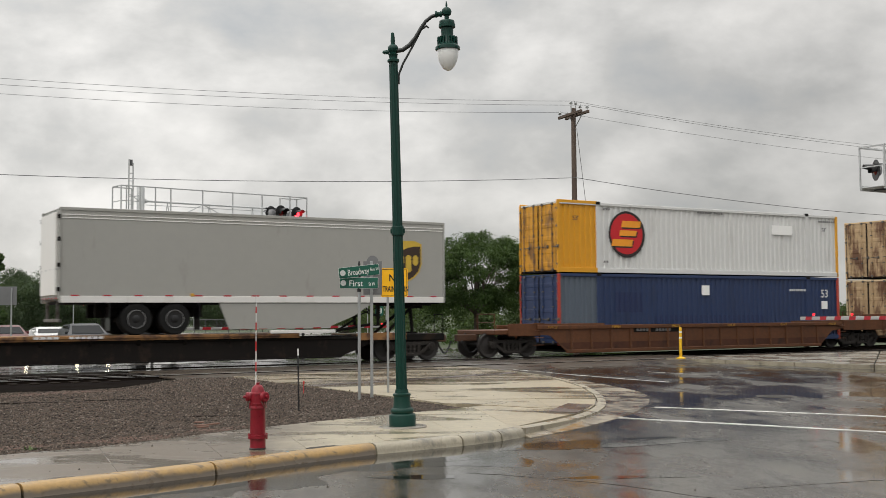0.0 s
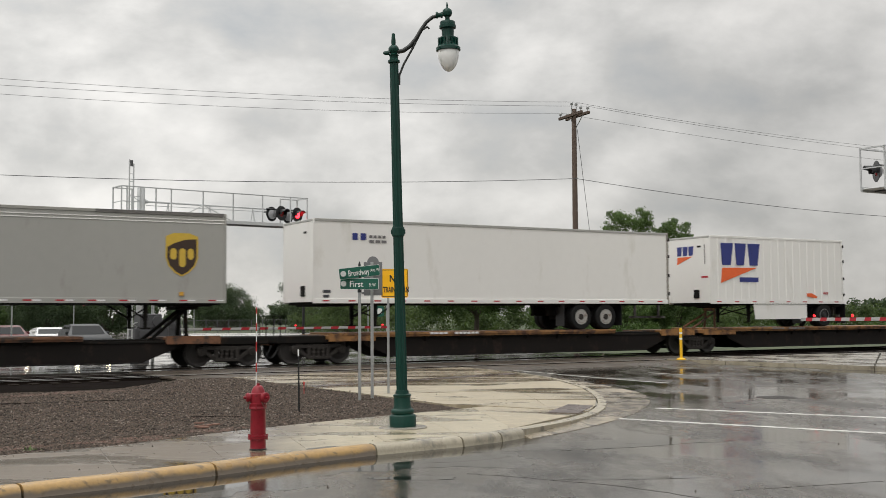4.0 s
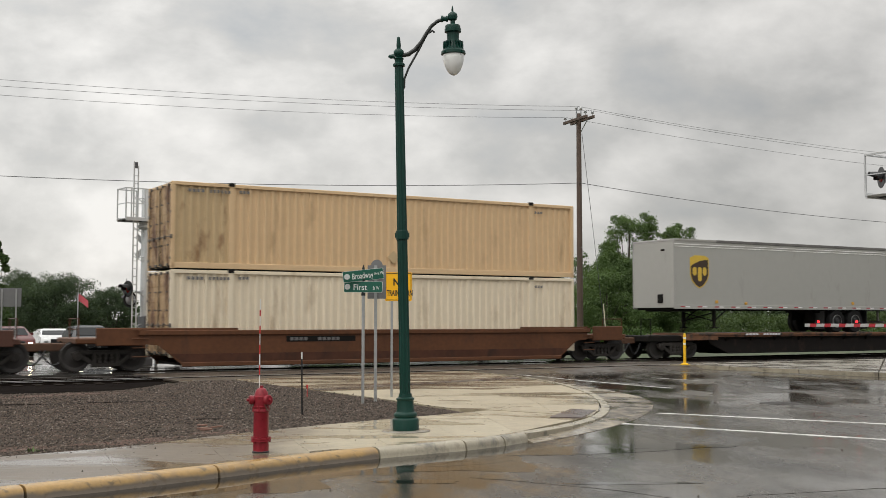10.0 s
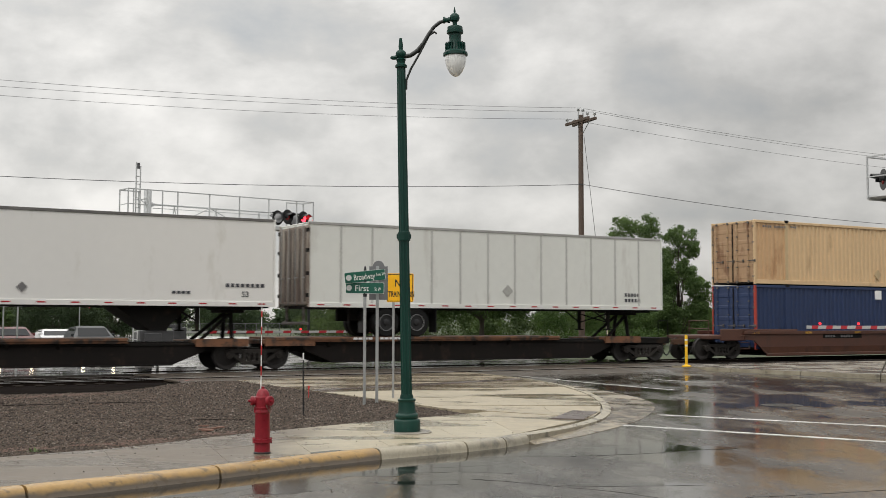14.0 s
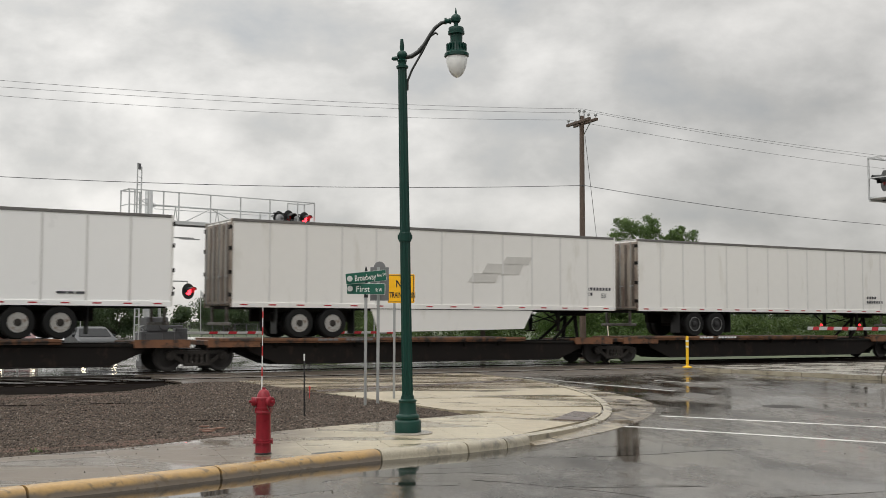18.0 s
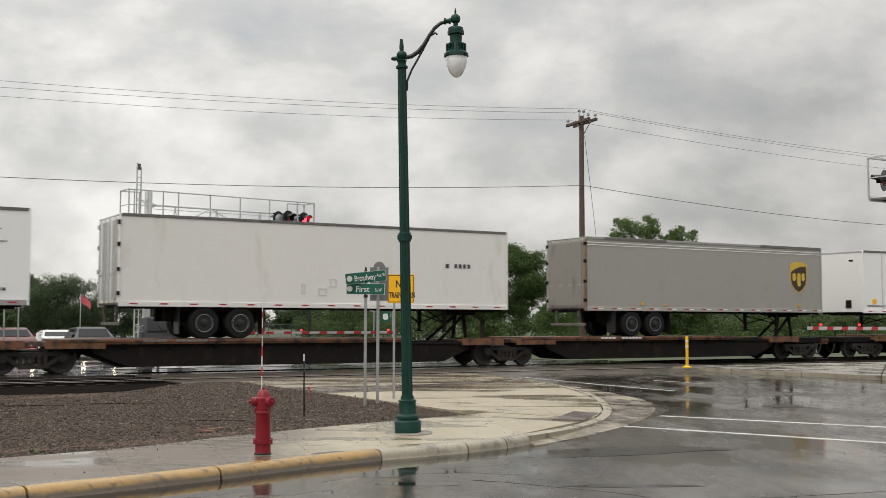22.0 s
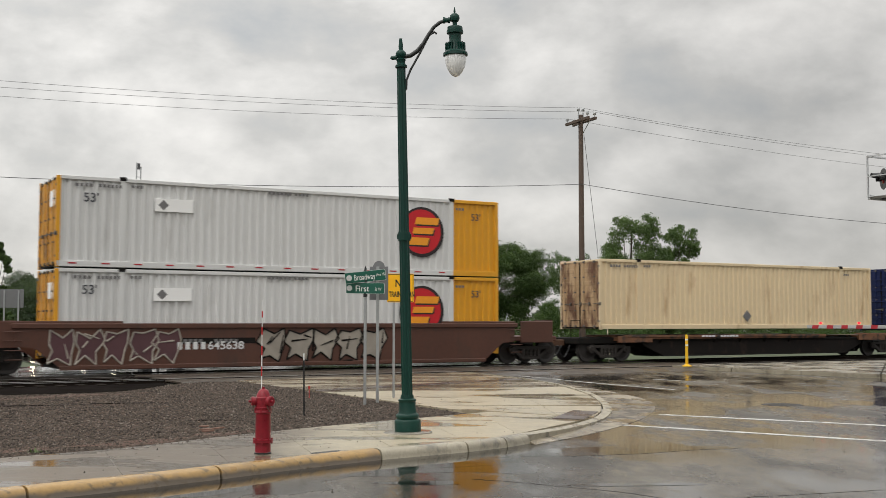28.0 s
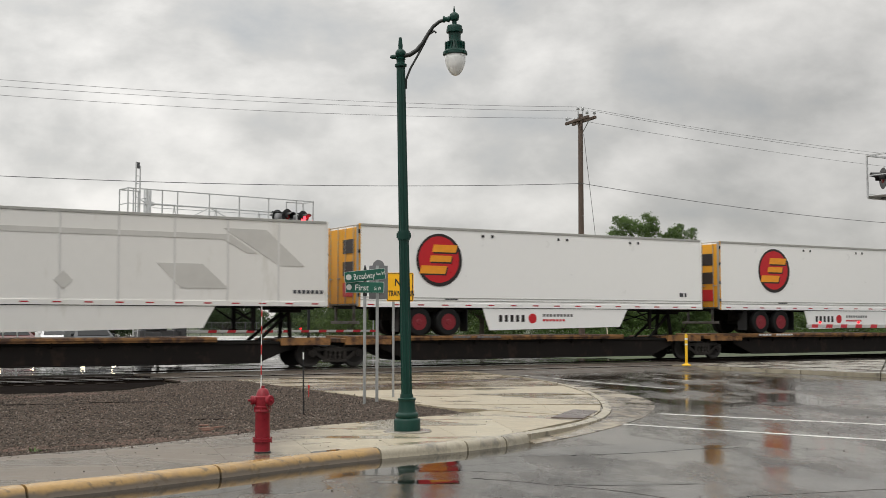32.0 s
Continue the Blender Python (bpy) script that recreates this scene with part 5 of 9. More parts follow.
def build_hydrant():
    t = thing("fire_hydrant", "wet red cast-iron fire hydrant with a tall marker rod", "hydrant", pose(-2.19, 13.76, 0.126, 0, 0, 25) @ Matrix.Scale(0.955, 4))
    R = RED_PAINT
    part("boot", Shape().lathe([(0.100, -0.005), (0.108, 0.0), (0.108, 0.02), (0.099, 0.026)], 24), BLACK, t, "dark boot ring")
    part("foot", Shape().lathe([(0.104, 0.0), (0.104, 0.02), (0.098, 0.028), (0.098, 0.145)], 24), R, t)
    fl = Shape().lathe([(0.098, 0.143), (0.124, 0.146), (0.124, 0.162), (0.119, 0.165), (0.119, 0.169), (0.124, 0.172), (0.124, 0.188), (0.097, 0.19)], 24)
    part("flange", fl, R, t, smooth=True)
    for i in range(8):
        a = 2 * math.pi * (i + 0.5) / 8
        part("bolt", shared("bolt", lambda: Shape().lathe([(0.011, -0.036), (0.011, 0.036)], 6), R), R, t, m=pose(0.113 * math.cos(a), 0.113 * math.sin(a), 0.167))
    part("barrel", Shape().lathe([(0.097, 0.186), (0.094, 0.50), (0.100, 0.515), (0.108, 0.520), (0.108, 0.540), (0.104, 0.545), (0.104, 0.562), (0.108, 0.567), (0.108, 0.586), (0.100, 0.592), (0.102, 0.62), (0.104, 0.70)], 28), R, t, "red barrel", smooth=True)
    part("bonnet", Shape().lathe([(0.100, 0.695), (0.106, 0.70), (0.104, 0.712), (0.090, 0.72), (0.076, 0.765), (0.060, 0.795), (0.040, 0.812), (0.022, 0.816), (0.022, 0.842), (0.0, 0.844)], 20), R, t, "tapered red bonnet", smooth=True)
    for i in range(6):
        a = 2 * math.pi * i / 6
        part("bolt", MESHES["bolt", R.name], R, t, m=pose(0.103 * math.cos(a), 0.103 * math.sin(a), 0.553))
    noz = lambda r, ln: Shape().lathe([(r * 0.8, 0.0), (r * 0.8, ln * 0.35), (r, ln * 0.38), (r, ln * 0.55), (r * 1.08, ln * 0.58), (r * 1.08, ln * 0.9), (r * 0.9, ln), (r * 0.34, ln), (r * 0.30, ln * 1.35), (0.0, ln * 1.35)], 18)
    for a, r, ln in ((175, 0.054, 0.095), (-62, 0.06, 0.09), (60, 0.054, 0.095)):
        m = pose(0, 0, 0.665) @ Matrix.Rotation(radians(a), 4, "Z") @ pose(0.06, 0, 0, 0, 90)
        part("nozzle_cap", shared(("nozzle", r), lambda: noz(r, ln), R, True), R, t, "capped hose nozzle", m=m)
        ch = Shape().tube([(0.115 + 0.035 * math.sin(math.pi * j / 6), 0.02 - 0.012 * j, -0.035 - 0.09 * math.sin(math.pi * j / 6)) for j in range(7)], 0.0055, 5)
        part("cap_chain", ch, RUST_STAIN, t, "thin rusty cap chain", m=pose(0, 0, 0.65) @ Matrix.Rotation(radians(a), 4, "Z"))
    rod = part("marker_rod", Shape().rod((-0.02, 0.02, 0.72), (-0.02, 0.02, 1.24), 0.0075, n=8), WHITE_PLASTIC, t, "white and red marker rod")
    for z0, z1 in ((0.98, 1.10), (1.24, 1.36), (1.50, 1.60), (1.72, 1.80)):
        part("red_band", Shape().rod((-0.02, 0.02, z0), (-0.02, 0.02, z1), 0.0085, n=8), RED_PLASTIC, rod)
    part("rod_top", Shape().rod((-0.02, 0.02, 1.24), (-0.02, 0.02, 1.94), 0.0055, n=8), WHITE_PLASTIC, t)


build_hydrant()


def round_plate(w, h, r, y0, y1, top=0.0):
    p = []
    for cx, cz, a in ((w / 2 - r, h / 2 - r, 0), (-w / 2 + r, h / 2 - r, 90), (-w / 2 + r, -h / 2 + r, 180), (w / 2 - r, -h / 2 + r, 270)):
        p += arc(cx, cz, r, a, a + 90, 5)
    return Shape().prism(p, y0, y1, "y")


def build_signs():
    # street name blades
    t = thing("street_sign", "two green street name blades on a galvanised post", "sign", pose(-1.55, 22.16, 0.10))
    part("post", Shape().lathe([(0.03, -0.1), (0.03, 2.13)], 12), GALV, t, "galvanised round post")
    part("bracket", Shape().lathe([(0.04, 2.10), (0.04, 2.18), (0.02, 2.20), (0.02, 2.38), (0.045, 2.39), (0.045, 2.43), (0.02, 2.45), (0.02, 2.60), (0.03, 2.62), (0.012, 2.70), (0.0, 2.71)], 12), BLACK, t, "black clamp bracket")
    for z, tilt, w, yaw, txt, sm, x0, q in ((2.50, -6.5, 0.80, 14, "Broadway", "Ave W", -0.20, 0.64), (2.27, 0.8, 0.76, -10, "First", "St W", -0.17, 0.95)):
        b = part("name_blade", round_plate(w, 0.205, 0.02, -0.012, 0.012), SIGN_GREEN, t, "green name blade with white letters", m=pose(0.0, -0.03, z, 0, tilt, yaw))
        part("blade_rim", round_plate(w + 0.012, 0.217, 0.024, -0.006, 0.006), SIGN_WHITE, b)
        part("lettering", letters(txt, 0.165, SIGN_WHITE, squeeze=q, bold=0.002), SIGN_WHITE, b, m=pose(x0 - 0.03, -0.0145, -0.060))
        part("lettering", letters(sm, 0.095, SIGN_WHITE, squeeze=0.66, bold=0.0), SIGN_WHITE, b, m=pose(w / 2 - 0.185, -0.0145, -0.02 if sm == "Ave W" else -0.05))
        part("seal", Shape().lathe([(0.056, -0.0155), (0.056, -0.011)], 24, pose(-w / 2 + 0.072, -0.0275, 0, -90)), SEAL_GREY, b, "round pale grey town seal")
    # the back of another sign
    s = thing("traffic_sign", "bare grey aluminium back of an arched sign on a post", "sign", pose(-1.335, 22.63, 0.10))
    part("post", Shape().box(-0.03, 0.03, -0.02, 0.02, -0.1, 2.72, 0.006), GALV, s, "galvanised channel post")
    p = [(-0.185, -0.38), (0.185, -0.38), (0.185, 0.29), (0.12, 0.29)] + arc(0.0, 0.29, 0.115, 0, 180, 10)[1:-1] + [(-0.12, 0.29), (-0.185, 0.29)]
    part("sign_plate", Shape().prism(p, 0.022, 0.028, "y", pose(0.02, 0, 2.43)), SIGN_BACK, s, "bare grey sign back")
    part("bolt", Shape().lathe([(0.012, 0), (0.012, 0.01)], 8, pose(0.0, 0.02, 2.6, 90)), GALV, s)
    part("bolt", Shape().lathe([(0.012, 0), (0.012, 0.01)], 8, pose(0.0, 0.02, 2.2, 90)), GALV, s)
    # the yellow warning sign
    y = thing("warning_sign", "yellow no train horn warning sign on two posts", "sign", pose(-0.93, 23.95, 0.10))
    for x in (-0.14, 0.14):
        part("post", Shape().box(x - 0.025, x + 0.025, -0.018, 0.018, -0.1, 2.62, 0.005), GALV, y)
    pl = part("sign_plate", round_plate(0.57, 0.61, 0.035, -0.026, -0.02), SIGN_YELLOW, y, "yellow plate with black border", m=pose(0.0, 0, 2.33))
    bd = Shape()
    for a, b, c, d in ((-0.265, 0.265, 0.275, 0.288), (-0.265, 0.265, -0.288, -0.275), (-0.272, -0.259, -0.27, 0.27), (0.259, 0.272, -0.27, 0.27)):
        bd.box(a, b, -0.0285, -0.025, c, d)
    part("border", bd, BLACK, pl)
    for txt, x, z, s_, q in (("NO", -0.115, 0.03, 0.21, 0.80), ("TRAIN HORN", -0.246, -0.19, 0.165, 0.545)):
        part("lettering", letters(txt, s_, BLACK, squeeze=q, bold=0.022), BLACK, pl, m=pose(x, -0.029, z))
    # stake in the gravel
    k = thing("marker_stake", "thin dark steel stake with a white tip in the gravel", "stake", pose(-2.42, 19.62, 0.10, 1, -0.5))
    part("bar", Shape().box(-0.008, 0.008, -0.010, 0.010, -0.1, 1.0, 0.003).box(-0.014, 0.014, 0.006, 0.010, -0.1, 1.0), BLACK, k)
    part("tip", Shape().box(-0.012, 0.012, -0.012, 0.012, 0.95, 1.07, 0.003), WHITE_PLASTIC, k, "white tip")
    f = thing("marker_flag", "small red utility marker beside the path", "marker", pose(-2.85, 23.97, 0.10))
    part("bar", Shape().rod((0, 0, -0.05), (0, 0, 0.22), 0.008), RED_PLASTIC, f)
    part("cap", Shape().lathe([(0.02, 0.2), (0.02, 0.26), (0, 0.27)], 8), RED_PLASTIC, f)
    b = thing("bollard", "yellow flexible bollard on the far pavement", "bollard", pose(8.62, 40.37, 0.135))
    part("base", Shape().lathe([(0.17, 0), (0.17, 0.03), (0.10, 0.06), (0.06, 0.08)], 18), YELLOW_POST, b)
    part("tube", Shape().lathe([(0.052, 0.06), (0.052, 1.08), (0.04, 1.12), (0, 1.13)], 16), YELLOW_POST, b, "yellow tube", smooth=True)
    for z in (0.72, 0.92):
        part("band", Shape().lathe([(0.0535, z), (0.0535, z + 0.06)], 16), WHITE_MARK, b, "reflective band")


build_signs()


def signal_head(parent, x, z, face, lit, y=0.0, swing=14):
    """A black backing disc with a visored red lamp and a grey lamp housing behind; face 1 looks to the far side, -1 to the camera's side."""
    m = pose(x, y, z, 0, 0, swing if face < 0 else 180 + swing)
    d = part("signal_disc", shared("signal_disc", lambda: Shape().lathe([(0.0, 0.0), (0.305, 0.0), (0.315, 0.010), (0.305, 0.020), (0.0, 0.022)], 28, pose(0, 0, 0, -90)), BLACK, True), BLACK, parent, "black signal backing disc", m=m)
    part("housing", shared("housing", lambda: Shape().lathe([(0.215, 0.018), (0.215, 0.05), (0.19, 0.10), (0.13, 0.15), (0.06, 0.17), (0.0, 0.172)], 22, pose(0, 0, 0, -90)), HOUSING, True), HOUSING, d, "grey lamp housing")
    part("lens", shared("lens", lambda: Shape().lathe([(0.0, -0.05), (0.08, -0.04), (0.145, -0.01), (0.15, 0.0)], 20, pose(0, 0, 0, -90)), RED_LIGHT if lit else RED_LENS, True), RED_LIGHT if lit else RED_LENS, d, "lit red lens" if lit else "dark red lens")

    def visor():
        s, v, f = Shape(), [], []
        n = 14
        for rr in (0.165, 0.172):
            for i in range(n + 1):
                a = radians(-20 + 220 * i / n)
                for ln in (0.0, -0.34 if 20 < -20 + 220 * i / n < 160 else -0.16):
                    v.append((rr * math.cos(a), ln, rr * math.sin(a)))
        for q in range(2):
            o = q * 2 * (n + 1)
            f += [(o + 2 * i, o + 2 * i + 1, o + 2 * i + 3, o + 2 * i + 2) for i in range(n)]
        o = 2 * (n + 1)
        f += [(2 * i + 1, o + 2 * i + 1, o + 2 * i + 3, 2 * i + 3) for i in range(n)]
        return s.add(v, f)

    part("visor", shared("visor", visor, BLACK), BLACK, d, "black visor")
    return d


def gate_arm(label, m, length, sg, lights, pitch=0.82):
    """A striped crossing gate, lowered; it runs sg along x from its base."""
    g = thing("crossing_gate", label, "crossing gate", m, "crossing gates")
    part("mechanism", Shape().box(-0.25, 0.25, -0.2, 0.2, 0.75, 1.35, 0.03).lathe([(0.12, 0.0), (0.09, 0.78)], 14), SIGNAL_BACK, g, "grey gate mechanism box")
    part("counterweight", Shape().box(min(0, -sg * 1.0), max(0, -sg * 1.0), -0.28, -0.22, 1.05, 1.2, 0.01).box(-sg * 1.0 - 0.25, -sg * 1.0 + 0.25, -0.32, -0.2, 0.95, 1.3, 0.02), SIGNAL_BACK, g)
    arm = part("arm", Shape().box(min(0.2 * sg, sg * length), max(0.2 * sg, sg * length), -0.24, -0.20, 1.10, 1.20, 0.008), GATE_WHITE, g, "red and white striped arm")
    n = int((length - 0.3) / pitch)
    k = pitch / 0.82
    for i in range(n):
        x = sg * (length - 0.25 - i * pitch)
        part("stripe", shared(("stripe", pitch), lambda: Shape().prism([(-0.2 * k, 1.098), (0.16 * k, 1.098), (0.2 * k, 1.202), (-0.16 * k, 1.202)], -0.244, -0.196, "y"), RED_MARK), RED_MARK, arm, m=pose(x, 0, 0))
    for x in lights:
        part("gate_lamp", Shape().lathe([(0.0, -0.05), (0.032, -0.04), (0.036, 0.04), (0, 0.05)], 12, pose(x * sg, -0.22, 1.26, 90)), RED_SMALL, g, "lit red gate lamp")
    return g


def cantilever(m, label, length, heads, mast=True, back=1.3, flip=1):
    """A railed walkway on a mast, reaching over the road, with signal lamps."""
    t = thing("signal_cantilever", label, "crossing signal", m, "crossing signals")
    fl, top, w = 5.74, 6.92, 0.42
    x0, x1 = -back, length
    part("walkway", Shape().box(x0, x1, -w, w, fl - 0.03, fl, 0.006).box(x0, x1, -w - 0.02, -w + 0.04, fl - 0.10, fl + 0.05, 0.01).box(x0, x1, w - 0.04, w + 0.02, fl - 0.10, fl + 0.05, 0.01), ALU, t, "grated aluminium walkway")
    plate = shared("floor_plate", lambda: Shape().box(0.02, 1.28, -w + 0.05, w - 0.05, fl - 0.075, fl - 0.035, 0.006), SIGNAL_BACK)
    for i in range(int((x1 - x0) / 1.3)):
        part("floor_plate", plate, SIGNAL_BACK, t, m=pose(x0 + 0.15 + 1.3 * i, 0, 0))
    posts = [x0, x0 + 0.22, -0.2, 0.43, 1.07] + [1.07 + (x1 - 1.07) * k for k in (0.22, 0.435, 0.653, 0.867, 1.0)]
    rp = shared("rail_post", lambda: Shape().box(-0.022, 0.022, -0.022, 0.022, fl - 0.05, top), ALU)
    for x in posts:
        part("rail_post", rp, ALU, t, m=pose(x, -w, 0))
    for x in (x0, -0.2, posts[-2], x1):
        part("rail_post", rp, ALU, t, m=pose(x, w, 0))
    part("hand_rail", Shape().box(x0, x1, -w - 0.022, -w + 0.022, top - 0.04, top + 0.004, 0.006), ALU, t)
    for a, b in ((x0, -0.2), (posts[-2], x1)):
        part("hand_rail", Shape().box(a, b, w - 0.022, w + 0.022, top - 0.04, top + 0.004, 0.006), ALU, t)
    part("mid_rail", Shape().box(x0, -0.2, -w - 0.015, -w + 0.015, fl + 0.56, fl + 0.595), ALU, t)
    for x in (x0, x1):
        part("end_rail", Shape().box(x - 0.022, x + 0.022, -w, w, top - 0.04, top + 0.002), ALU, t)
        part("end_rail", Shape().box(x - 0.015, x + 0.015, -w, w, fl + 0.56, fl + 0.59), ALU, t)
    part("truss_clamp", Shape().lathe([(0.09, -0.1), (0.10, -0.08), (0.10, 0.02), (0.07, 0.04), (0.07, 0.1)], 12, pose(0.22, 0.12, fl + 0.66, 0, 90)), ALU, t)
    part("conduit", Shape().rod((0.3, 0.2, fl + 0.52), (length * 0.9, 0.2, fl + 0.55), 0.014, n=6), ALU, t)
    part("truss_tube", Shape().rod((0.0, 0.12, fl + 0.66), (length * 0.91, 0.12, fl + 0.66), 0.042, 0.036, n=10), ALU, t)
    for k in (0.10, 0.35, 0.62):
        x = length * k + 0.35
        part("truss_brace", Shape().rod((x, 0.12, fl), (x + 0.10, 0.12, fl + 0.64), 0.020, n=6), ALU, t)
        part("truss_brace", Shape().rod((x + 0.2, 0.12, fl), (x + 0.10, 0.12, fl + 0.64), 0.020, n=6), ALU, t)
    part("truss_brace", Shape().rod((1.3, -w, fl), (2.45, -w, fl + 0.60), 0.022, n=6), ALU, t)
    part("truss_brace", Shape().rod((2.47, -w, fl + 0.60), (3.78, -w, fl), 0.022, n=6), ALU, t)
    for h in heads:
        signal_head(t, *h)
    part("lamp_bracket", Shape().rod((length * 0.76, 0, fl + 0.66), (length * 0.97, 0, fl + 0.66), 0.03, n=8), BLACK, t)
    if mast:
        part("mast", Shape().lathe([(0.15, 0.0), (0.15, 6.9), (0.13, 6.93), (0, 6.95)], 18), ALU, t, "aluminium mast", smooth=True)
        part("mast_base", Shape().box(-0.28, 0.28, -0.28, 0.28, -0.05, 0.35, 0.03).prism([(-0.22, 0.35), (0.22, 0.35), (0.18, 0.80), (-0.18, 0.80)], -0.2, 0.2, "y"), SIGNAL_BACK, t)
        part("mast_flange", Shape().lathe([(0.15, 5.34), (0.30, 5.42), (0.30, 5.52), (0.24, 5.54), (0.24, 5.64), (0.15, 5.66)], 18), ALU, t)
        lad = Shape()
        for x in (-0.63, -0.46):
            lad.box(x - 0.022, x + 0.022, -0.36, -0.32, 0.3, 7.95 if x < -0.5 else 7.80)
        for k in range(25):
            lad.rod((-0.63, -0.34, 0.5 + 0.3 * k), (-0.46, -0.34, 0.5 + 0.3 * k), 0.018, n=6)
        part("ladder", lad, ALU, t, "aluminium ladder up the mast")
        br = Shape()
        for z in (1.6, 2.9, 4.2, 5.3, 6.5):
            br.rod((-0.46, -0.34, z), (-0.02, -0.05, z + 0.1), 0.02, n=6).rod((-0.63, -0.34, z + 0.1), (-0.05, -0.1, z - 0.15), 0.016, n=6)
        part("ladder_bracket", br, ALU, t)
        part("finial_plate", Shape().box(-0.60, -0.49, -0.36, -0.33, 7.70, 7.93, 0.004), SIGNAL_BACK, t)
        cb = Shape()
        for a in (45, -45):
            cb.box(-0.58, 0.58, 0.20, 0.22, -0.10, 0.10, 0, pose(0, 0, 4.72) @ pose(0, 0, 0, 0, a, 0))
        part("crossbuck", cb, ALU, t, "crossed boards seen from behind", m=pose(0, 0, 0, 0, 0, -42))
        part("control_box", Shape().box(-0.35, 1.05, -0.35, 0.25, 0.75, 1.45, 0.03).prism([(1.0, 0.45), (2.0, 0.45), (2.05, 0.70), (1.6, 0.75), (1.2, 1.35), (1.0, 1.40)], -0.3, 0.2, "y").box(-0.2, 0.5, -0.42, -0.34, 1.0, 1.35, 0.02), SIGNAL_BACK, t, "grey control box on the mast foot")
        part("gate_motor", Shape().box(-0.15, 0.75, -0.40, 0.30, 1.42, 2.0, 0.05).lathe([(0.2, -0.45), (0.22, -0.40), (0.22, 0.0)], 14, pose(0.55, 0, 1.7, -90)).box(0.7, 1.5, -0.1, 0.05, 1.55, 1.68, 0.02), SIGNAL_BACK, t, "grey gate motor housing")
        arm = Shape().rod((-0.75, -0.05, 2.9), (0.9, -0.05, 2.9), 0.035, n=8)
        part("lamp_bracket", arm, ALU, t)
        part("second_pole", Shape().lathe([(0.06, 0.0), (0.06, 5.9)], 12, pose(0.68, 0.35, 0)), ALU, t)
        part("conduit_arm", Shape().box(0.68, 2.1, 0.33, 0.37, 5.15, 5.21, 0.01).box(1.5, 2.35, 0.3, 0.4, 5.12, 5.16), ALU, t)
    return t


def build_crossing_signals():
    # beyond the tracks: mast, reaching over the far lanes
    m = pose(-11.62, 44.07, -0.10, 0, 0, 38)
    heads = [(5.86, 6.20, 1, False, 0.10), (6.18, 6.23, -1, False, -0.20), (6.76, 6.16, 1, False, 0.30), (6.95, 6.20, -1, True, -0.20),
             (-0.78, 3.02, -1, False, -0.25, -75), (-0.62, 2.62, 1, False, -0.1), (0.30, 2.62, 1, False, 0.2), (0.70, 3.02, -1, False, -0.25), (1.62, 3.02, -1, True, -0.25)]
    t = cantilever(m, "aluminium signal cantilever with railed walkway and red lamps beyond the tracks", 7.30, heads, back=0.97)
    part("lamp_bracket", Shape().rod((0.62, -0.14, 3.42), (1.62, -0.14, 3.42), 0.03, n=8).rod((0.68, 0.35, 3.42), (0.68, -0.14, 3.42), 0.03, n=8), ALU, t)
    for x, z in ((1.62, 3.02), (0.70, 3.02), (-0.78, 3.02)):
        part("lamp_bracket", Shape().rod((x, -0.14, z), (x, -0.14, z + 0.40), 0.025, n=8), ALU, t)
    gate_arm("red and white striped gate lowered beyond the tracks", pose(-10.6, 45.37, 0.12, 0, 0, 31.8), 9.75, 1, (5.2, 9.4))
    # on this side: the end of the near cantilever comes into view, and its gate
    m = pose(20.92, 37.28, -0.38, 0, 0, 180 + YAW)
    heads = [(9.35, 6.25, -1, False, -0.20, 58), (9.05, 6.25, 1, False, 0.05, 58), (8.2, 6.25, -1, False, -0.20, 58), (7.9, 6.25, 1, False, 0.05, 58)]
    cantilever(m, "aluminium signal cantilever with lamps on this side of the tracks", 9.75, heads)
    gate_arm("red and white striped gate lowered before the train", pose(20.3, 29.02, 0.42, 0, 0, -30.3), 10.7, -1, (10.3, 9.2, 4.5), 0.42)


build_crossing_signals()


def wire(pts, r=0.008):
    return Shape().tube(pts, r, 5)


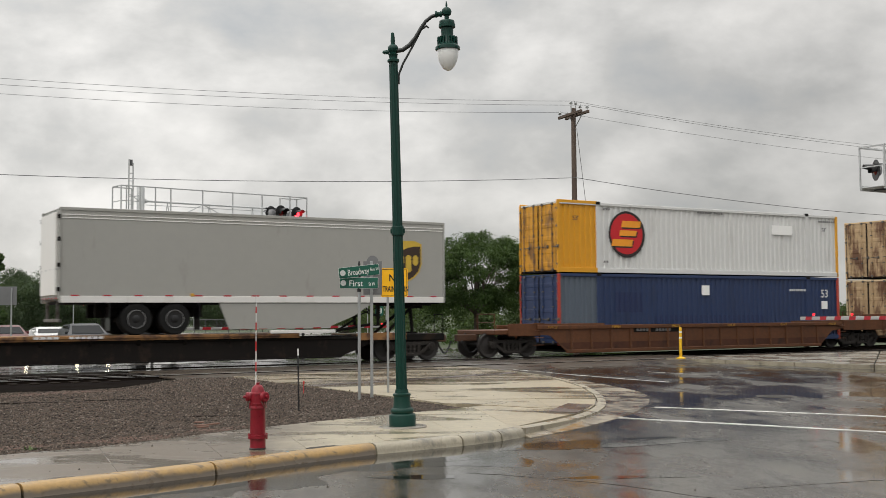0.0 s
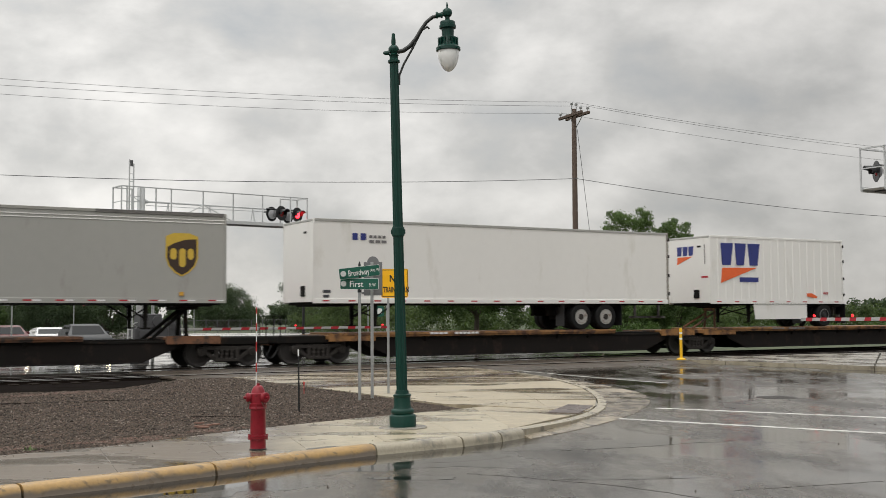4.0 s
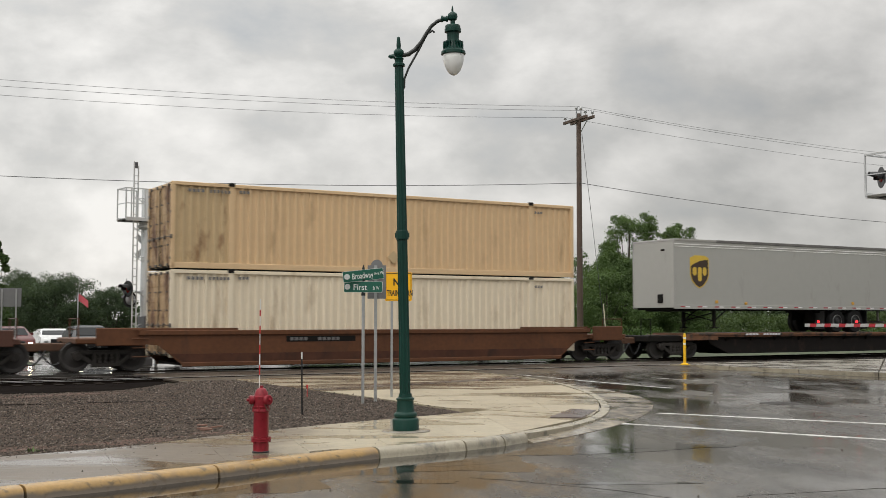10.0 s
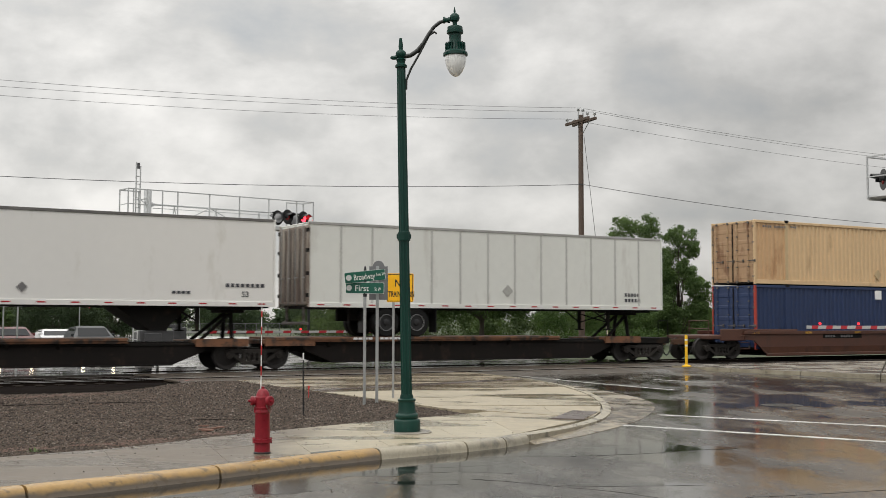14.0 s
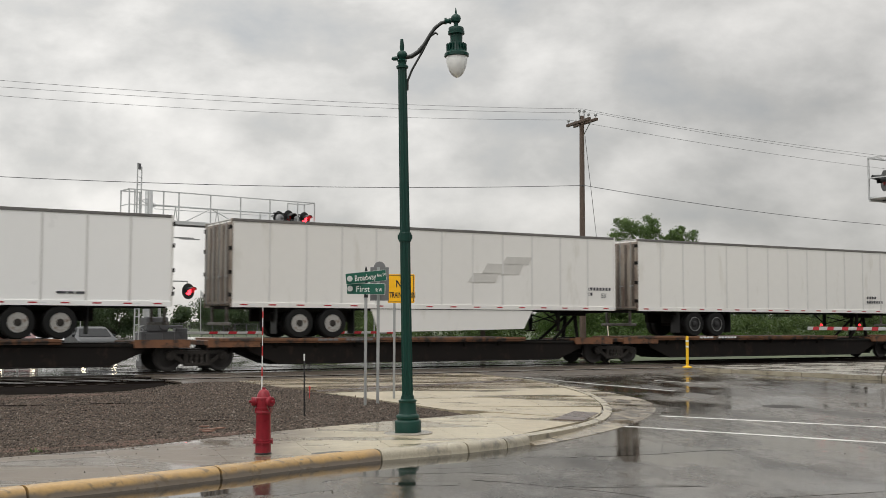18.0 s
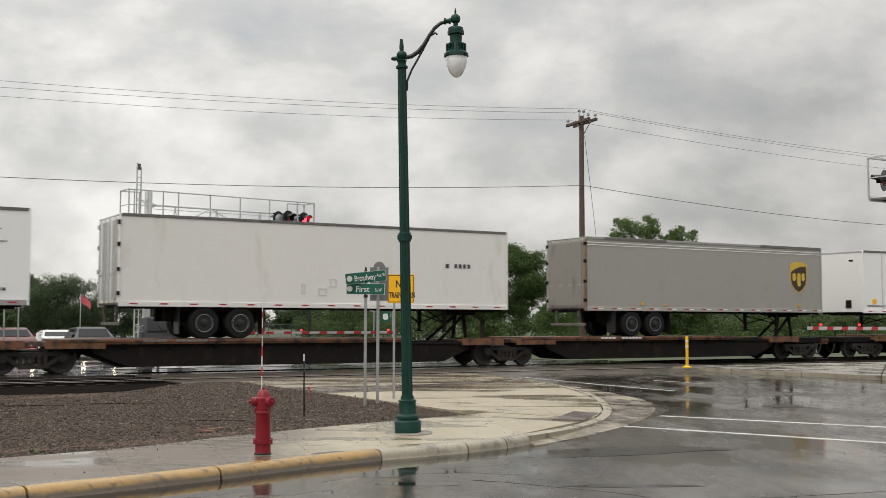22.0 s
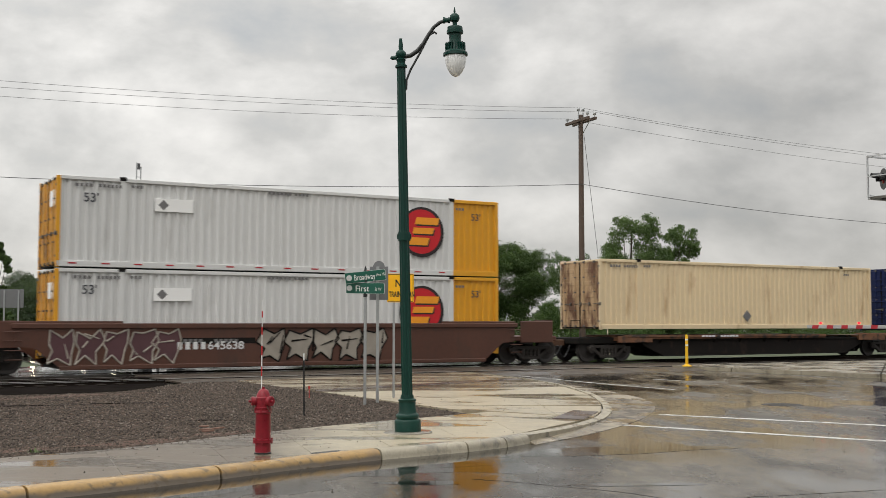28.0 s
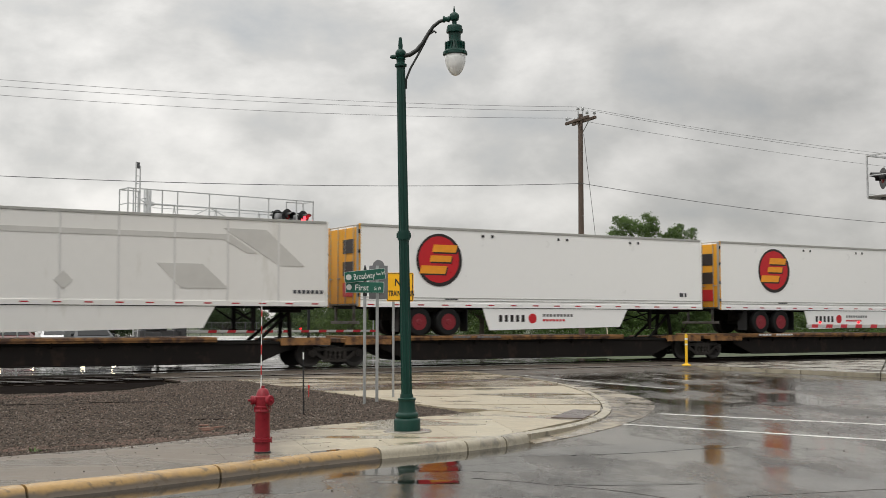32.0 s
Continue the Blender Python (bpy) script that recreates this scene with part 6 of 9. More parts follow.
def build_poles():
    def pole(m, label):
        t = thing("utility_pole", label, "utility pole", m, "utility poles")
        part("shaft", Shape().lathe([(0.17, -0.5), (0.15, 3.0), (0.115, 11.96), (0.10, 12.02), (0, 12.04)], 14), TIMBER, t, "brown timber shaft", smooth=True)
        ins = shared("insulator", lambda: Shape().lathe([(0.015, 0), (0.015, 0.09), (0.075, 0.10), (0.085, 0.14), (0.05, 0.16), (0.07, 0.18), (0.05, 0.25), (0, 0.26)], 12), GALV)
        for x in (-0.20, 0.20):
            arm = part("crossarm", Shape().box(x - 0.06, x + 0.06, -1.15, 1.15, 11.62, 11.76, 0.012), TIMBER, t, "timber crossarm")
            for y in (-1.02, 1.02):
                part("insulator", ins, GALV, arm, m=pose(x, y, 11.76))
        for x in (-0.13, 0.13):
            part("top_bracket", Shape().box(x - 0.02, x + 0.02, -0.03, 0.03, 11.8, 12.14, 0.004), GALV, t)
            part("insulator", ins, GALV, t, m=pose(x, 0, 12.12))
        for y in (-1, 1):
            part("arm_brace", Shape().rod((0.14, y * 0.62, 11.62), (0.12, 0, 11.10), 0.022, n=6), GALV, t)
        for k in range(9):
            part("pole_step", shared("pole_step", lambda: Shape().rod((0, 0, 0), (0.24, 0, 0.02), 0.012, n=5), GALV), GALV, t, m=pose(0, 0, 4.5 + 0.8 * k, 0, 0, 90 * (-1) ** k))
        return t

    d = 50.9
    base = (6.80, 55.9)
    turn = YAW - 8
    label = "brown timber utility pole with crossarm and insulators"
    pole(pose(*base, 0, 0, 0, turn), label + " behind the tracks")
    # the line bends a little at this pole
    ways = {-1: 23.92, 1: 29.49}
    for sg, way in ways.items():
        pole(pose(base[0] + sg * d * math.cos(radians(way)), base[1] + sg * d * math.sin(radians(way)), 0, 0, 0, turn), label)
    for off, z, left, right, r in ((0.0, 12.38, (-0.39, 0.79), (0.36, 0.87), 0.008), (-1.05, 12.0, (-0.70, 0.71), (0.15, 0.81), 0.008), (1.05, 11.98, (-0.34, 0.85), (-0.33, 0.70), 0.008), (-0.15, 8.52, (-0.36, 0.86), (0.04, 1.03), 0.014)):
        for sg, (rise, sag) in ((-1, left), (1, right)):
            c, n = math.cos(radians(ways[sg])), math.sin(radians(ways[sg]))
            pts = []
            for k in range(25):
                q = k / 24
                pts.append((base[0] + sg * d * c * q - off * DY, base[1] + sg * d * n * q + off * DX, z + rise * q - 4 * sag * q * (1 - q)))
            solid("overhead_wire", wire(pts, r), WIRE, "thin grey overhead wire between timber poles", "wire", "overhead wires")
    solid("guy_wire", wire([(6.95, 55.85, 11.0), (8.75, 60.2, 0.0)], 0.012), WIRE, "guy wire from the utility pole to the ground", "wire")
    g = thing("guy_guard", "pale yellow guard tube on a guy wire", "guard", pose(8.75, 60.2, 0, 0, -4))
    part("tube", Shape().rod((0, 0, -0.05), (0, 0, 2.6), 0.025), BOX_CREAM, g)


build_poles()

# ---- the train: x runs forward along it, -y is the side towards the camera ----
HALF = 1.30


def road_wheel(rim):
    """An outer dual tyre with its rim, axle along y, centre at the origin."""
    t = Shape()
    t.lathe([(0.0, -0.07), (0.295, -0.07), (0.31, -0.13), (0.47, -0.13), (0.505, -0.10), (0.51, 0.0), (0.505, 0.10), (0.47, 0.13), (0.30, 0.13)], 22, pose(0, 0, 0, -90))
    r = Shape()
    if rim is RIM_DARK:
        r.tube([(0.285 * math.cos(2 * math.pi * k / 24), -0.128, 0.285 * math.sin(2 * math.pi * k / 24)) for k in range(25)], 0.014, 6)
        return t, r
    r.lathe([(0.31, -0.115), (0.29, -0.12), (0.25, -0.06), (0.13, -0.03), (0.12, -0.10), (0.09, -0.13), (0.0, -0.13)], 18, pose(0, 0, 0, -90))
    for k in range(8):
        a = 2 * math.pi * k / 8
        r.box(-0.018, 0.018, -0.075, -0.03, -0.018, 0.018, 0, pose(0.19 * math.cos(a), 0, 0.19 * math.sin(a)))
    return t, r


def tandem(parent, x, zc, rim, both=True):
    tyre = shared("tyre", lambda: road_wheel(rim)[0], TYRE, True)
    rimm = shared("rim", lambda: road_wheel(rim)[1], rim, True)
    for dx in (-0.62, 0.62) if both else (0.0,):
        for y in (-1.15, -0.82):
            w = part("wheel", tyre, TYRE, parent, m=pose(x + dx, y, zc))
            if y < -1:
                part("rim", rimm, rim, w)
                if rim is RIM_WHITE:
                    part("hub", shared("hub", lambda: Shape().lathe([(0.125, -0.03), (0.125, -0.11), (0.10, -0.14), (0.0, -0.145)], 16, pose(0, 0, 0, -90)), BOGIE_STEEL, True), BOGIE_STEEL, w)
                if rim is RIM_DARK:
                    part("hub", shared("hub", lambda: Shape().lathe([(0.27, -0.085), (0.13, -0.075), (0.12, -0.13), (0.08, -0.15), (0.0, -0.15)], 18, pose(0, 0, 0, -90)), BLACK, True), BLACK, w)
        for y in (0.82, 1.15):
            part("wheel", tyre, TYRE, parent, m=pose(x + dx, y, zc, 0, 0, 180))
        part("axle", shared("axle", lambda: Shape().rod((0, -0.8, 0), (0, 0.8, 0), 0.06), DARK_STEEL), DARK_STEEL, parent, m=pose(x + dx, 0, zc))
    fr = shared("wheel_frame", lambda: Shape().box(-1.75, 1.75, -0.62, -0.40, 0.05, 0.48, 0.02).box(-1.75, 1.75, 0.40, 0.62, 0.05, 0.48, 0.02).box(-0.9, -0.75, -0.5, 0.5, -0.1, 0.44).box(0.75, 0.9, -0.5, 0.5, -0.1, 0.44).box(-1.5, 1.5, -1.0, 1.0, 0.38, 0.50).box(-0.12, 0.12, -0.62, -0.42, -0.25, 0.1, 0.02), DARK_STEEL)
    part("wheel_frame", fr, DARK_STEEL, parent, m=pose(x, 0, zc))


TBOT, TTOP, DECK = 2.18, 5.13, 1.15


def bars(parent, x, z, rows, h, material, face=-HALF, name="lettering", label=""):
    """Illegible writing as plain bars: rows of widths."""
    zz = z
    for row in rows:
        xx = x
        for w in row:
            if w > 0:
                me = shared((name, round(w, 3), round(h, 3)), lambda: Shape().box(0, w, -0.004, 0.001, 0, h), material)
                part(name, me, material, parent, label, m=pose(xx, face, zz))
            xx += abs(w) + h * 0.45
        zz -= h * 1.7


def shield_mark(parent, x, z, s):
    """A shield-shaped company mark in brown and gold, as plain shapes."""
    y = -HALF
    pts = [(-0.40, 0.42), (-0.2, 0.50), (0.2, 0.50), (0.40, 0.42)]
    low = [(0.40, -0.10), (0.33, -0.30), (0.17, -0.46), (0, -0.55), (-0.17, -0.46), (-0.33, -0.30), (-0.40, -0.10)]
    m = pose(x, 0, z)
    full = [(a * s, b * s) for a, b in pts + low]
    part("emblem", Shape().prism(full, y - 0.006, y + 0.001, "y", m), LOGO_GOLD, parent, "brown and gold shield emblem")
    crest = [(-0.36, 0.16), (-0.22, 0.24), (0.0, 0.32), (0.20, 0.355), (0.36, 0.36)]
    field = [(a * s, b * s) for a, b in crest + [(a * 0.91, b * 0.92 - 0.005) for a, b in low]]
    part("emblem_field", Shape().prism(field, y - 0.009, y - 0.004, "y", m), LOGO_BROWN, parent)
    for x0, x1, z0, z1 in ((-0.29, -0.13, -0.14, 0.13), (-0.07, 0.09, -0.32, 0.13), (0.14, 0.29, -0.14, 0.13)):
        r = 0.05
        q = [(x0 + r, z0), (x1 - r, z0), (x1, z0 + r), (x1, z1 - r), (x1 - r, z1), (x0 + r, z1), (x0, z1 - r), (x0, z0 + r)]
        part("emblem_bar", Shape().prism([(a * s, b * s) for a, b in q], y - 0.012, y - 0.008, "y", m), LOGO_GOLD, parent)


def disc_mark(parent, x, z, r, squash=1.0):
    """A round red company mark with slanted orange bars and a black rim."""
    y = -HALF
    m = pose(x, 0, z)
    ring = lambda q: [(q * math.cos(2 * math.pi * i / 36), q * math.sin(2 * math.pi * i / 36)) for i in range(36)]
    part("emblem", Shape().prism(ring(r), y - 0.006, y + 0.001, "y", m), LOGO_BLACK, parent, "round red emblem with slanted orange bars")
    part("emblem_field", Shape().prism([(a - 0.02 * r, b + 0.02 * r) for a, b in ring(r * 0.88)], y - 0.010, y - 0.004, "y", m), LOGO_RED, parent)
    sl = 0.30
    for z0, z1, x0, x1 in ((0.30, 0.58, -0.42, 0.62), (-0.07, 0.17, -0.42, 0.50), (-0.52, -0.22, -0.72, 0.40)):
        q = [(x0 + sl * z0, z0), (x1 + sl * z0, z0), (x1 + sl * z1, z1), (x0 + sl * z1, z1)]
        part("emblem_bar", Shape().prism([(a * r, b * r) for a, b in q], y - 0.016, y - 0.008, "y", m), LOGO_ORANGE, parent)
        part("emblem_edge", Shape().prism([(a * r + 0.05 * r, b * r - 0.06 * r) for a, b in q], y - 0.013, y - 0.007, "y", m), LOGO_BLACK, parent)


def freight_mark(parent, x, z, s, ink):
    """A wordmark and a swoosh as plain shapes."""
    y = -HALF
    m = pose(x, 0, z)
    for x0, w in ((0.0, 0.42), (0.55, 0.38), (1.05, 0.42)):
        q = [(x0 + 0.05, 0.0), (x0 + w - 0.05, 0.0), (x0 + w + 0.05, 0.62), (x0 + 0.0, 0.62)]
        part("wordmark_block", Shape().prism([(a * s, b * s) for a, b in q], y - 0.026, y + 0.001, "y", m), ink, parent, "plain slanted block of a wordmark")
    sw = [(0.05, -0.08), (1.40, -0.06), (0.0, -0.50)]
    part("swoosh", Shape().prism([(a * s, b * s) for a, b in sw], y - 0.021, y + 0.001, "y", m), LOGO_SWOOSH, parent, "orange swoosh")
    part("wordmark_block", Shape().box(0.72 * s, 1.45 * s, y - 0.021, y + 0.001, -0.47 * s, -0.34 * s, 0, m), ink, parent)


def trailer(u0, length, label, skin=None, end=None, seams=0, top=None, rear_left=True, rim=None, skirt=False, wheels_at=None, single=False, band=False, hi_gloss=False, name="semi_trailer", rear_look=None, ribs=0, top_z=TTOP, frame_mat=None, seam_mat=None, sill=None):
    """A van trailer on the train; u0 is its rear-end place along the train. Its doors and wheels are at the
    trailing end when rear_left, else at the leading end."""
    skin, end, top, rim = skin or TR_WHITE, end or TR_DIRTY, top or TOP_RAIL_DARK, rim or RIM_DARK
    t = thing(name, label, "trailer", group="trailers on the train")
    rides(t, u0)
    L = length
    zt, zb = top_z, TBOT
    body = Shape()
    body.box(0.03, L - 0.03, -HALF + 0.012, HALF - 0.012, zb + 0.10, zt - 0.05, 0.015)
    part("body", body, skin, t)
    part("roof", Shape().box(0.02, L - 0.02, -HALF + 0.005, HALF - 0.005, zt - 0.05, zt, 0.02), TR_GREY if skin in (TR_WHITE, TR_BRIGHT) else skin, t)
    for y in (-1, 1):
        part("top_rail", Shape().box(0.0, L, y * HALF - 0.012, y * HALF + 0.012, zt - 0.09, zt + 0.004, 0.006), top, t, "grimy top rail" if top == TOP_RAIL_DARK else "")
        part("bottom_rail", Shape().box(0.0, L, y * HALF - 0.016, y * HALF + 0.016, zb, zb + (0.21 if band == 2 else 0.17), 0.008), TR_WHITE if band == 2 else (sill or frame_mat or skin), t)
    # upright seam strips or outer ribs
    if seams:
        k = shared(("seam", round(zt - zb, 2)), lambda: Shape().box(-0.035, 0.035, -0.012, 0.004, zb + 0.17, zt - 0.12, 0.005), seam_mat or SEAM_SOFT)
        for i in range(1, seams):
            part("seam_strip", k, seam_mat or SEAM_SOFT, t, m=pose(L * i / seams, -HALF + 0.005, 0))
    if ribs:
        k = shared(("rib", round(zt - zb, 2)), lambda: Shape().prism([(-0.06, 0.004), (0.06, 0.004), (0.035, -0.022), (-0.035, -0.022)], zb + 0.17, zt - 0.12), skin)
        for i in range(1, ribs):
            part("rib", k, skin, t, m=pose(L * i / ribs, -HALF + 0.004, 0))
    for x in (0.0, L):
        for y in (-HALF, HALF):
            part("corner_post", Shape().box(x - 0.035, x + 0.035, y - 0.018, y + 0.018, zb, zt, 0.008), frame_mat or (end if x == (0.0 if rear_left else L) else skin), t)
    # doors at the rear end, plain or ribbed wall at the nose
    rx, fx, sg = (0.0, L, -1) if rear_left else (L, 0.0, 1)
    for j in (0, 1):
        y0, y1 = (-HALF + 0.03, -0.006) if j == 0 else (0.006, HALF - 0.03)
        d = part("door", Shape().box(min(rx, rx + sg * 0.05), max(rx, rx + sg * 0.05), y0, y1, zb + 0.12, zt - 0.12, 0.012), end, t, "weathered rear door")
        rm = DOOR_DARK if end is TR_END_RUST else SEAM_DARK if end in (TR_WHITE, TR_END_PINK) else None
        if rm:
            for yc in (y0 + 0.16, (y0 + y1) / 2, y1 - 0.16):
                part("door_rib", shared(("door_rib", sg), lambda: Shape().box(min(0, sg * 0.018), max(0, sg * 0.018), -0.075, 0.075, zb + 0.2, zt - 0.2, 0.006), rm), rm, d, m=pose(rx + sg * 0.05, yc, 0))
        for ly in (y0 + 0.30, y1 - 0.30):
            rod = Shape().rod((rx + sg * 0.08, ly, zb + 0.05), (rx + sg * 0.08, ly, zt - 0.08), 0.016, n=6)
            rod.box(rx + min(0, sg * 0.10), rx + max(0, sg * 0.10), ly - 0.03, ly + 0.03, zb + 1.0, zb + 1.06).box(rx + min(0, sg * 0.1), rx + max(0, sg * 0.1), ly - 0.16, ly, zb + 1.02, zb + 1.05)
            part("lock_rod", rod, GALV, d)
        for hz in (0.35, 1.1, 1.9, 2.6):
            yy = y0 if j == 0 else y1
            part("hinge", Shape().box(min(rx, rx + sg * 0.07), max(rx, rx + sg * 0.07), yy - 0.09, yy + 0.07, zb + hz, zb + hz + 0.13, 0.006), DARK_STEEL, d)
    nose = Shape().box(min(fx, fx - sg * 0.02), max(fx, fx - sg * 0.02), -HALF + 0.03, HALF - 0.03, zb + 0.05, zt - 0.1, 0.008)
    part("nose_panel", nose, skin if rear_look is None else rear_look, t)
    if not rear_left:
        part("nose_lamp", Shape().box(-0.04, 0.01, -0.75, -0.52, zt - 0.50, zt - 0.42, 0.008), DARK_STEEL, t)
        part("hose_box", Shape().box(-0.07, 0.01, -0.62, -0.30, zb + 0.25, zb + 0.62, 0.02), DARK_STEEL, t, "dark hose connector box")
        part("nose_edge", Shape().box(-0.03, 0.03, -HALF + 0.02, HALF - 0.02, zt - 0.10, zt - 0.01, 0.012), TR_GREY, t)
    # underrun bumper, mudflaps, lamps
    bm_ = Shape()
    for y in (-0.75, 0.75):
        bm_.box(rx - sg * 0.10, rx - sg * 0.02, y - 0.04, y + 0.04, zb - 0.55, zb + 0.02) if sg < 0 else bm_.box(rx - 0.10, rx - 0.02, y - 0.04, y + 0.04, zb - 0.55, zb + 0.02)
    bm_.box(min(rx - sg * 0.02, rx - sg * 0.1), max(rx - sg * 0.02, rx - sg * 0.1), -1.12, 1.12, zb - 0.60, zb - 0.50, 0.01)
    part("bumper", bm_, GRIMY_BAR, t)
    # running gear
    wx = (wheels_at if wheels_at is not None else 2.6) if rear_left else L - (wheels_at if wheels_at is not None else 2.6)
    zc = DECK + 0.51
    tandem(t, wx, zc, rim, not single)
    for dx in (-1.45, 1.45):
        part("mudflap", Shape().box(wx + dx - 0.008, wx + dx + 0.008, -1.25, -0.70, DECK + 0.15, zb, 0.003), BLACK, t)
    # floor beams seen under the box
    fb = Shape()
    k = int(L / 0.45)
    for i in range(k):
        x = 0.2 + (L - 0.4) * i / (k - 1)
        fb.box(x - 0.03, x + 0.03, -HALF + 0.03, HALF - 0.03, zb - 0.05, zb + 0.06)
    part("floor_beams", fb, DARK_STEEL, t)
    # landing legs with braces and the coupler plate
    lx = fx + sg * 2.55
    for y in (-0.95, 0.95):
        lg = Shape().box(lx - 0.07, lx + 0.07, y - 0.06, y + 0.06, zb - 0.55, zb + 0.02, 0.01).box(lx - 0.05, lx + 0.05, y - 0.045, y + 0.045, zb - 0.78, zb - 0.50)
        lg.box(lx - 0.14, lx + 0.14, y - 0.12, y + 0.12, zb - 0.82, zb - 0.78).rod((lx, y, zb - 0.5), (lx + sg * 0.75, y, zb - 0.02), 0.03, n=6)
        part("landing_leg", lg, DARK_STEEL, t)
    part("leg_brace", Shape().rod((lx, -0.9, zb - 0.15), (lx, 0.9, zb - 0.5), 0.025, n=6).rod((lx, 0.9, zb - 0.15), (lx, -0.9, zb - 0.5), 0.025, n=6), DARK_STEEL, t)
    part("coupler_plate", Shape().box(min(fx + sg * 0.3, fx + sg * 1.6), max(fx + sg * 0.3, fx + sg * 1.6), -0.9, 0.9, zb - 0.10, zb, 0.01), DARK_STEEL, t)
    # reflector dashes along the lower rail
    n = max(4, int(L / 0.95))
    dash = shared("reflector", lambda: Shape().box(-0.13, 0.13, -0.004, 0.002, -0.022, 0.022), RED_MARK)
    dash_w = shared("reflector", lambda: Shape().box(-0.13, 0.13, -0.004, 0.002, -0.022, 0.022), WHITE_MARK)
    for i in range(n):
        x = 0.45 + (L - 0.9) * i / (n - 1)
        part("reflector", dash, RED_MARK, t, m=pose(x, -HALF - 0.015, zb + (0.225 if band == 2 else 0.09)))
        if band == 1 or (not band and i % 3 == 0):
            part("reflector", dash_w, WHITE_MARK, t, m=pose(x + 0.27, -HALF - 0.015, zb + 0.09))
    if band:
        for z in (zt - 0.34, zt - 0.24):
            part("trim_strip", Shape().box(0.02, L - 0.02, -HALF - 0.004, -HALF + 0.014, z, z + 0.03, 0.004), TR_WHITE, t, "pale trim strip")
        part("lamp", Shape().box(L * 0.30, L * 0.30 + 0.14, -HALF - 0.03, -HALF, zb + 0.20, zb + 0.30, 0.01), YELLOW_MARK, t)
    if skirt:
        # a side fairing between the wheels and the landing legs
        a, b = (wx + 2.1, (lx - 1.6) if L > 15 else lx - 0.9) if rear_left else ((2.64, 5.9) if single else (lx + 0.6, wx - 1.6))
        if rear_left:
            q = [(a, zb - 0.02), (b + 0.5, zb - 0.02), (b - 0.2, zb - 0.45), (b - 1.2, zb - 0.84), (a + 0.35, zb - 0.88)] if band == 2 else [(a, zb - 0.02), (b + 0.15, zb - 0.02), (b - 0.25, zb - 0.72), (a + 0.30, zb - 0.84)]
        else:
            q = [(b, zb - 0.02), (a - 0.1, zb - 0.02), (a, zb - 0.68), (b, zb - 0.68)] if single else [(b, zb - 0.02), (a - 0.3, zb - 0.02), (a + 0.5, zb - 0.6), (a + 1.2, zb - 0.80), (b - 0.2, zb - 0.80)]
        part("skirt", Shape().prism(q, -HALF + 0.02, -HALF + 0.05, "y"), TR_WHITE if skirt is True else skirt, t, "pale aerodynamic side skirt")
    return t


def corrugated(x0, x1, z0, z1, y, pitch, depth):
    """A pressed side wall with trapezoid ribs, facing -y."""
    sh = Shape()
    n = max(1, round((x1 - x0) / pitch))
    p = (x1 - x0) / n
    xs = []
    for i in range(n):
        b = x0 + i * p
        xs += [(b, 0), (b + 0.30 * p, 0), (b + 0.42 * p, depth), (b + 0.88 * p, depth)]
    xs.append((x1, 0))
    v = [(x, y + d, z) for x, d in xs for z in (z0, z1)]
    k = len(xs)
    v += [(x, y + depth + 0.03, z) for x in (x0, x1) for z in (z0, z1)]
    f = [(2 * i, 2 * i + 2, 2 * i + 3, 2 * i + 1) for i in range(k - 1)]
    f.append((2 * k, 2 * k + 2, 2 * k + 3, 2 * k + 1))
    sh.add(v, f)
    return sh


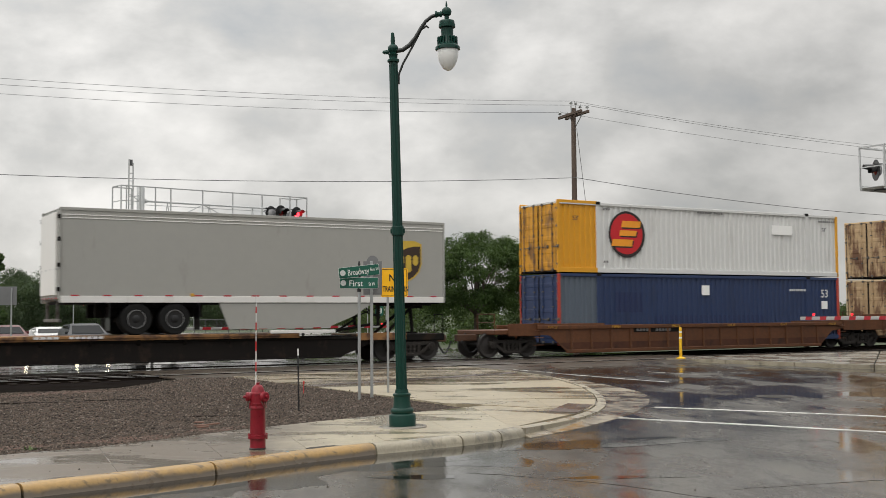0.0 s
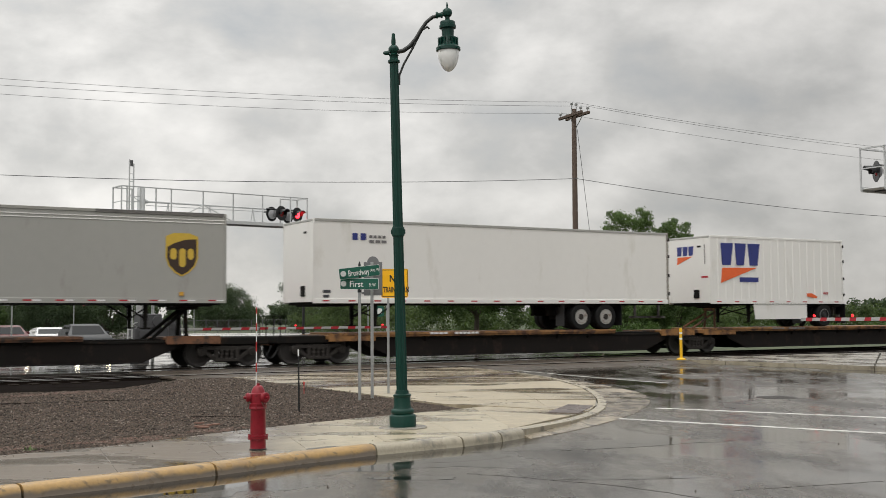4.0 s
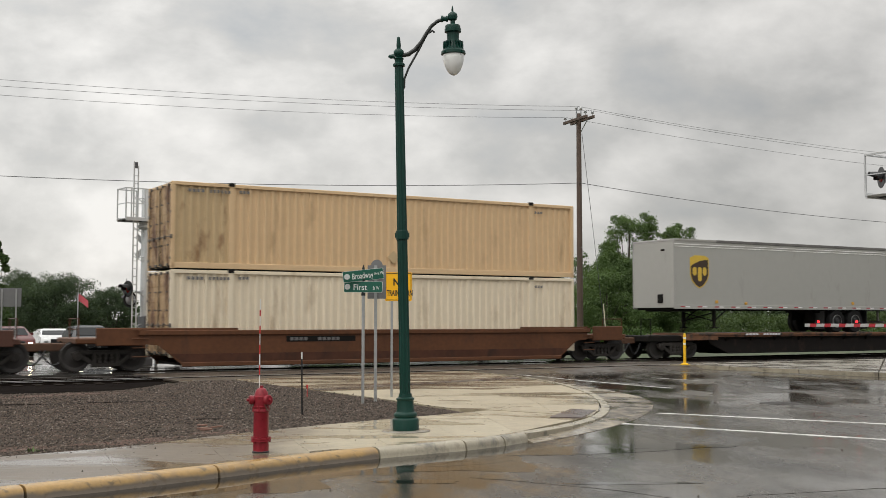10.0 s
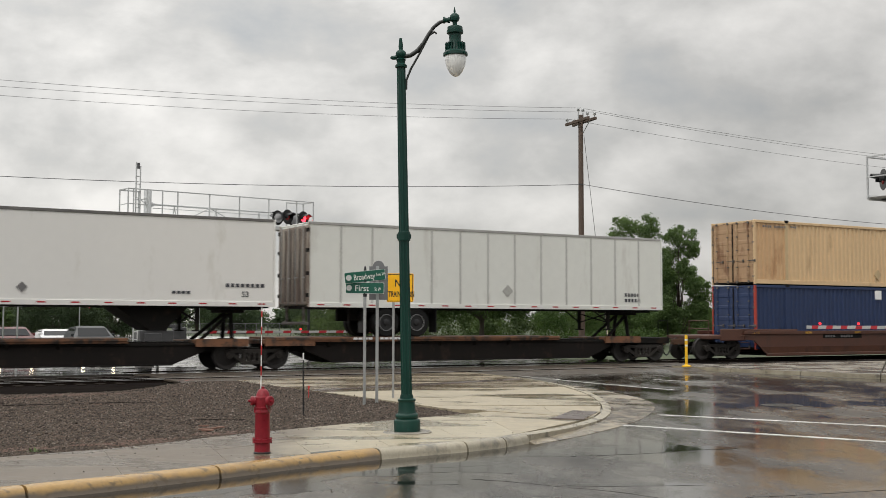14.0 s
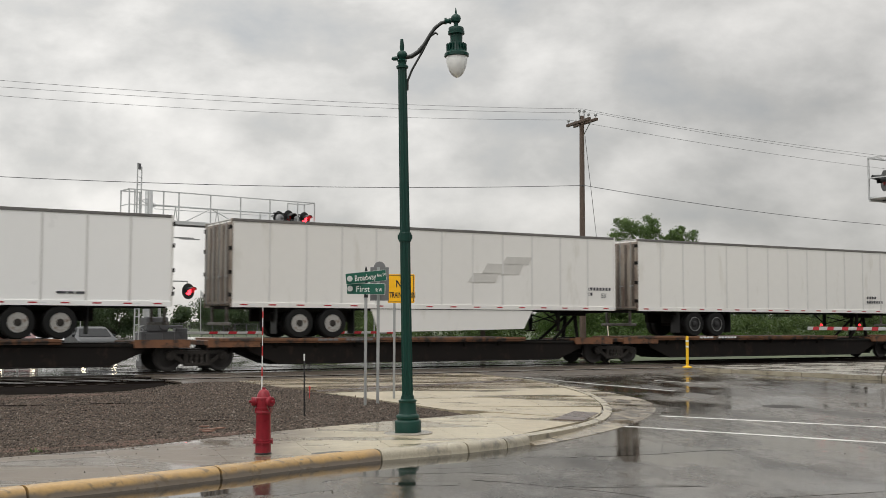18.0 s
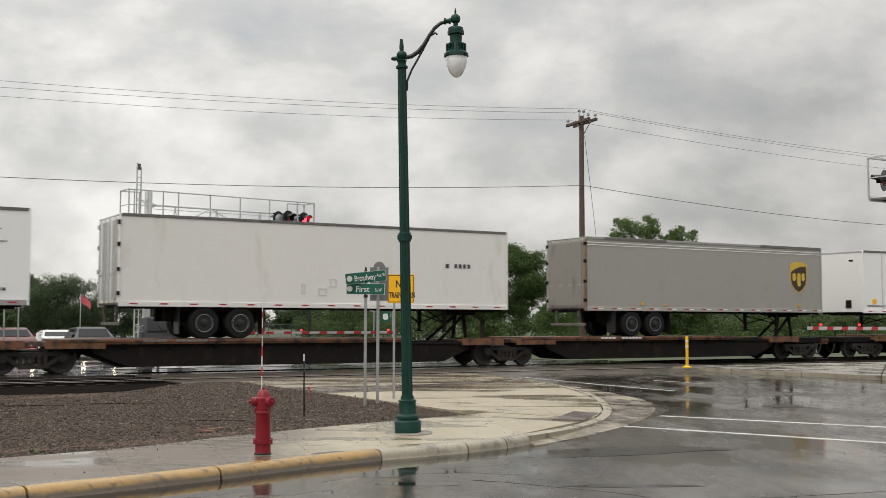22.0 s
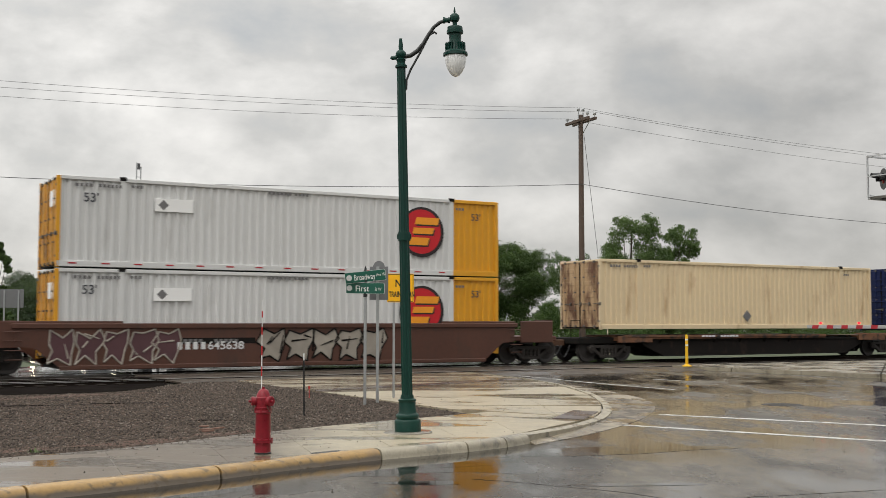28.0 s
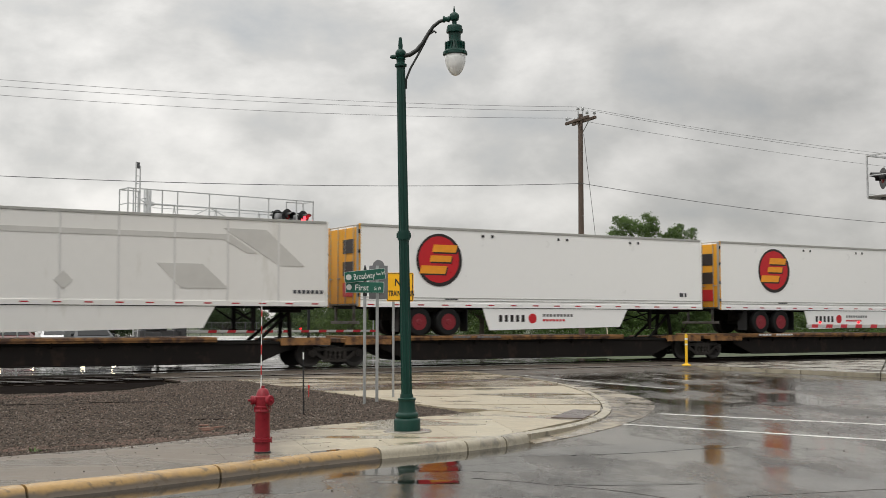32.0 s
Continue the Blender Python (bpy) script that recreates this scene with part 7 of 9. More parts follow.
def container(u0, z0, label, skin, end=None, post=None, tips=None, height=2.85, L=16.15, pitch=0.275, rib=0.05, name="shipping_container", castings=None, first_bay=None, grime=None, lift=None):
    """A 53-foot container; tips: another paint on the leading bay."""
    c = thing(name, label, "container", group="containers on the train")
    rides(c, u0, z0)
    end, post = end or skin, post or skin
    h = height
    bay = 2.03
    spans = [(0.10, bay - 0.07, first_bay or skin), (bay + 0.07, L - bay - 0.07, skin), (L - bay + 0.07, L - 0.10, tips or skin)]
    for a, b, mt in spans:
        for y, turn in ((-HALF + 0.03, 0), (HALF - 0.03, 1)):
            me = shared(("side_panel", round(b - a, 2), h, pitch, rib), lambda: corrugated(0, b - a, 0.20, h - 0.12, 0, pitch, rib), mt)
            part("side_panel", me, mt, c, m=pose(b if turn else a, y, 0, 0, 0, 180 if turn else 0))
    for y in (-1, 1):
        yy = y * (HALF - 0.02)
        for a, b, mt in ((0.0, L - 0.0, skin),):
            part("top_rail", Shape().box(a, b, yy - 0.03, yy + 0.03, h - 0.13, h - 0.01, 0.012), mt, c)
            part("bottom_rail", Shape().box(a, b, yy - 0.035, yy + 0.035, 0.02, 0.21, 0.012), mt, c)
        for x in (bay, L - bay):
            part("lifting_post", Shape().box(x - 0.09, x + 0.09, yy - 0.02, yy + 0.02, 0.02, h - 0.02, 0.01), lift or skin, c)
            part("lifting_casting", Shape().box(x - 0.11, x + 0.11, yy - 0.05, yy + 0.04, h - 0.09, h + 0.03, 0.012), castings or DARK_STEEL, c, "dark corner casting")
        for x in (0.05, L - 0.05):
            mt = (tips if (tips and x > 1) else post)
            part("corner_post", Shape().box(x - 0.07, x + 0.07, yy - 0.035, yy + 0.035, 0.0, h - 0.02, 0.014), mt, c)
        if tips:
            part("tip_rail", Shape().box(L - bay + 0.05, L + 0.002, yy - 0.034, yy + 0.034, h - 0.132, h - 0.008, 0.012), tips, c)
            part("tip_rail", Shape().box(L - bay + 0.05, L + 0.002, yy - 0.039, yy + 0.039, 0.018, 0.212, 0.012), tips, c)
    part("roof", Shape().box(0.03, L - 0.03, -HALF + 0.03, HALF - 0.03, h - 0.10, h - 0.03), skin, c)
    part("floor", Shape().box(0.03, L - 0.03, -HALF + 0.04, HALF - 0.04, 0.04, 0.16), DARK_STEEL, c)
    for j in (0, 1):
        y0, y1 = (-HALF + 0.05, -0.008) if j == 0 else (0.008, HALF - 0.05)
        d = part("door", Shape().box(0.02, 0.06, y0, y1, 0.10, h - 0.12, 0.01), end, c)
        rib = Shape()
        for k in range(5):
            z = 0.34 + (h - 0.80) * k / 4
            rib.prism([(0.024, z - 0.11), (0.010, z - 0.06), (0.010, z + 0.06), (0.024, z + 0.11)], y0 + 0.07, y1 - 0.07, "y")
        part("door_rib", rib, end, d)
        gear = grime if grime else end
        for ly in (y0 + 0.28, y1 - 0.28):
            part("lock_rod", Shape().rod((-0.022, ly, 0.05), (-0.022, ly, h - 0.06), 0.018, n=6), gear, d)
            for z in (0.08, h - 0.16):
                part("lock_cam", shared("lock_cam", lambda: Shape().box(-0.045, 0.02, -0.05, 0.05, 0, 0.09, 0.008), GRIMY_BAR), GRIMY_BAR, d, m=pose(0, ly, z))
            for z in (0.75, 1.5, 2.1):
                part("rod_guide", shared("rod_guide", lambda: Shape().box(-0.04, 0.01, -0.035, 0.035, 0, 0.05), GRIMY_BAR), GRIMY_BAR, d, m=pose(0, ly, z))
            part("handle", shared("handle", lambda: Shape().box(-0.05, -0.03, -0.42, 0.02, 1.02, 1.055, 0.004).box(-0.05, 0.02, -0.40, -0.34, 0.97, 1.10, 0.006), GRIMY_BAR), GRIMY_BAR, d, m=pose(0, ly, 0))
        for hz in (0.3, 1.0, 1.8, 2.5):
            yy = y0 if j == 0 else y1
            part("hinge", Shape().box(-0.02, 0.05, yy - 0.06, yy + 0.06, hz, hz + 0.09, 0.008), GRIMY_BAR, d)
        part("door_seal", Shape().box(0.0, 0.02, y0 - 0.004, y0 + 0.025, 0.12, h - 0.14).box(0.0, 0.02, y1 - 0.025, y1 + 0.004, 0.12, h - 0.14), DARK_STEEL, d)
    part("front_wall", Shape().box(L - 0.06, L - 0.02, -HALF + 0.05, HALF - 0.05, 0.10, h - 0.12, 0.008), tips or skin, c)
    return c


def rail_wheel():
    return Shape().lathe([(0.0, -0.05), (0.10, -0.07), (0.13, -0.05), (0.34, -0.03), (0.38, -0.06), (0.46, -0.06), (0.46, 0.05), (0.49, 0.055), (0.49, 0.075), (0.36, 0.075), (0.13, 0.05), (0.0, 0.07)], 26, pose(0, 0, 0, -90))


def side_frame():
    """A cast truss side frame: top bar, sloping arms, spring nest and bearing boxes."""
    sh = Shape()
    sh.prism([(-1.02, 0.02), (-1.04, 0.14), (-0.80, 0.21), (-0.40, 0.20), (0.40, 0.20), (0.80, 0.21), (1.04, 0.14), (1.02, 0.02), (0.74, 0.09), (0.36, 0.08), (-0.36, 0.08), (-0.74, 0.09)], -0.07, 0.07, "y")
    for k in (-1, 1):
        arm = [(k * 0.96, -0.02), (k * 0.78, -0.03), (k * 0.36, -0.30), (k * 0.36, -0.18), (k * 0.72, 0.09), (k * 0.96, 0.08)]
        sh.prism(arm if k < 0 else arm[::-1], -0.07, 0.07, "y")
        sh.box(k * 0.36 - 0.07, k * 0.36 + 0.07, -0.085, 0.085, -0.24, 0.15, 0.02)
        sh.lathe([(0.13, -0.12), (0.15, -0.10), (0.15, 0.02), (0.0, 0.03)], 14, pose(k * 0.88, 0, 0.02, -90))
        sh.lathe([(0.06, -0.16), (0.06, -0.1)], 8, pose(k * 0.88, 0, 0.02, -90))
    sh.box(-0.44, 0.44, -0.09, 0.09, -0.31, -0.20, 0.02)
    for x in (-0.18, 0.0, 0.18):
        sh.lathe([(0.075, -0.2), (0.062, -0.14), (0.075, -0.08), (0.062, -0.02), (0.075, 0.04), (0.07, 0.09)], 10, pose(x, -0.03, 0.0))
    return sh


def bogie(parent, x):
    b = part("bogie", shared("bogie", lambda: Shape().box(-0.22, 0.22, -0.95, 0.95, 0.02, 0.26, 0.03), DARK_STEEL), DARK_STEEL, parent, "dark two-axle bogie", m=pose(x, 0, RAIL + 0.46))
    for y, turn in ((-1.0, 0), (1.0, 180)):
        part("side_frame", shared("side_frame", side_frame, BOGIE_STEEL), BOGIE_STEEL, b, m=pose(0, y, 0, 0, 0, turn))
    for dx in (-0.88, 0.88):
        for y, turn in ((-0.74, 0), (0.74, 180)):
            part("wheel", shared("rail_wheel", rail_wheel, WHEEL_STEEL, True), WHEEL_STEEL, b, m=pose(dx, y, 0, 0, 0, turn))
        part("axle", shared("rail_axle", lambda: Shape().rod((0, -0.7, 0), (0, 0.7, 0), 0.09), DARK_STEEL), DARK_STEEL, b, m=pose(dx, 0, 0))
    return b


def coupler(parent, x0, x1):
    c = Shape().box(min(x0, x1), max(x0, x1), -0.12, 0.12, 0.72, 0.98, 0.03)
    part("coupler", c, RUST, parent)
    h = Shape().tube([(x0 + (x1 - x0) * k / 8, -0.45, 0.75 - 0.45 * math.sin(math.pi * k / 8)) for k in range(9)], 0.03, 6)
    part("air_hose", h, BLACK, parent)


def hitch(parent, x, up, sg=1):
    """The stand that holds a trailer's nose, raised or folded on the deck."""
    sh = Shape()
    if up:
        top = TBOT - 0.12
        for y in (-0.5, 0.5):
            sh.rod((x, y, 0.95), (x, y * 0.6, top), 0.075, n=8)
            sh.rod((x - sg * 1.25, y, 0.95), (x, y * 0.6, top - 0.08), 0.06, n=8)
        sh.box(x - 0.4, x + 0.4, -0.55, 0.55, top - 0.08, top + 0.02, 0.02)
        sh.box(x - 0.15, x + 0.15, -0.6, 0.6, 0.9, 1.12, 0.02)
    else:
        sh.box(x - 1.2, x + 0.4, -0.5, 0.5, 1.0, 1.22, 0.03)
    part("hitch", sh, DARK_STEEL, parent, "raised trailer hitch" if up else "folded trailer hitch")


def loose_hitch(parent, x, sg, up=1.15):
    """A rusty trailer hitch: a slanted brace, an upright strut and a dark head plate."""
    h = part("hitch", Shape().box(x - 0.16, x + 0.16, -0.6, 0.6, 1.0, 1.14, 0.02), RUST, parent, "rust-brown raised trailer hitch")
    for y in (-0.32, 0.32):
        part("strut", Shape().rod((x, y, 1.1), (x + sg * 0.06, y * 0.8, 1.08 + up), 0.055, 0.045, n=8), RUST, h)
        part("brace", Shape().rod((x - sg * 1.3, y, 1.14), (x + sg * 0.02, y * 0.8, 0.85 + up), 0.045, n=8), DECK_RUST, h)
    part("pin_box", Shape().box(x - 0.10, x + 0.10, -0.28, 0.28, 0.92 + up, 1.08 + up, 0.02), DECK_YELLOW, h)
    part("head_plate", Shape().prism([(x - 0.42, 1.16 + up), (x - 0.30, 1.06 + up), (x + 0.30, 1.06 + up), (x + 0.42, 1.16 + up), (x + 0.30, 1.19 + up), (x - 0.30, 1.19 + up)], -0.45, 0.45, "y"), DARK_STEEL, h)


def spine_unit(u0, u1, label, edge, deck=(0.0, 1.0), ends=(False, False), hitch_at=None, hitch_up=True, hitch_sg=1, marks=(), rear_bogie=True, front_bogie=False):
    """One unit of a spine car from bogie to bogie; deck: the share that carries the wide trailer platform."""
    t = thing("flat_wagon", label, "railway wagon", group="railway wagons")
    rides(t, u0)
    L = u1 - u0
    # the fish-bellied centre beam
    q = [(0.5, 1.02), (L - 0.5, 1.02), (L - 0.5, 0.70), (L - 1.75, 0.66), (L - 2.75, 0.26), (2.75, 0.26), (1.75, 0.66), (0.5, 0.70)]
    part("center_beam", Shape().prism(q, -0.62, 0.62, "y"), DARK_STEEL, t)
    part("side_plate", Shape().prism([(1.6, 1.0), (L - 1.6, 1.0), (L - 1.8, 0.70), (L - 2.8, 0.30), (2.8, 0.30), (1.8, 0.70)], -1.12, -1.06, "y"), SIDE_BROWN_BLACK, t, "brown-black side plate")
    part("bottom_flange", Shape().box(2.8, L - 2.8, -1.17, -1.05, 0.27, 0.31, 0.008), DARK_STEEL, t)
    part("side_rib", Shape().box(1.7, L - 1.7, -1.16, -1.11, 0.90, 0.97, 0.01), DARK_STEEL, t)
    a, b = deck[0] * L, deck[1] * L
    a, b = max(a, 0.6), min(b, L - 0.6)
    part("platform", Shape().box(a, b, -1.30, 1.30, 1.05, DECK, 0.015).box(a, b, -1.26, 1.26, 0.99, 1.05), edge, t, "worn rusty and yellow deck edge")
    for i in range(int((b - a) / 1.5)):
        x = a + 0.5 + 1.5 * i
        part("outrigger", shared("outrigger", lambda: Shape().prism([(-1.27, 1.0), (-0.6, 1.0), (-0.6, 0.55), (-1.2, 0.86)], -0.04, 0.04, "x"), DARK_STEEL), DARK_STEEL, t, m=pose(x, 0, 0))
    end_sill = shared("end_platform", lambda: Shape().box(-0.9, 0.9, -1.25, 1.25, 0.92, 1.08, 0.02).box(-0.9, 0.9, -1.28, -1.22, 0.86, 1.12), edge)
    for x in (1.2, L - 1.2):
        part("end_platform", end_sill, edge, t, m=pose(x, 0, 0))
    for x, w, mt in marks:
        bars(t, x, 1.06, [[w * 0.10] * 4 + [-0.25] + [w * 0.09] * 6], 0.075, mt, -1.301)
    if rear_bogie:
        bogie(t, 0.0)
    if front_bogie:
        bogie(t, L)
    if ends[0]:
        part("end_beam", Shape().box(-1.5, 0.7, -1.0, 1.0, 0.80, 1.06, 0.03), DARK_STEEL, t)
        coupler(t, -1.5, -2.1)
        part("grab_iron", Shape().tube([(-1.4, -1.0, 1.05), (-1.4, -1.0, 1.75), (-1.4, -0.4, 1.75), (-1.4, -0.4, 1.05)], 0.02, 6), DARK_STEEL, t)
    if ends[1]:
        part("end_beam", Shape().box(L - 0.7, L + 1.5, -1.0, 1.0, 0.80, 1.06, 0.03), DARK_STEEL, t)
        coupler(t, L + 1.5, L + 2.1)
        part("grab_iron", Shape().tube([(L + 1.4, -1.0, 1.05), (L + 1.4, -1.0, 1.75), (L + 1.4, -0.4, 1.75), (L + 1.4, -0.4, 1.05)], 0.02, 6), DARK_STEEL, t)
    if hitch_at is not None:
        hitch(t, hitch_at - u0, hitch_up, hitch_sg)
    part("brake_reservoir", Shape().lathe([(0.0, -0.5), (0.17, -0.48), (0.17, 0.48), (0.0, 0.5)], 12, pose(L * 0.62, -0.95, 0.66, 0, 90)), DARK_STEEL, t)
    return t


def well_wagon(u0, u1, label, paint, sill=1.45, plates=True, graffiti=False, stiff=True):
    """A well car between two bogies at u0 and u1."""
    t = thing("well_wagon", label, "railway wagon", group="railway wagons")
    rides(t, u0)
    L = u1 - u0
    zb = 0.26
    for y in (-1.42, 1.38):
        q = [(1.0, sill), (L - 1.0, sill), (L - 1.0, 0.95), (L - 1.55, 0.90), (L - 2.35, zb), (2.35, zb), (1.55, 0.90), (1.0, 0.95)]
        part("side_sill", Shape().prism(q, y, y + 0.05, "y"), paint, t)
        out = -0.035 if y < 0 else 0.05
        part("top_chord", Shape().box(0.9, L - 0.9, y + min(out, 0) - 0.03, y + 0.05 + max(out - 0.05, 0), sill - 0.14, sill + 0.02, 0.02), paint, t)
        part("bottom_chord", Shape().box(2.3, L - 2.3, y - 0.04, y + 0.07, zb - 0.05, zb + 0.09, 0.02), paint, t)
    if plates:
        st = shared(("stiffener", round(sill, 2)), lambda: Shape().box(-0.05, 0.05, -0.05, 0.0, zb + 0.09, sill - 0.13, 0.012), paint)
        n = 15 if stiff else 0
        for i in range(n):
            part("stiffener", st, paint, t, m=pose(2.55 + (L - 5.1) * i / (n - 1), -1.42, 0))
        ym = shared("yellow_plate", lambda: Shape().box(-0.22, 0.22, -0.035, 0.0, -0.045, 0.045), YELLOW_MARK)
        for i in range(6):
            part("reflector", ym, YELLOW_MARK, t, m=pose(1.6 + (L - 3.2) * i / 5, -1.45, sill - 0.06))
    if not graffiti:
        part("lower_plate", Shape().prism([(1.95, 0.62), (L - 1.95, 0.62), (L - 2.35, zb + 0.09), (2.35, zb + 0.09)], -1.4265, -1.40, "y"), CAR_LOWER, t, "darker lower sill")
    part("number_panel", Shape().box(L * 0.30, L * 0.30 + 2.6, -1.428, -1.40, 0.98, 1.17, 0.0), DARK_STEEL, t, "dark panel with worn pale figures")
    bars(t, L * 0.30 + 0.15, 1.02, [[0.12] * 4 + [-0.3] + [0.12] * 5], 0.11, GREY_INK, -1.429)
    for k in (-1, 1):
        x = 1.0 if k < 0 else L - 4.2
        part("end_step", Shape().box(x, x + 3.2, -1.45, -1.38, sill, sill + 0.09, 0.012), paint, t)
    part("well_floor", Shape().box(2.35, L - 2.35, -1.36, 1.36, zb - 0.02, zb + 0.07), DARK_STEEL, t)
    for x0, x1 in ((-1.0, 1.3), (L - 1.3, L + 1.0)):
        part("end_platform", Shape().box(x0, x1, -1.36, 1.36, 0.96, 1.14, 0.03), paint, t)
        part("end_plate", Shape().box(x0 + 0.6, x1 - 0.2, -1.40, -1.34, 0.9, sill + 0.10, 0.02), paint, t)
    for x, s in ((0.95, 1), (L - 0.95, -1)):
        for k in range(4):
            part("ladder_rung", shared("ladder_rung", lambda: Shape().rod((-0.25, 0, 0), (0.25, 0, 0), 0.016, n=6), paint), paint, t, m=pose(x, -1.46, 0.55 + 0.28 * k))
    for x in (0.0, L):
        bogie(t, x)
    coupler(t, -1.0, -1.9)
    coupler(t, L + 1.0, L + 1.9)
    for x in (-0.9, L + 0.9):
        part("guard_rail", Shape().tube([(x, -1.2, 1.1), (x, -1.2, 1.75), (x, 0.0, 1.75), (x, 0.0, 1.1)], 0.022, 6).rod((x, -1.2, 1.42), (x, 0, 1.42), 0.018, n=6), paint, t)
    if graffiti:
        rnd = random.Random(3)
        y = -1.427

        def tag(x0, x1, lo, hi, n, fill, line):
            """Angular sprayed letters, each a jagged field with straight strokes."""
            w = (x1 - x0) / n
            for i in range(n):
                xa = x0 + i * w
                r = lambda a, b: rnd.uniform(a, b)
                k = [(xa + w * r(0.0, 0.15), lo + r(0, 0.12)), (xa + w * 0.4, lo + r(0.15, 0.3)), (xa + w * r(0.75, 0.95), lo), (xa + w * r(0.8, 1.0), lo + 0.4), (xa + w * r(1.0, 1.2), hi - 0.35),
                     (xa + w * r(0.95, 1.1), hi), (xa + w * 0.6, hi - r(0.1, 0.3)), (xa + w * r(0.1, 0.25), hi - r(0, 0.1)), (xa + w * r(-0.1, 0.1), (lo + hi) / 2 + 0.1), (xa + w * 0.22, (lo + hi) / 2 - 0.1)]
                part("graffiti_letter", Shape().prism(k, y - 0.002 - 0.0012 * i, y + 0.002, "y"), fill, t, "sprayed graffiti shape")
                st = Shape()
                q = [Vector((a, y - 0.004 - 0.0012 * i, b)) for a, b in k]
                for a in range(len(q)):
                    st.rod(q[a], q[a - 1], 0.022, 0.034, n=5)
                for _ in range(3):
                    a, b = rnd.sample(q, 2)
                    st.rod(a.lerp(b, 0.2), a.lerp(b, 0.75), 0.015, 0.035, n=5)
                part("graffiti_line", st, line, t, "sprayed graffiti outline")

        tag(1.9, 6.0, 0.36, 1.46, 5, GRAFFITI_DARK, GRAFFITI)
        tag(8.7, 13.4, 0.36, 1.48, 5, GRAFFITI, DARK_STEEL)
        part("wagon_number", letters("645638", 0.36, WHITE_INK, squeeze=1.15), WHITE_INK, t, "white wagon number", m=pose(6.95, -1.432, 0.80))
        bars(t, 5.95, 0.80, [[0.15, 0.15, 0.15, 0.15]], 0.24, WHITE_INK, -1.43)
    return t


def plate_cards(c, x, z, w, h, mt, label=""):
    part("placard", Shape().box(x, x + w, -HALF - 0.012, -HALF + 0.03, z, z + h, 0.004), mt, c, label)


def diamond(c, x, z, r, mt=None, face=-HALF):
    part("placard", Shape().prism([(-r, 0), (0, -r), (r, 0), (0, r)], face - 0.014, face + 0.03, "y", pose(x, 0, z)), mt or GREY_INK, c, "diamond placard")


def double_stack(u, upper, lower):
    """Two containers, one on the other."""
    return container(u, 3.37, **upper), container(u, 0.50, **lower)


def box_marks(c, ink=None, plate=True, L=16.15):
    ink = ink or INK
    bars(c, 0.55, 2.52, [[0.10, 0.10, 0.10, 0.10, -0.1, 0.08, 0.08, 0.08, 0.08, 0.08, 0.08]], 0.10, ink)
    bars(c, 2.30, 2.55, [[0.09, 0.09, 0.09]], 0.09, ink)
    bars(c, L - 1.85, 2.45, [[0.09, 0.09, 0.09]], 0.09, ink)


def white_gold_box(u, z, label, turned=False):
    if turned:
        c = container(u, z, label, BOX_WHITE, end=BOX_YELLOW_END, post=BOX_YELLOW, first_bay=BOX_YELLOW, grime=RUST_STAIN)
        for yy in (-1.28, 1.28):
            part("tip_rail", Shape().box(-0.002, 1.98, yy - 0.034, yy + 0.034, 2.768, 2.892, 0.012), BOX_YELLOW, c)
            part("tip_rail", Shape().box(-0.002, 1.98, yy - 0.039, yy + 0.039, 0.018, 0.212, 0.012), BOX_YELLOW, c)
        bars(c, 2.30, 2.55, [[0.09, 0.09, 0.09]], 0.09, GREY_INK)
        bars(c, 2.30, 0.42, [[0.09, 0.09]], 0.09, GREY_INK)
        bars(c, 7.4, 2.62, [[0.11] * 6 + [-0.05] + [0.1] * 4], 0.08, GREY_INK)
        part("size_number", letters("53'", 0.24, INK), INK, c, m=pose(0.75, -HALF - 0.006, 2.10))
        plate_cards(c, 11.9, 1.85, 1.25, 0.42, TR_BRIGHT, "white placard holder")
        bars(c, 14.9, 2.5, [[0.1] * 8], 0.09, GREY_INK)
        part("size_number", letters("53'", 0.24, INK), INK, c, m=pose(15.1, -HALF - 0.006, 2.1))
        disc_mark(c, 3.52, 1.60, 0.95)
        return c
    c = container(u, z, label, BOX_WHITE, end=BOX_YELLOW_END, post=BOX_YELLOW, tips=BOX_YELLOW)
    box_marks(c, GREY_INK)
    part("size_number", letters("53'", 0.40, INK), INK, c, m=pose(0.80, -HALF - 0.006, 2.05))
    part("size_number", letters("53'", 0.36, INK), INK, c, m=pose(14.95, -HALF - 0.006, 2.10))
    plate_cards(c, 3.05, 1.85, 1.25, 0.42, TR_BRIGHT, "white placard holder")
    diamond(c, 3.32, 2.06, 0.17)
    bars(c, 6.9, 2.62, [[0.11] * 6 + [-0.05] + [0.1] * 4], 0.08, GREY_INK)
    disc_mark(c, 12.86, 1.58, 0.92)
    dash = shared("reflector", lambda: Shape().box(-0.13, 0.13, -0.004, 0.002, -0.022, 0.022), RED_MARK)
    for i in range(14):
        part("reflector", dash, RED_MARK, c, m=pose(0.5 + 13.2 * i / 13, -HALF - 0.018, 0.13))
    part("door_plate", Shape().box(-0.02, 0.03, -1.0, -0.35, 1.9, 2.4, 0.004), TR_BRIGHT, c)
    return c


def dark_rail(t, spans):
    """Grimy cover strips along parts of a trailer's top rail."""
    for a, b in spans:
        part("rail_cover", Shape().box(a, b, -HALF - 0.016, -HALF + 0.02, TTOP - 0.105, TTOP + 0.008, 0.006), TOP_RAIL_DARK, t, "grimy dark rail cover")


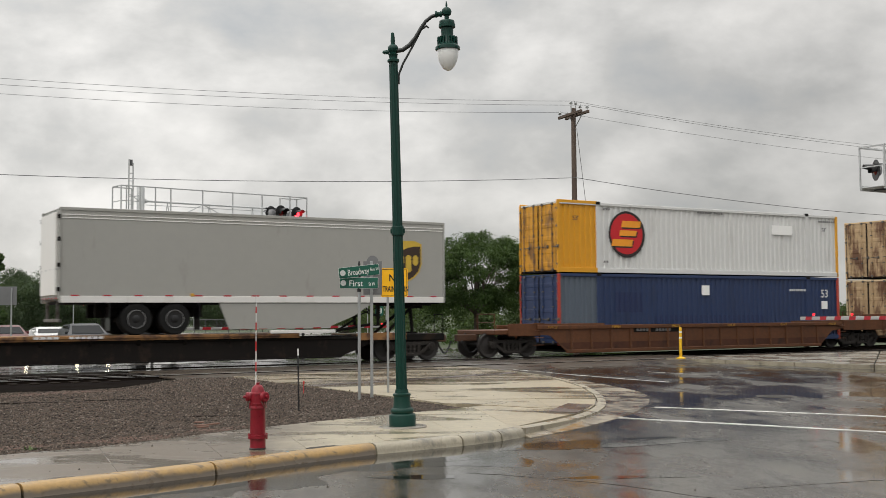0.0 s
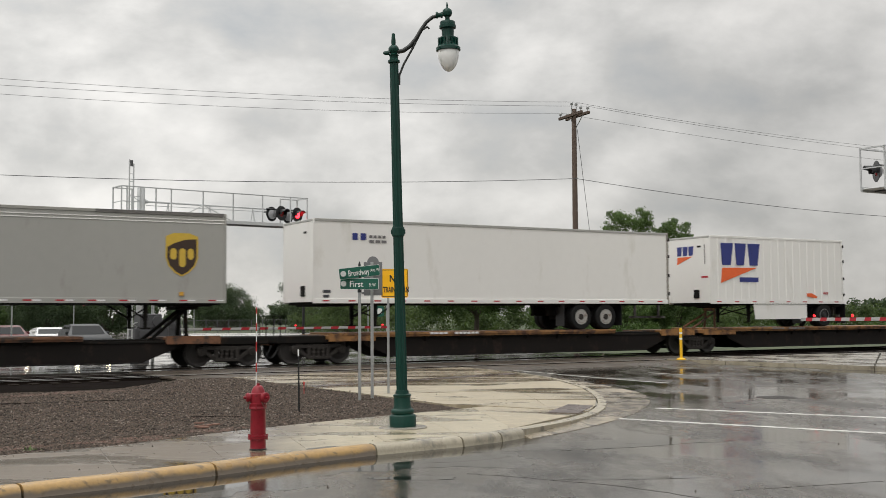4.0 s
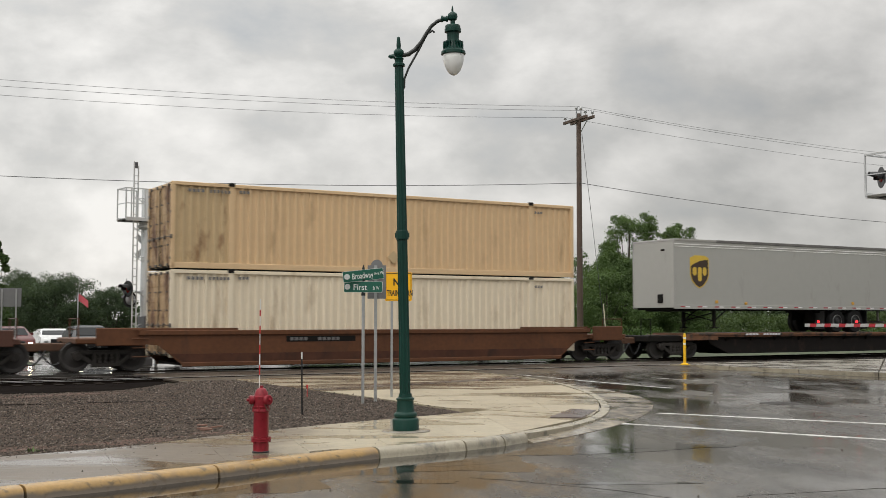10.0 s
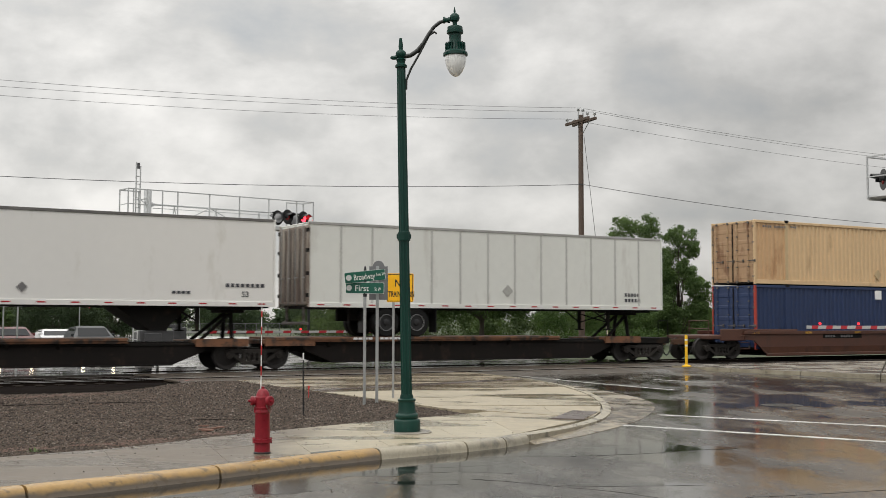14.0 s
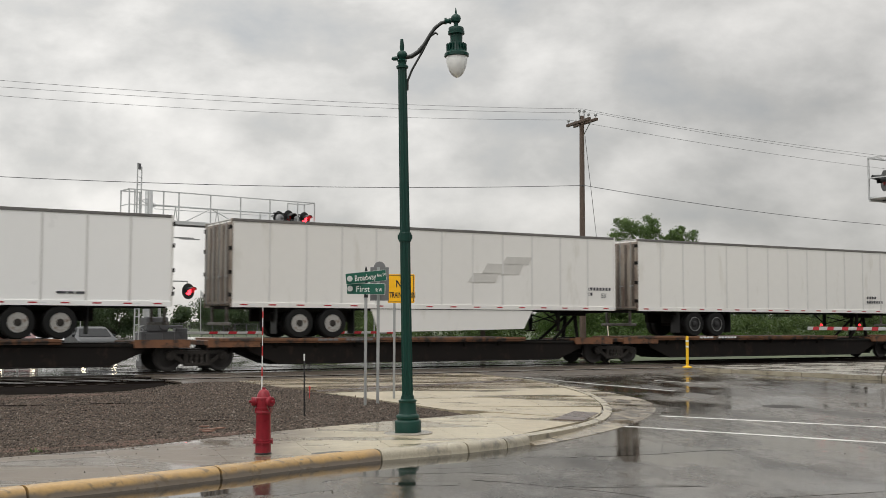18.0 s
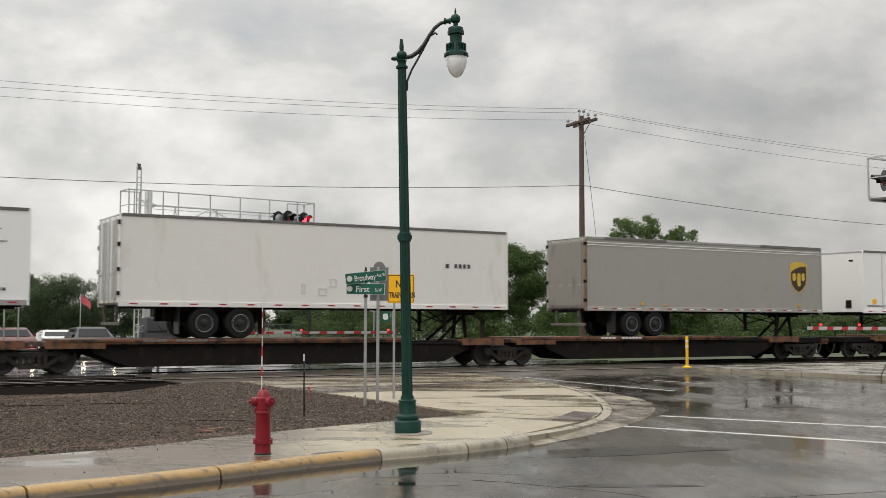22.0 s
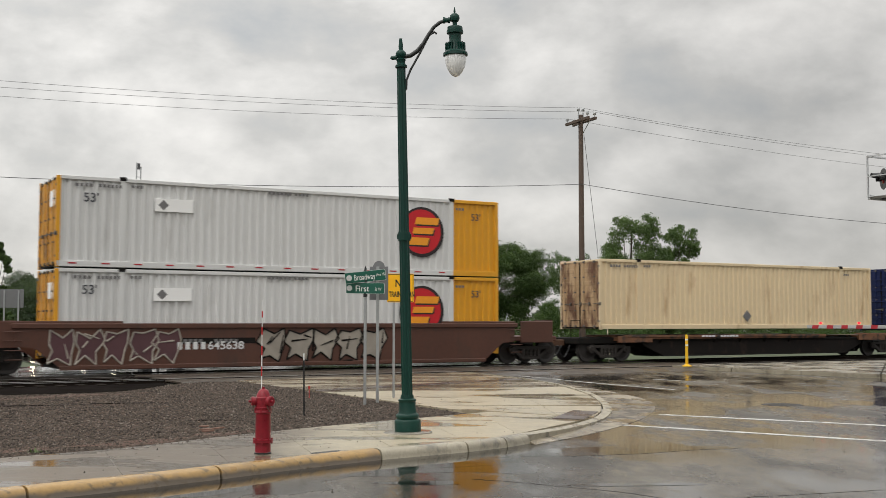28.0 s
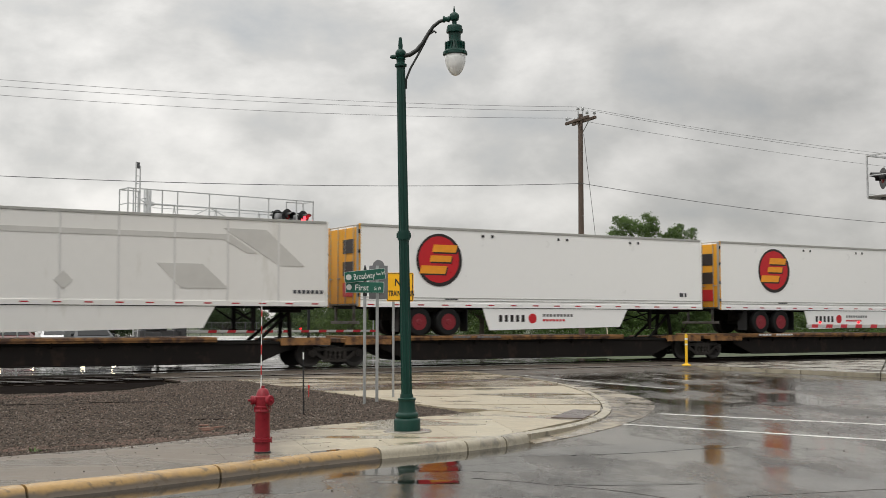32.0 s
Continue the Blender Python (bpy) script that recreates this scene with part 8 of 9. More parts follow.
def build_train():
    # --- loads, in the order in which they pass ---
    lo = dict(label="pale tan container in a well wagon, rust-streaked", skin=BOX_PALE, end=BOX_TAN_RUST)
    up = dict(label="weathered tan container stacked on another, rusty doors", skin=BOX_TAN, end=BOX_TAN_RUST)
    double_stack(46.35, up, lo)
    c = white_gold_box(26.53, 3.37, "white container with golden yellow tail bay stacked on a blue one", True)
    blue = container(26.53, 0.50, "blue container with grey tail bay and red corner posts", BOX_BLUE, post=BOX_RED, first_bay=BOX_SLATE)
    plate_cards(blue, 7.6, 2.0, 0.42, 0.42, TR_BRIGHT)
    for x0, x1, z0, z1 in ((2.9, 4.3, 1.30, 2.10), (5.0, 11.2, 0.55, 1.15)):
        n = round((x1 - x0) / 0.275)
        part("repainted_panel", corrugated(x0, x0 + 0.275 * n, z0, z1, -HALF + 0.024, 0.275, 0.05), BOX_NAVY_DULL, blue, "darker blue repainted panel")
    part("size_number", letters("53", 0.5, WHITE_INK), WHITE_INK, blue, m=pose(14.93, -HALF - 0.006, 1.93))
    plate_cards(blue, 15.0, 1.40, 0.36, 0.36, TR_BRIGHT)
    bars(blue, 12.9, 2.2, [[0.09] * 8], 0.10, WHITE_INK)
    # double-door end seen on the first white container is yellow; grey trailers follow
    g = "grey trailer with brown and gold shield"
    t = trailer(7.62, 13.7, g + " and side skirt", TR_GREY, end=TR_GREY, top=TR_GREY, band=2, skirt=TR_GREY, wheels_at=3.0, frame_mat=TR_GREY)
    shield_mark(t, 12.2, 3.72, 1.40)
    part("roller_door", Shape().box(-0.10, -0.05, -1.10, 1.10, 2.42, 4.98, 0.006), TR_WHITE, t, "pale roller door in a grey frame")
    for k in range(5):
        part("reflector", MESHES["reflector", RED_MARK.name], RED_MARK, t, m=pose(-0.06, -1.0 + 0.5 * k, 2.32, 0, 0, -90))
    t = trailer(-14.86, 8.3, "short white ribbed trailer with blue and orange wordmark", TR_WHITE, end=TR_WHITE, rear_left=False, single=True, skirt=True, ribs=18, wheels_at=1.25, top=TR_WHITE, rear_look=TR_WHITE)
    freight_mark(t, 0.60, 3.86, 1.54, LOGO_BLUE)
    bars(t, 6.9, 2.62, [[0.1] * 3], 0.10, RED_MARK)
    for y0, h in ((0.72, 0.40), (0.36, 0.40), (0.0, 0.40)):
        part("wordmark_block", Shape().prism([(y0, 4.30), (y0 - 0.24, 4.30), (y0 - 0.30, 4.30 + h), (y0 + 0.02, 4.30 + h)], -0.034, -0.018, "x"), LOGO_BLUE, t, "plain slanted block of a wordmark")
    part("swoosh", Shape().prism([(0.72, 4.24), (-0.22, 4.25), (0.74, 3.92)], -0.034, -0.018, "x"), LOGO_SWOOSH, t, "orange swoosh")
    part("nose_strip", Shape().box(-0.034, -0.018, -1.15, -0.75, 3.30, 3.38), RED_MARK, t)
    part("nose_pipe", Shape().rod((-0.03, -0.98, 3.9), (-0.03, -0.98, 4.75), 0.02, n=6), GRIMY_BAR, t)
    part("patch", Shape().prism([(5.9, 2.52), (6.5, 2.44), (6.55, 2.52), (6.2, 2.66), (5.9, 2.66)], -HALF - 0.03, -HALF, "y"), LOGO_SWOOSH, t, "torn orange patch")
    t = trailer(-33.4, 16.1, "long smooth white trailer with small dark lettering on a flat wagon", TR_WHITE, rear_left=False, rim=RIM_WHITE, wheels_at=3.9, top=TR_GREY, rear_look=TR_WHITE)
    bars(t, 1.48, 4.42, [[0.22, 0.22]], 0.24, LOGO_BLUE)
    bars(t, 2.15, 4.50, [[0.13] * 4, [0.2] * 3], 0.10, GREY_INK)
    bars(t, 0.35, 2.55, [[0.3], [0.24]], 0.1, INK)
    bars(t, 0.85 + 1, 2.52, [[0.3]], 0.06, INK)
    for u, tail in ((-50.03, " on a flat wagon"), (-68.42, " on a flat wagon"), (-243.75, ", weathered")):
        t = trailer(u, 13.45, g + tail, TR_DIRTY_BODY if "weathered" in tail else TR_GREY, end=TR_DIRTY, top=TR_DIRTY_BODY, band=True, wheels_at=2.95, frame_mat=TR_GREY)
        shield_mark(t, 11.98, 3.78, 1.34)
        dark_rail(t, ((0.9, 4.2), (9.6, 13.4)) if "weathered" in tail else ((0.8, 13.4),) if u == -68.42 else ((0.0, 1.0), (3.6, 6.4), (9.2, 13.4)))
        part("lamp", Shape().box(2.8, 2.95, -HALF - 0.03, -HALF, 2.42, 2.55, 0.01), YELLOW_MARK, t)
        part("lamp", Shape().box(11.9, 12.05, -HALF - 0.03, -HALF, 2.42, 2.55, 0.01), YELLOW_MARK, t)
        if u != -68.42:  # plain roller door in a brown-stained frame
            part("roller_door", Shape().box(-0.10, -0.05, -1.12, 1.12, 2.38, 4.92, 0.006), TR_DOOR, t, "plain grey roller door")
            part("corner_post", Shape().box(-0.06, 0.05, -HALF - 0.02, -HALF + 0.1, TBOT, TTOP - 0.1, 0.01), STAINED_POST, t, "brown-stained corner post")
        else:
            for k in range(7):
                part("door_slat", shared("trailer_slat", lambda: Shape().box(-0.015, 0.015, -1.22, 1.22, -0.02, 0.02), TR_DIRTY), TR_DIRTY, t, m=pose(-0.06, 0, 2.47 + 0.36 * k))
    t = trailer(-91.25, 13.45, g + " facing the other way", TR_GREY, end=TR_DIRTY, top=TR_DIRTY_BODY, band=True, rear_left=False, wheels_at=2.9, rear_look=TR_GREY, frame_mat=TR_GREY)
    shield_mark(t, 1.42, 3.78, 1.34)
    dark_rail(t, ((2.4, 13.4),))
    part("lamp", Shape().box(2.3, 2.45, -HALF - 0.03, -HALF, 2.42, 2.55, 0.01), YELLOW_MARK, t)
    part("lamp", Shape().box(10.9, 11.05, -HALF - 0.03, -HALF, 2.42, 2.55, 0.01), YELLOW_MARK, t)

    a, b = double_stack(-112.65, dict(label="weathered tan container with rusty doors stacked on a cream one", skin=BOX_TAN, end=BOX_TAN_RUST, first_bay=BOX_TAN_FIRST), dict(label="cream container with dirty doors in a well wagon", skin=BOX_CREAM, end=BOX_TAN_RUST))
    for q in (a, b):
        box_marks(q, GREY_INK)
    diamond(a, 8.12, 0.58, 0.24, BOX_TAN_FIRST)
    a, b = double_stack(-136.03, dict(label="tan container with a diamond placard, stacked on a blue one", skin=BOX_TAN, end=BOX_TAN_DOOR, lift=BOX_TAN_FIRST, grime=BOX_TAN_RUST, first_bay=BOX_TAN_WARM), dict(label="blue container with red corner posts in a well wagon", skin=BOX_BLUE, post=BOX_RED))
    box_marks(a, GREY_INK)
    diamond(a, 8.12, 0.58, 0.24, BOX_TAN_FIRST)
    plate_cards(b, 7.91, 2.28, 0.42, 0.42, TR_BRIGHT)
    part("size_number", letters("53", 0.5, WHITE_INK), WHITE_INK, b, m=pose(14.93, -HALF - 0.006, 1.93))
    plate_cards(b, 15.0, 1.40, 0.36, 0.36, TR_BRIGHT)
    bars(b, 13.1, 2.2, [[0.09] * 8], 0.10, WHITE_INK)

    t = trailer(-157.21, 15.85, "white trailer with dark upright seams and rusty door end", TR_DULL, end=TR_END_RUST, seams=13, seam_mat=SEAM_MID, wheels_at=3.65, top=SEAM_DARK)
    diamond(t, 8.2, 2.86, 0.24, FADED_DARK)
    bars(t, 13.9, 2.72, [[0.1] * 5, [0.11] * 5], 0.13, INK)
    t = trailer(-174.57, 16.1, "smooth white trailer with rows of small lettering and rusty hinges", TR_WHITE, end=TR_END_PINK, wheels_at=3.2, top=TOP_RAIL_DARK, frame_mat=TR_WHITE)
    part("corner_post", Shape().box(-0.045, 0.045, -HALF - 0.022, -HALF + 0.02, TBOT, TTOP, 0.008), BOX_TAN_RUST, t, "rusty corner post")
    part("belly_box", Shape().prism([(10.9, 2.18), (13.3, 2.18), (12.75, 1.62), (12.55, 1.40), (12.05, 1.40), (11.7, 1.62)], -0.85, 0.85, "y"), DARK_STEEL, t, "dark hopper-shaped underfloor box")
    part("size_number", letters("53", 0.26, INK), INK, t, m=pose(14.95, -HALF - 0.006, 2.50))
    part("notice", letters("AIR-RIDE EQUIPPED", 0.19, INK), INK, t, m=pose(2.5, -HALF - 0.006, 2.62))
    bars(t, 4.6, 2.55, [[0.12] * 5], 0.09, INK)
    bars(t, 12.6, 2.58, [[0.12] * 4], 0.09, INK)
    bars(t, 14.4, 2.82, [[0.12] * 8], 0.12, INK)
    diamond(t, 8.0, 2.72, 0.16)
    t = trailer(-191.96, 16.13, "white trailer with upright seams and weathered lock rods", TR_WHITE, end=TR_END_RUST, seams=13, wheels_at=3.75, top=TOP_RAIL_DARK)
    bars(t, 13.9, 2.85, [[0.12] * 4, [0.11] * 7], 0.12, INK)
    t = trailer(-209.28, 16.13, "white panelled trailer with a faded grey mark and a side skirt", TR_WHITE, end=TR_END_RUST, seams=12, wheels_at=3.1, rim=RIM_WHITE, skirt=True, top=TOP_RAIL_DARK)
    faded_mark(t, 9.2, 3.5)
    bars(t, 14.75, 2.98, [[0.10] * 8, [0.1, 0.1]], 0.12, INK)
    part("size_number", letters("53", 0.24, INK), INK, t, m=pose(15.45, -HALF - 0.006, 2.70))
    t = trailer(-227.45, 16.18, "white panelled trailer with a yellow label, wheels leading", TR_BRIGHT, end=TR_WHITE, seams=12, rear_left=False, wheels_at=4.05, rim=RIM_WHITE, top=TOP_RAIL_DARK, rear_look=TR_WHITE)
    plate_cards(t, 0.62, 2.62, 0.27, 0.22, SIGN_YELLOW, "yellow label")
    bars(t, 0.25, 2.50, [[0.5, 0.4, 0.3]], 0.05, INK)
    bars(t, 12.6, 2.55, [[0.3, 0.2, 0.35]], 0.07, INK)
    t = trailer(-262.12, 14.6, "plain scuffed white trailer with patches on its side", TR_WHITE, end=TR_WHITE, wheels_at=3.4, top=TOP_RAIL_DARK)
    bars(t, 11.9, 3.7, [[0.14, -0.1, 0.12, 0.12, 0.12, 0.12]], 0.15, INK)
    patches(t, 6.2, 2.62)
    t = trailer(-279.48, 14.63, "white trailer with a small red company sign and rusty door end", TR_BRIGHT, end=TR_END_PINK, wheels_at=3.3, rim=RIM_RUST, top=TOP_RAIL_DARK, sill=SEAM_DARK)
    part("corner_post", Shape().box(-0.045, 0.045, -HALF - 0.022, -HALF + 0.02, TBOT, TTOP, 0.008), STAINED_POST, t, "rust-stained corner post")
    plate_cards(t, 11.3, 4.15, 0.52, 0.55, LOGO_RED, "red square emblem")
    part("emblem_disc", Shape().lathe([(0.0, -0.004), (0.19, -0.004), (0.19, 0.004), (0.0, 0.004)], 20, pose(11.56, -HALF - 0.014, 4.42, 90)), WHITE_INK, t)
    part("emblem_bar", Shape().prism([(11.44, 4.36), (11.65, 4.36), (11.69, 4.50), (11.47, 4.50)], -HALF - 0.021, -HALF - 0.012, "y"), LOGO_BLACK, t)
    part("notice", letters("INTERMODAL", 0.28, INK, spacing=1.06, bold=0.005), INK, t, m=pose(12.0, -HALF - 0.006, 4.46))
    part("notice", letters("SERVICES", 0.28, INK, spacing=1.06, bold=0.005), INK, t, m=pose(12.0, -HALF - 0.006, 4.16))
    part("underline", Shape().box(12.0, 14.0, -HALF - 0.006, -HALF, 4.09, 4.115), INK, t)
    bars(t, 12.9, 2.62, [[0.1] * 8], 0.09, INK)
    diamond(t, 6.9, 2.75, 0.20)
    patches(t, 10.2, 2.50)

    k = container(-298.2, 1.26, "navy blue container with white and orange wordmark on a flat wagon", BOX_NAVY, pitch=0.42, rib=0.018, castings=BOX_NAVY, height=3.06)
    freight_mark(k, 7.42, 1.97, 0.98, WHITE_INK)
    diamond(k, 12.97, 1.89, 0.24, WHITE_INK)
    diamond(k, 13.6, 1.89, 0.24, WHITE_INK)
    bars(k, 12.75, 2.36, [[0.11] * 9], 0.13, WHITE_INK)
    bars(k, 2.8, 2.40, [[0.09] * 3], 0.13, WHITE_INK)
    part("notice", letters("TOP LIFT ONLY", 0.17, WHITE_INK), WHITE_INK, k, m=pose(2.7, -HALF - 0.008, 0.34))
    part("notice", letters("TOP LIFT ONLY", 0.17, WHITE_INK), WHITE_INK, k, m=pose(13.05, -HALF - 0.008, 0.34))
    for i in range(9):
        part("door_slat", shared("door_slat", lambda: Shape().box(-0.03, 0.02, -1.2, 1.2, -0.02, 0.02, 0.006), BOX_NAVY), BOX_NAVY, k, m=pose(0, 0, 0.35 + 0.27 * i))
    l = container(-316.73, 1.38, "pale tan container with a diamond placard on a flat wagon", BOX_PALE, end=BOX_TAN_RUST)
    box_marks(l, GREY_INK)
    diamond(l, 8.1, 0.57, 0.24)

    white_gold_box(-337.73, 3.37, "white container with golden yellow tips stacked on its twin")
    white_gold_box(-337.73, 0.50, "white container with golden yellow tips in a well wagon")
    for u in (-359.2, -376.4):
        t = trailer(u, 16.1, "bright white trailer with round red emblem, yellow doors and red wheels", TR_BRIGHT, end=BOX_YELLOW, wheels_at=3.05, rim=RIM_RED, skirt=TR_BRIGHT, top=TR_GREY)
        for z in (2.42, 2.52):
            part("moulding", Shape().box(0.02, 16.08, -HALF - 0.008, -HALF + 0.014, z, z + 0.025, 0.004), TR_GREY, t)
        for y in (-1.0, 1.0):
            part("door_frame", Shape().box(-0.09, -0.05, y * 1.27 - 0.06, y * 1.27 + 0.06, 2.2, 5.1, 0.01), GALV, t, "bright metal door frame")
        disc_mark(t, 3.26, 3.92, 0.97)
        for x in (5.1, 8.6, 12.2):
            part("vent", Shape().box(x, x + 0.10, -HALF - 0.014, -HALF, 4.82, 4.92, 0.004).box(x + 0.42, x + 0.52, -HALF - 0.014, -HALF, 4.82, 4.92, 0.004), BLACK, t)
        bars(t, 5.88, 1.66, [[0.14, 0.14, 0.14, 0.14, 0.14]], 0.26, LOGO_BLACK, -HALF + 0.018, label="plain black wordmark bars")
        part("emblem", Shape().lathe([(0.19, -0.004), (0.19, 0.004)], 20, pose(7.42, -HALF + 0.016, 1.79, 90)), LOGO_RED, t)
        bars(t, 7.9, 1.86, [[0.12] * 9], 0.10, GREY_INK, -HALF + 0.018)
        bars(t, 7.9, 1.68, [[0.12] * 7], 0.08, LOGO_RED, -HALF + 0.018)
        bars(t, 3.5, 2.46, [[0.09] * 5], 0.05, INK)
        bars(t, 14.9, 2.70, [[0.2, 0.1]], 0.16, INK)
        for z in (2.55, 3.3, 4.1):
            part("door_plate", Shape().box(-0.085, -0.05, -0.95, -0.1, z, z + 0.5, 0.004), LOGO_BLACK if z > 2.6 else LOGO_RED, t)
    t = trailer(-393.8, 16.15, "dull white panelled trailer with a faded grey mark and a skirt", TR_WHITE, end=TR_END_RUST, seams=9, wheels_at=3.1, rim=RIM_WHITE, skirt=True, top=TR_GREY)
    faded_stripe(t)
    bars(t, 14.9, 2.62, [[0.11] * 7], 0.12, INK)
    diamond(t, 7.3, 2.95, 0.28, FADED)

    # --- wagons ---
    well_wagon(44.57, 64.64, "brown well wagon carrying two stacked containers", CAR_ORANGE, 1.55)
    well_wagon(24.50, 43.56, "ribbed brown well wagon carrying two stacked containers", CAR_ORANGE, 1.28)
    well_wagon(-114.59, -94.92, "orange-brown well wagon carrying tan and cream containers", CAR_ORANGE, 1.36, plates=False)
    well_wagon(-137.77, -118.20, "dark brown well wagon with yellow plates", CAR_BROWN, 1.30, stiff=False)
    well_wagon(-339.87, -319.90, "brown well wagon covered with sprayed graffiti", CAR_BROWN, 1.62, plates=False, graffiti=True)
    groups = [([20.03, 2.92, -15.54, -33.10], [21.54, None, -6.31], DECK_YELLOW), ([-36.42, -54.58, -73.44, -90.91], [-36.52, -55.08, None], DECK_RUST),
              ([-142.18, -159.04, -175.60, -192.96, -210.32, -226.98], [-141.38, -158.54, -176.05, -193.31, None], DECK_RUST),
              ([-231.50, -247.35, -264.61, -282.17, -299.33, -316.09], [-230.29, -247.75, -264.91, None, None], DECK_RUST), ([-343.99, -360.04, -377.20, -393.96], [-342.98, -360.19, -377.56], DECK_YELLOW)]
    rnd = random.Random(12)
    for bog, hit, edge in groups:
        n = len(bog)
        for i in range(n - 1):
            hx = hit[i] if i < len(hit) else None
            w = spine_unit(bog[i + 1], bog[i], "low dark flat wagon unit with a rusty deck edge", edge, (0.04, 0.74), (i == n - 2, i == 0), None if hx is None else hx - 1.1, True, 1,
                       [(3.0 + rnd.random() * 2, 1.6, GREY_INK if i % 2 else WHITE_INK)], True, i == 0)
            if bog[0] == 20.03 and i == 1:
                loose_hitch(w, 1.95 - bog[2], 1, 1.12)
            if bog[0] == 20.03 and i == 2:
                loose_hitch(w, -13.74 - bog[3], 1, 0.95)
            if bog[0] == 20.03 and i == 0:
                loose_hitch(w, 4.75 - bog[1], -1, 0.85)
                part("deck_plank", Shape().box(11.6, 14.0, -1.33, -1.12, 1.14, 1.25, 0.01), TR_WHITE, w, "white plank along the deck edge")
                part("folded_arm", Shape().rod((14.1, -1.0, 1.2), (15.6, -0.9, 1.42), 0.05, n=8).rod((14.3, -0.8, 1.2), (15.0, -0.8, 1.6), 0.04, n=8), DARK_STEEL, w)




def faded_mark(t, x, z):
    for a, b, w, h in ((0.0, -0.3, 1.2, 0.35), (0.6, 0.02, 1.7, 0.4), (1.5, 0.4, 1.2, 0.3)):
        q = [(x + a, z + b), (x + a + w, z + b), (x + a + w + 0.2, z + b + h), (x + a + 0.25, z + b + h)]
        part("faded_mark", Shape().prism(q, -HALF - 0.003, -HALF + 0.016, "y"), FADED, t)


def faded_stripe(t):
    q = [(0.3, 4.55), (12.6, 4.55), (13.6, 3.95), (13.2, 3.95), (12.4, 4.38), (0.3, 4.38)]
    part("faded_mark", Shape().prism(q, -HALF - 0.003, -HALF + 0.016, "y"), FADED, t)
    part("faded_mark", Shape().prism([(12.4, 4.75), (13.9, 4.75), (15.3, 3.55), (14.4, 3.55)], -HALF - 0.004, -HALF + 0.016, "y"), FADED, t)
    part("faded_mark", Shape().prism([(10.2, 3.55), (11.7, 3.55), (12.6, 2.75), (11.0, 2.75)], -HALF - 0.004, -HALF + 0.016, "y"), FADED, t)


def patches(t, x, z):
    """Small riveted repair sheets on a trailer's side."""
    for dx, dz, w, h in ((0.0, 0.06, 0.10, 0.30), (0.62, 0.0, 0.28, 0.22), (1.05, 0.30, 0.22, 0.25)):
        sh = Shape()
        x0, z0 = x + dx, z + dz
        for a, b, c, d in ((0, w, 0, 0.02), (0, w, h, h + 0.02), (0, 0.02, 0, h), (w, w + 0.02, 0, h)):
            sh.box(x0 + a, x0 + b, -HALF - 0.003, -HALF + 0.014, z0 + c, z0 + d)
        part("patch", sh, FADED, t)


build_train()

# ---- trees, far side ----
def leaf_cloud(rnd, blobs, count, size, sh):
    """Small leaf blades on and inside uneven lumps (centre, radii), laid roughly along each lump's skin."""
    tot = sum(b[1][0] * b[1][1] for b in blobs)
    g = rnd.gauss
    for (cx, cy, cz), (rx, ry, rz) in blobs:
        for _ in range(int(count * rx * ry / tot) + 1):
            a, b, c = g(0, 1), g(0, 1), g(0, 1)
            q = math.sqrt(a * a + b * b + c * c) + 0.01
            r = (0.25 + 0.97 * rnd.random() ** 0.6) / q
            px, py, pz = cx + a * r * rx, cy + b * r * ry, cz + c * r * rz
            # blade direction: drooping sideways, square to a normal that leans out and up
            nx, ny, nz = a / q + g(0, 0.5), b / q + g(0, 0.5), c / q + 0.45 + g(0, 0.5)
            ux, uy, uz = g(0, 1), g(0, 1), g(0, 1)
            wx, wy, wz = ny * uz - nz * uy, nz * ux - nx * uz, nx * uy - ny * ux
            ux, uy, uz = wy * nz - wz * ny, wz * nx - wx * nz, wx * ny - wy * nx
            s = size * rnd.uniform(0.6, 1.3)
            lu = s / (math.sqrt(ux * ux + uy * uy + uz * uz) + 1e-6)
            lw = 0.55 * s / (math.sqrt(wx * wx + wy * wy + wz * wz) + 1e-6)
            ux, uy, uz, wx, wy, wz = ux * lu, uy * lu, uz * lu, wx * lw, wy * lw, wz * lw
            k = len(sh.v)
            sh.v += [(px - ux, py - uy, pz - uz), (px + wx, py + wy, pz + wz), (px + ux, py + uy, pz + uz), (px - wx, py - wy, pz - wz)]
            sh.f.append((k, k + 1, k + 2, k + 3))
    return sh


def raw_mesh(name, sh, material):
    me = bpy.data.meshes.new(name)
    me.from_pydata(sh.v, [], sh.f)
    me.materials.append(material)
    return me


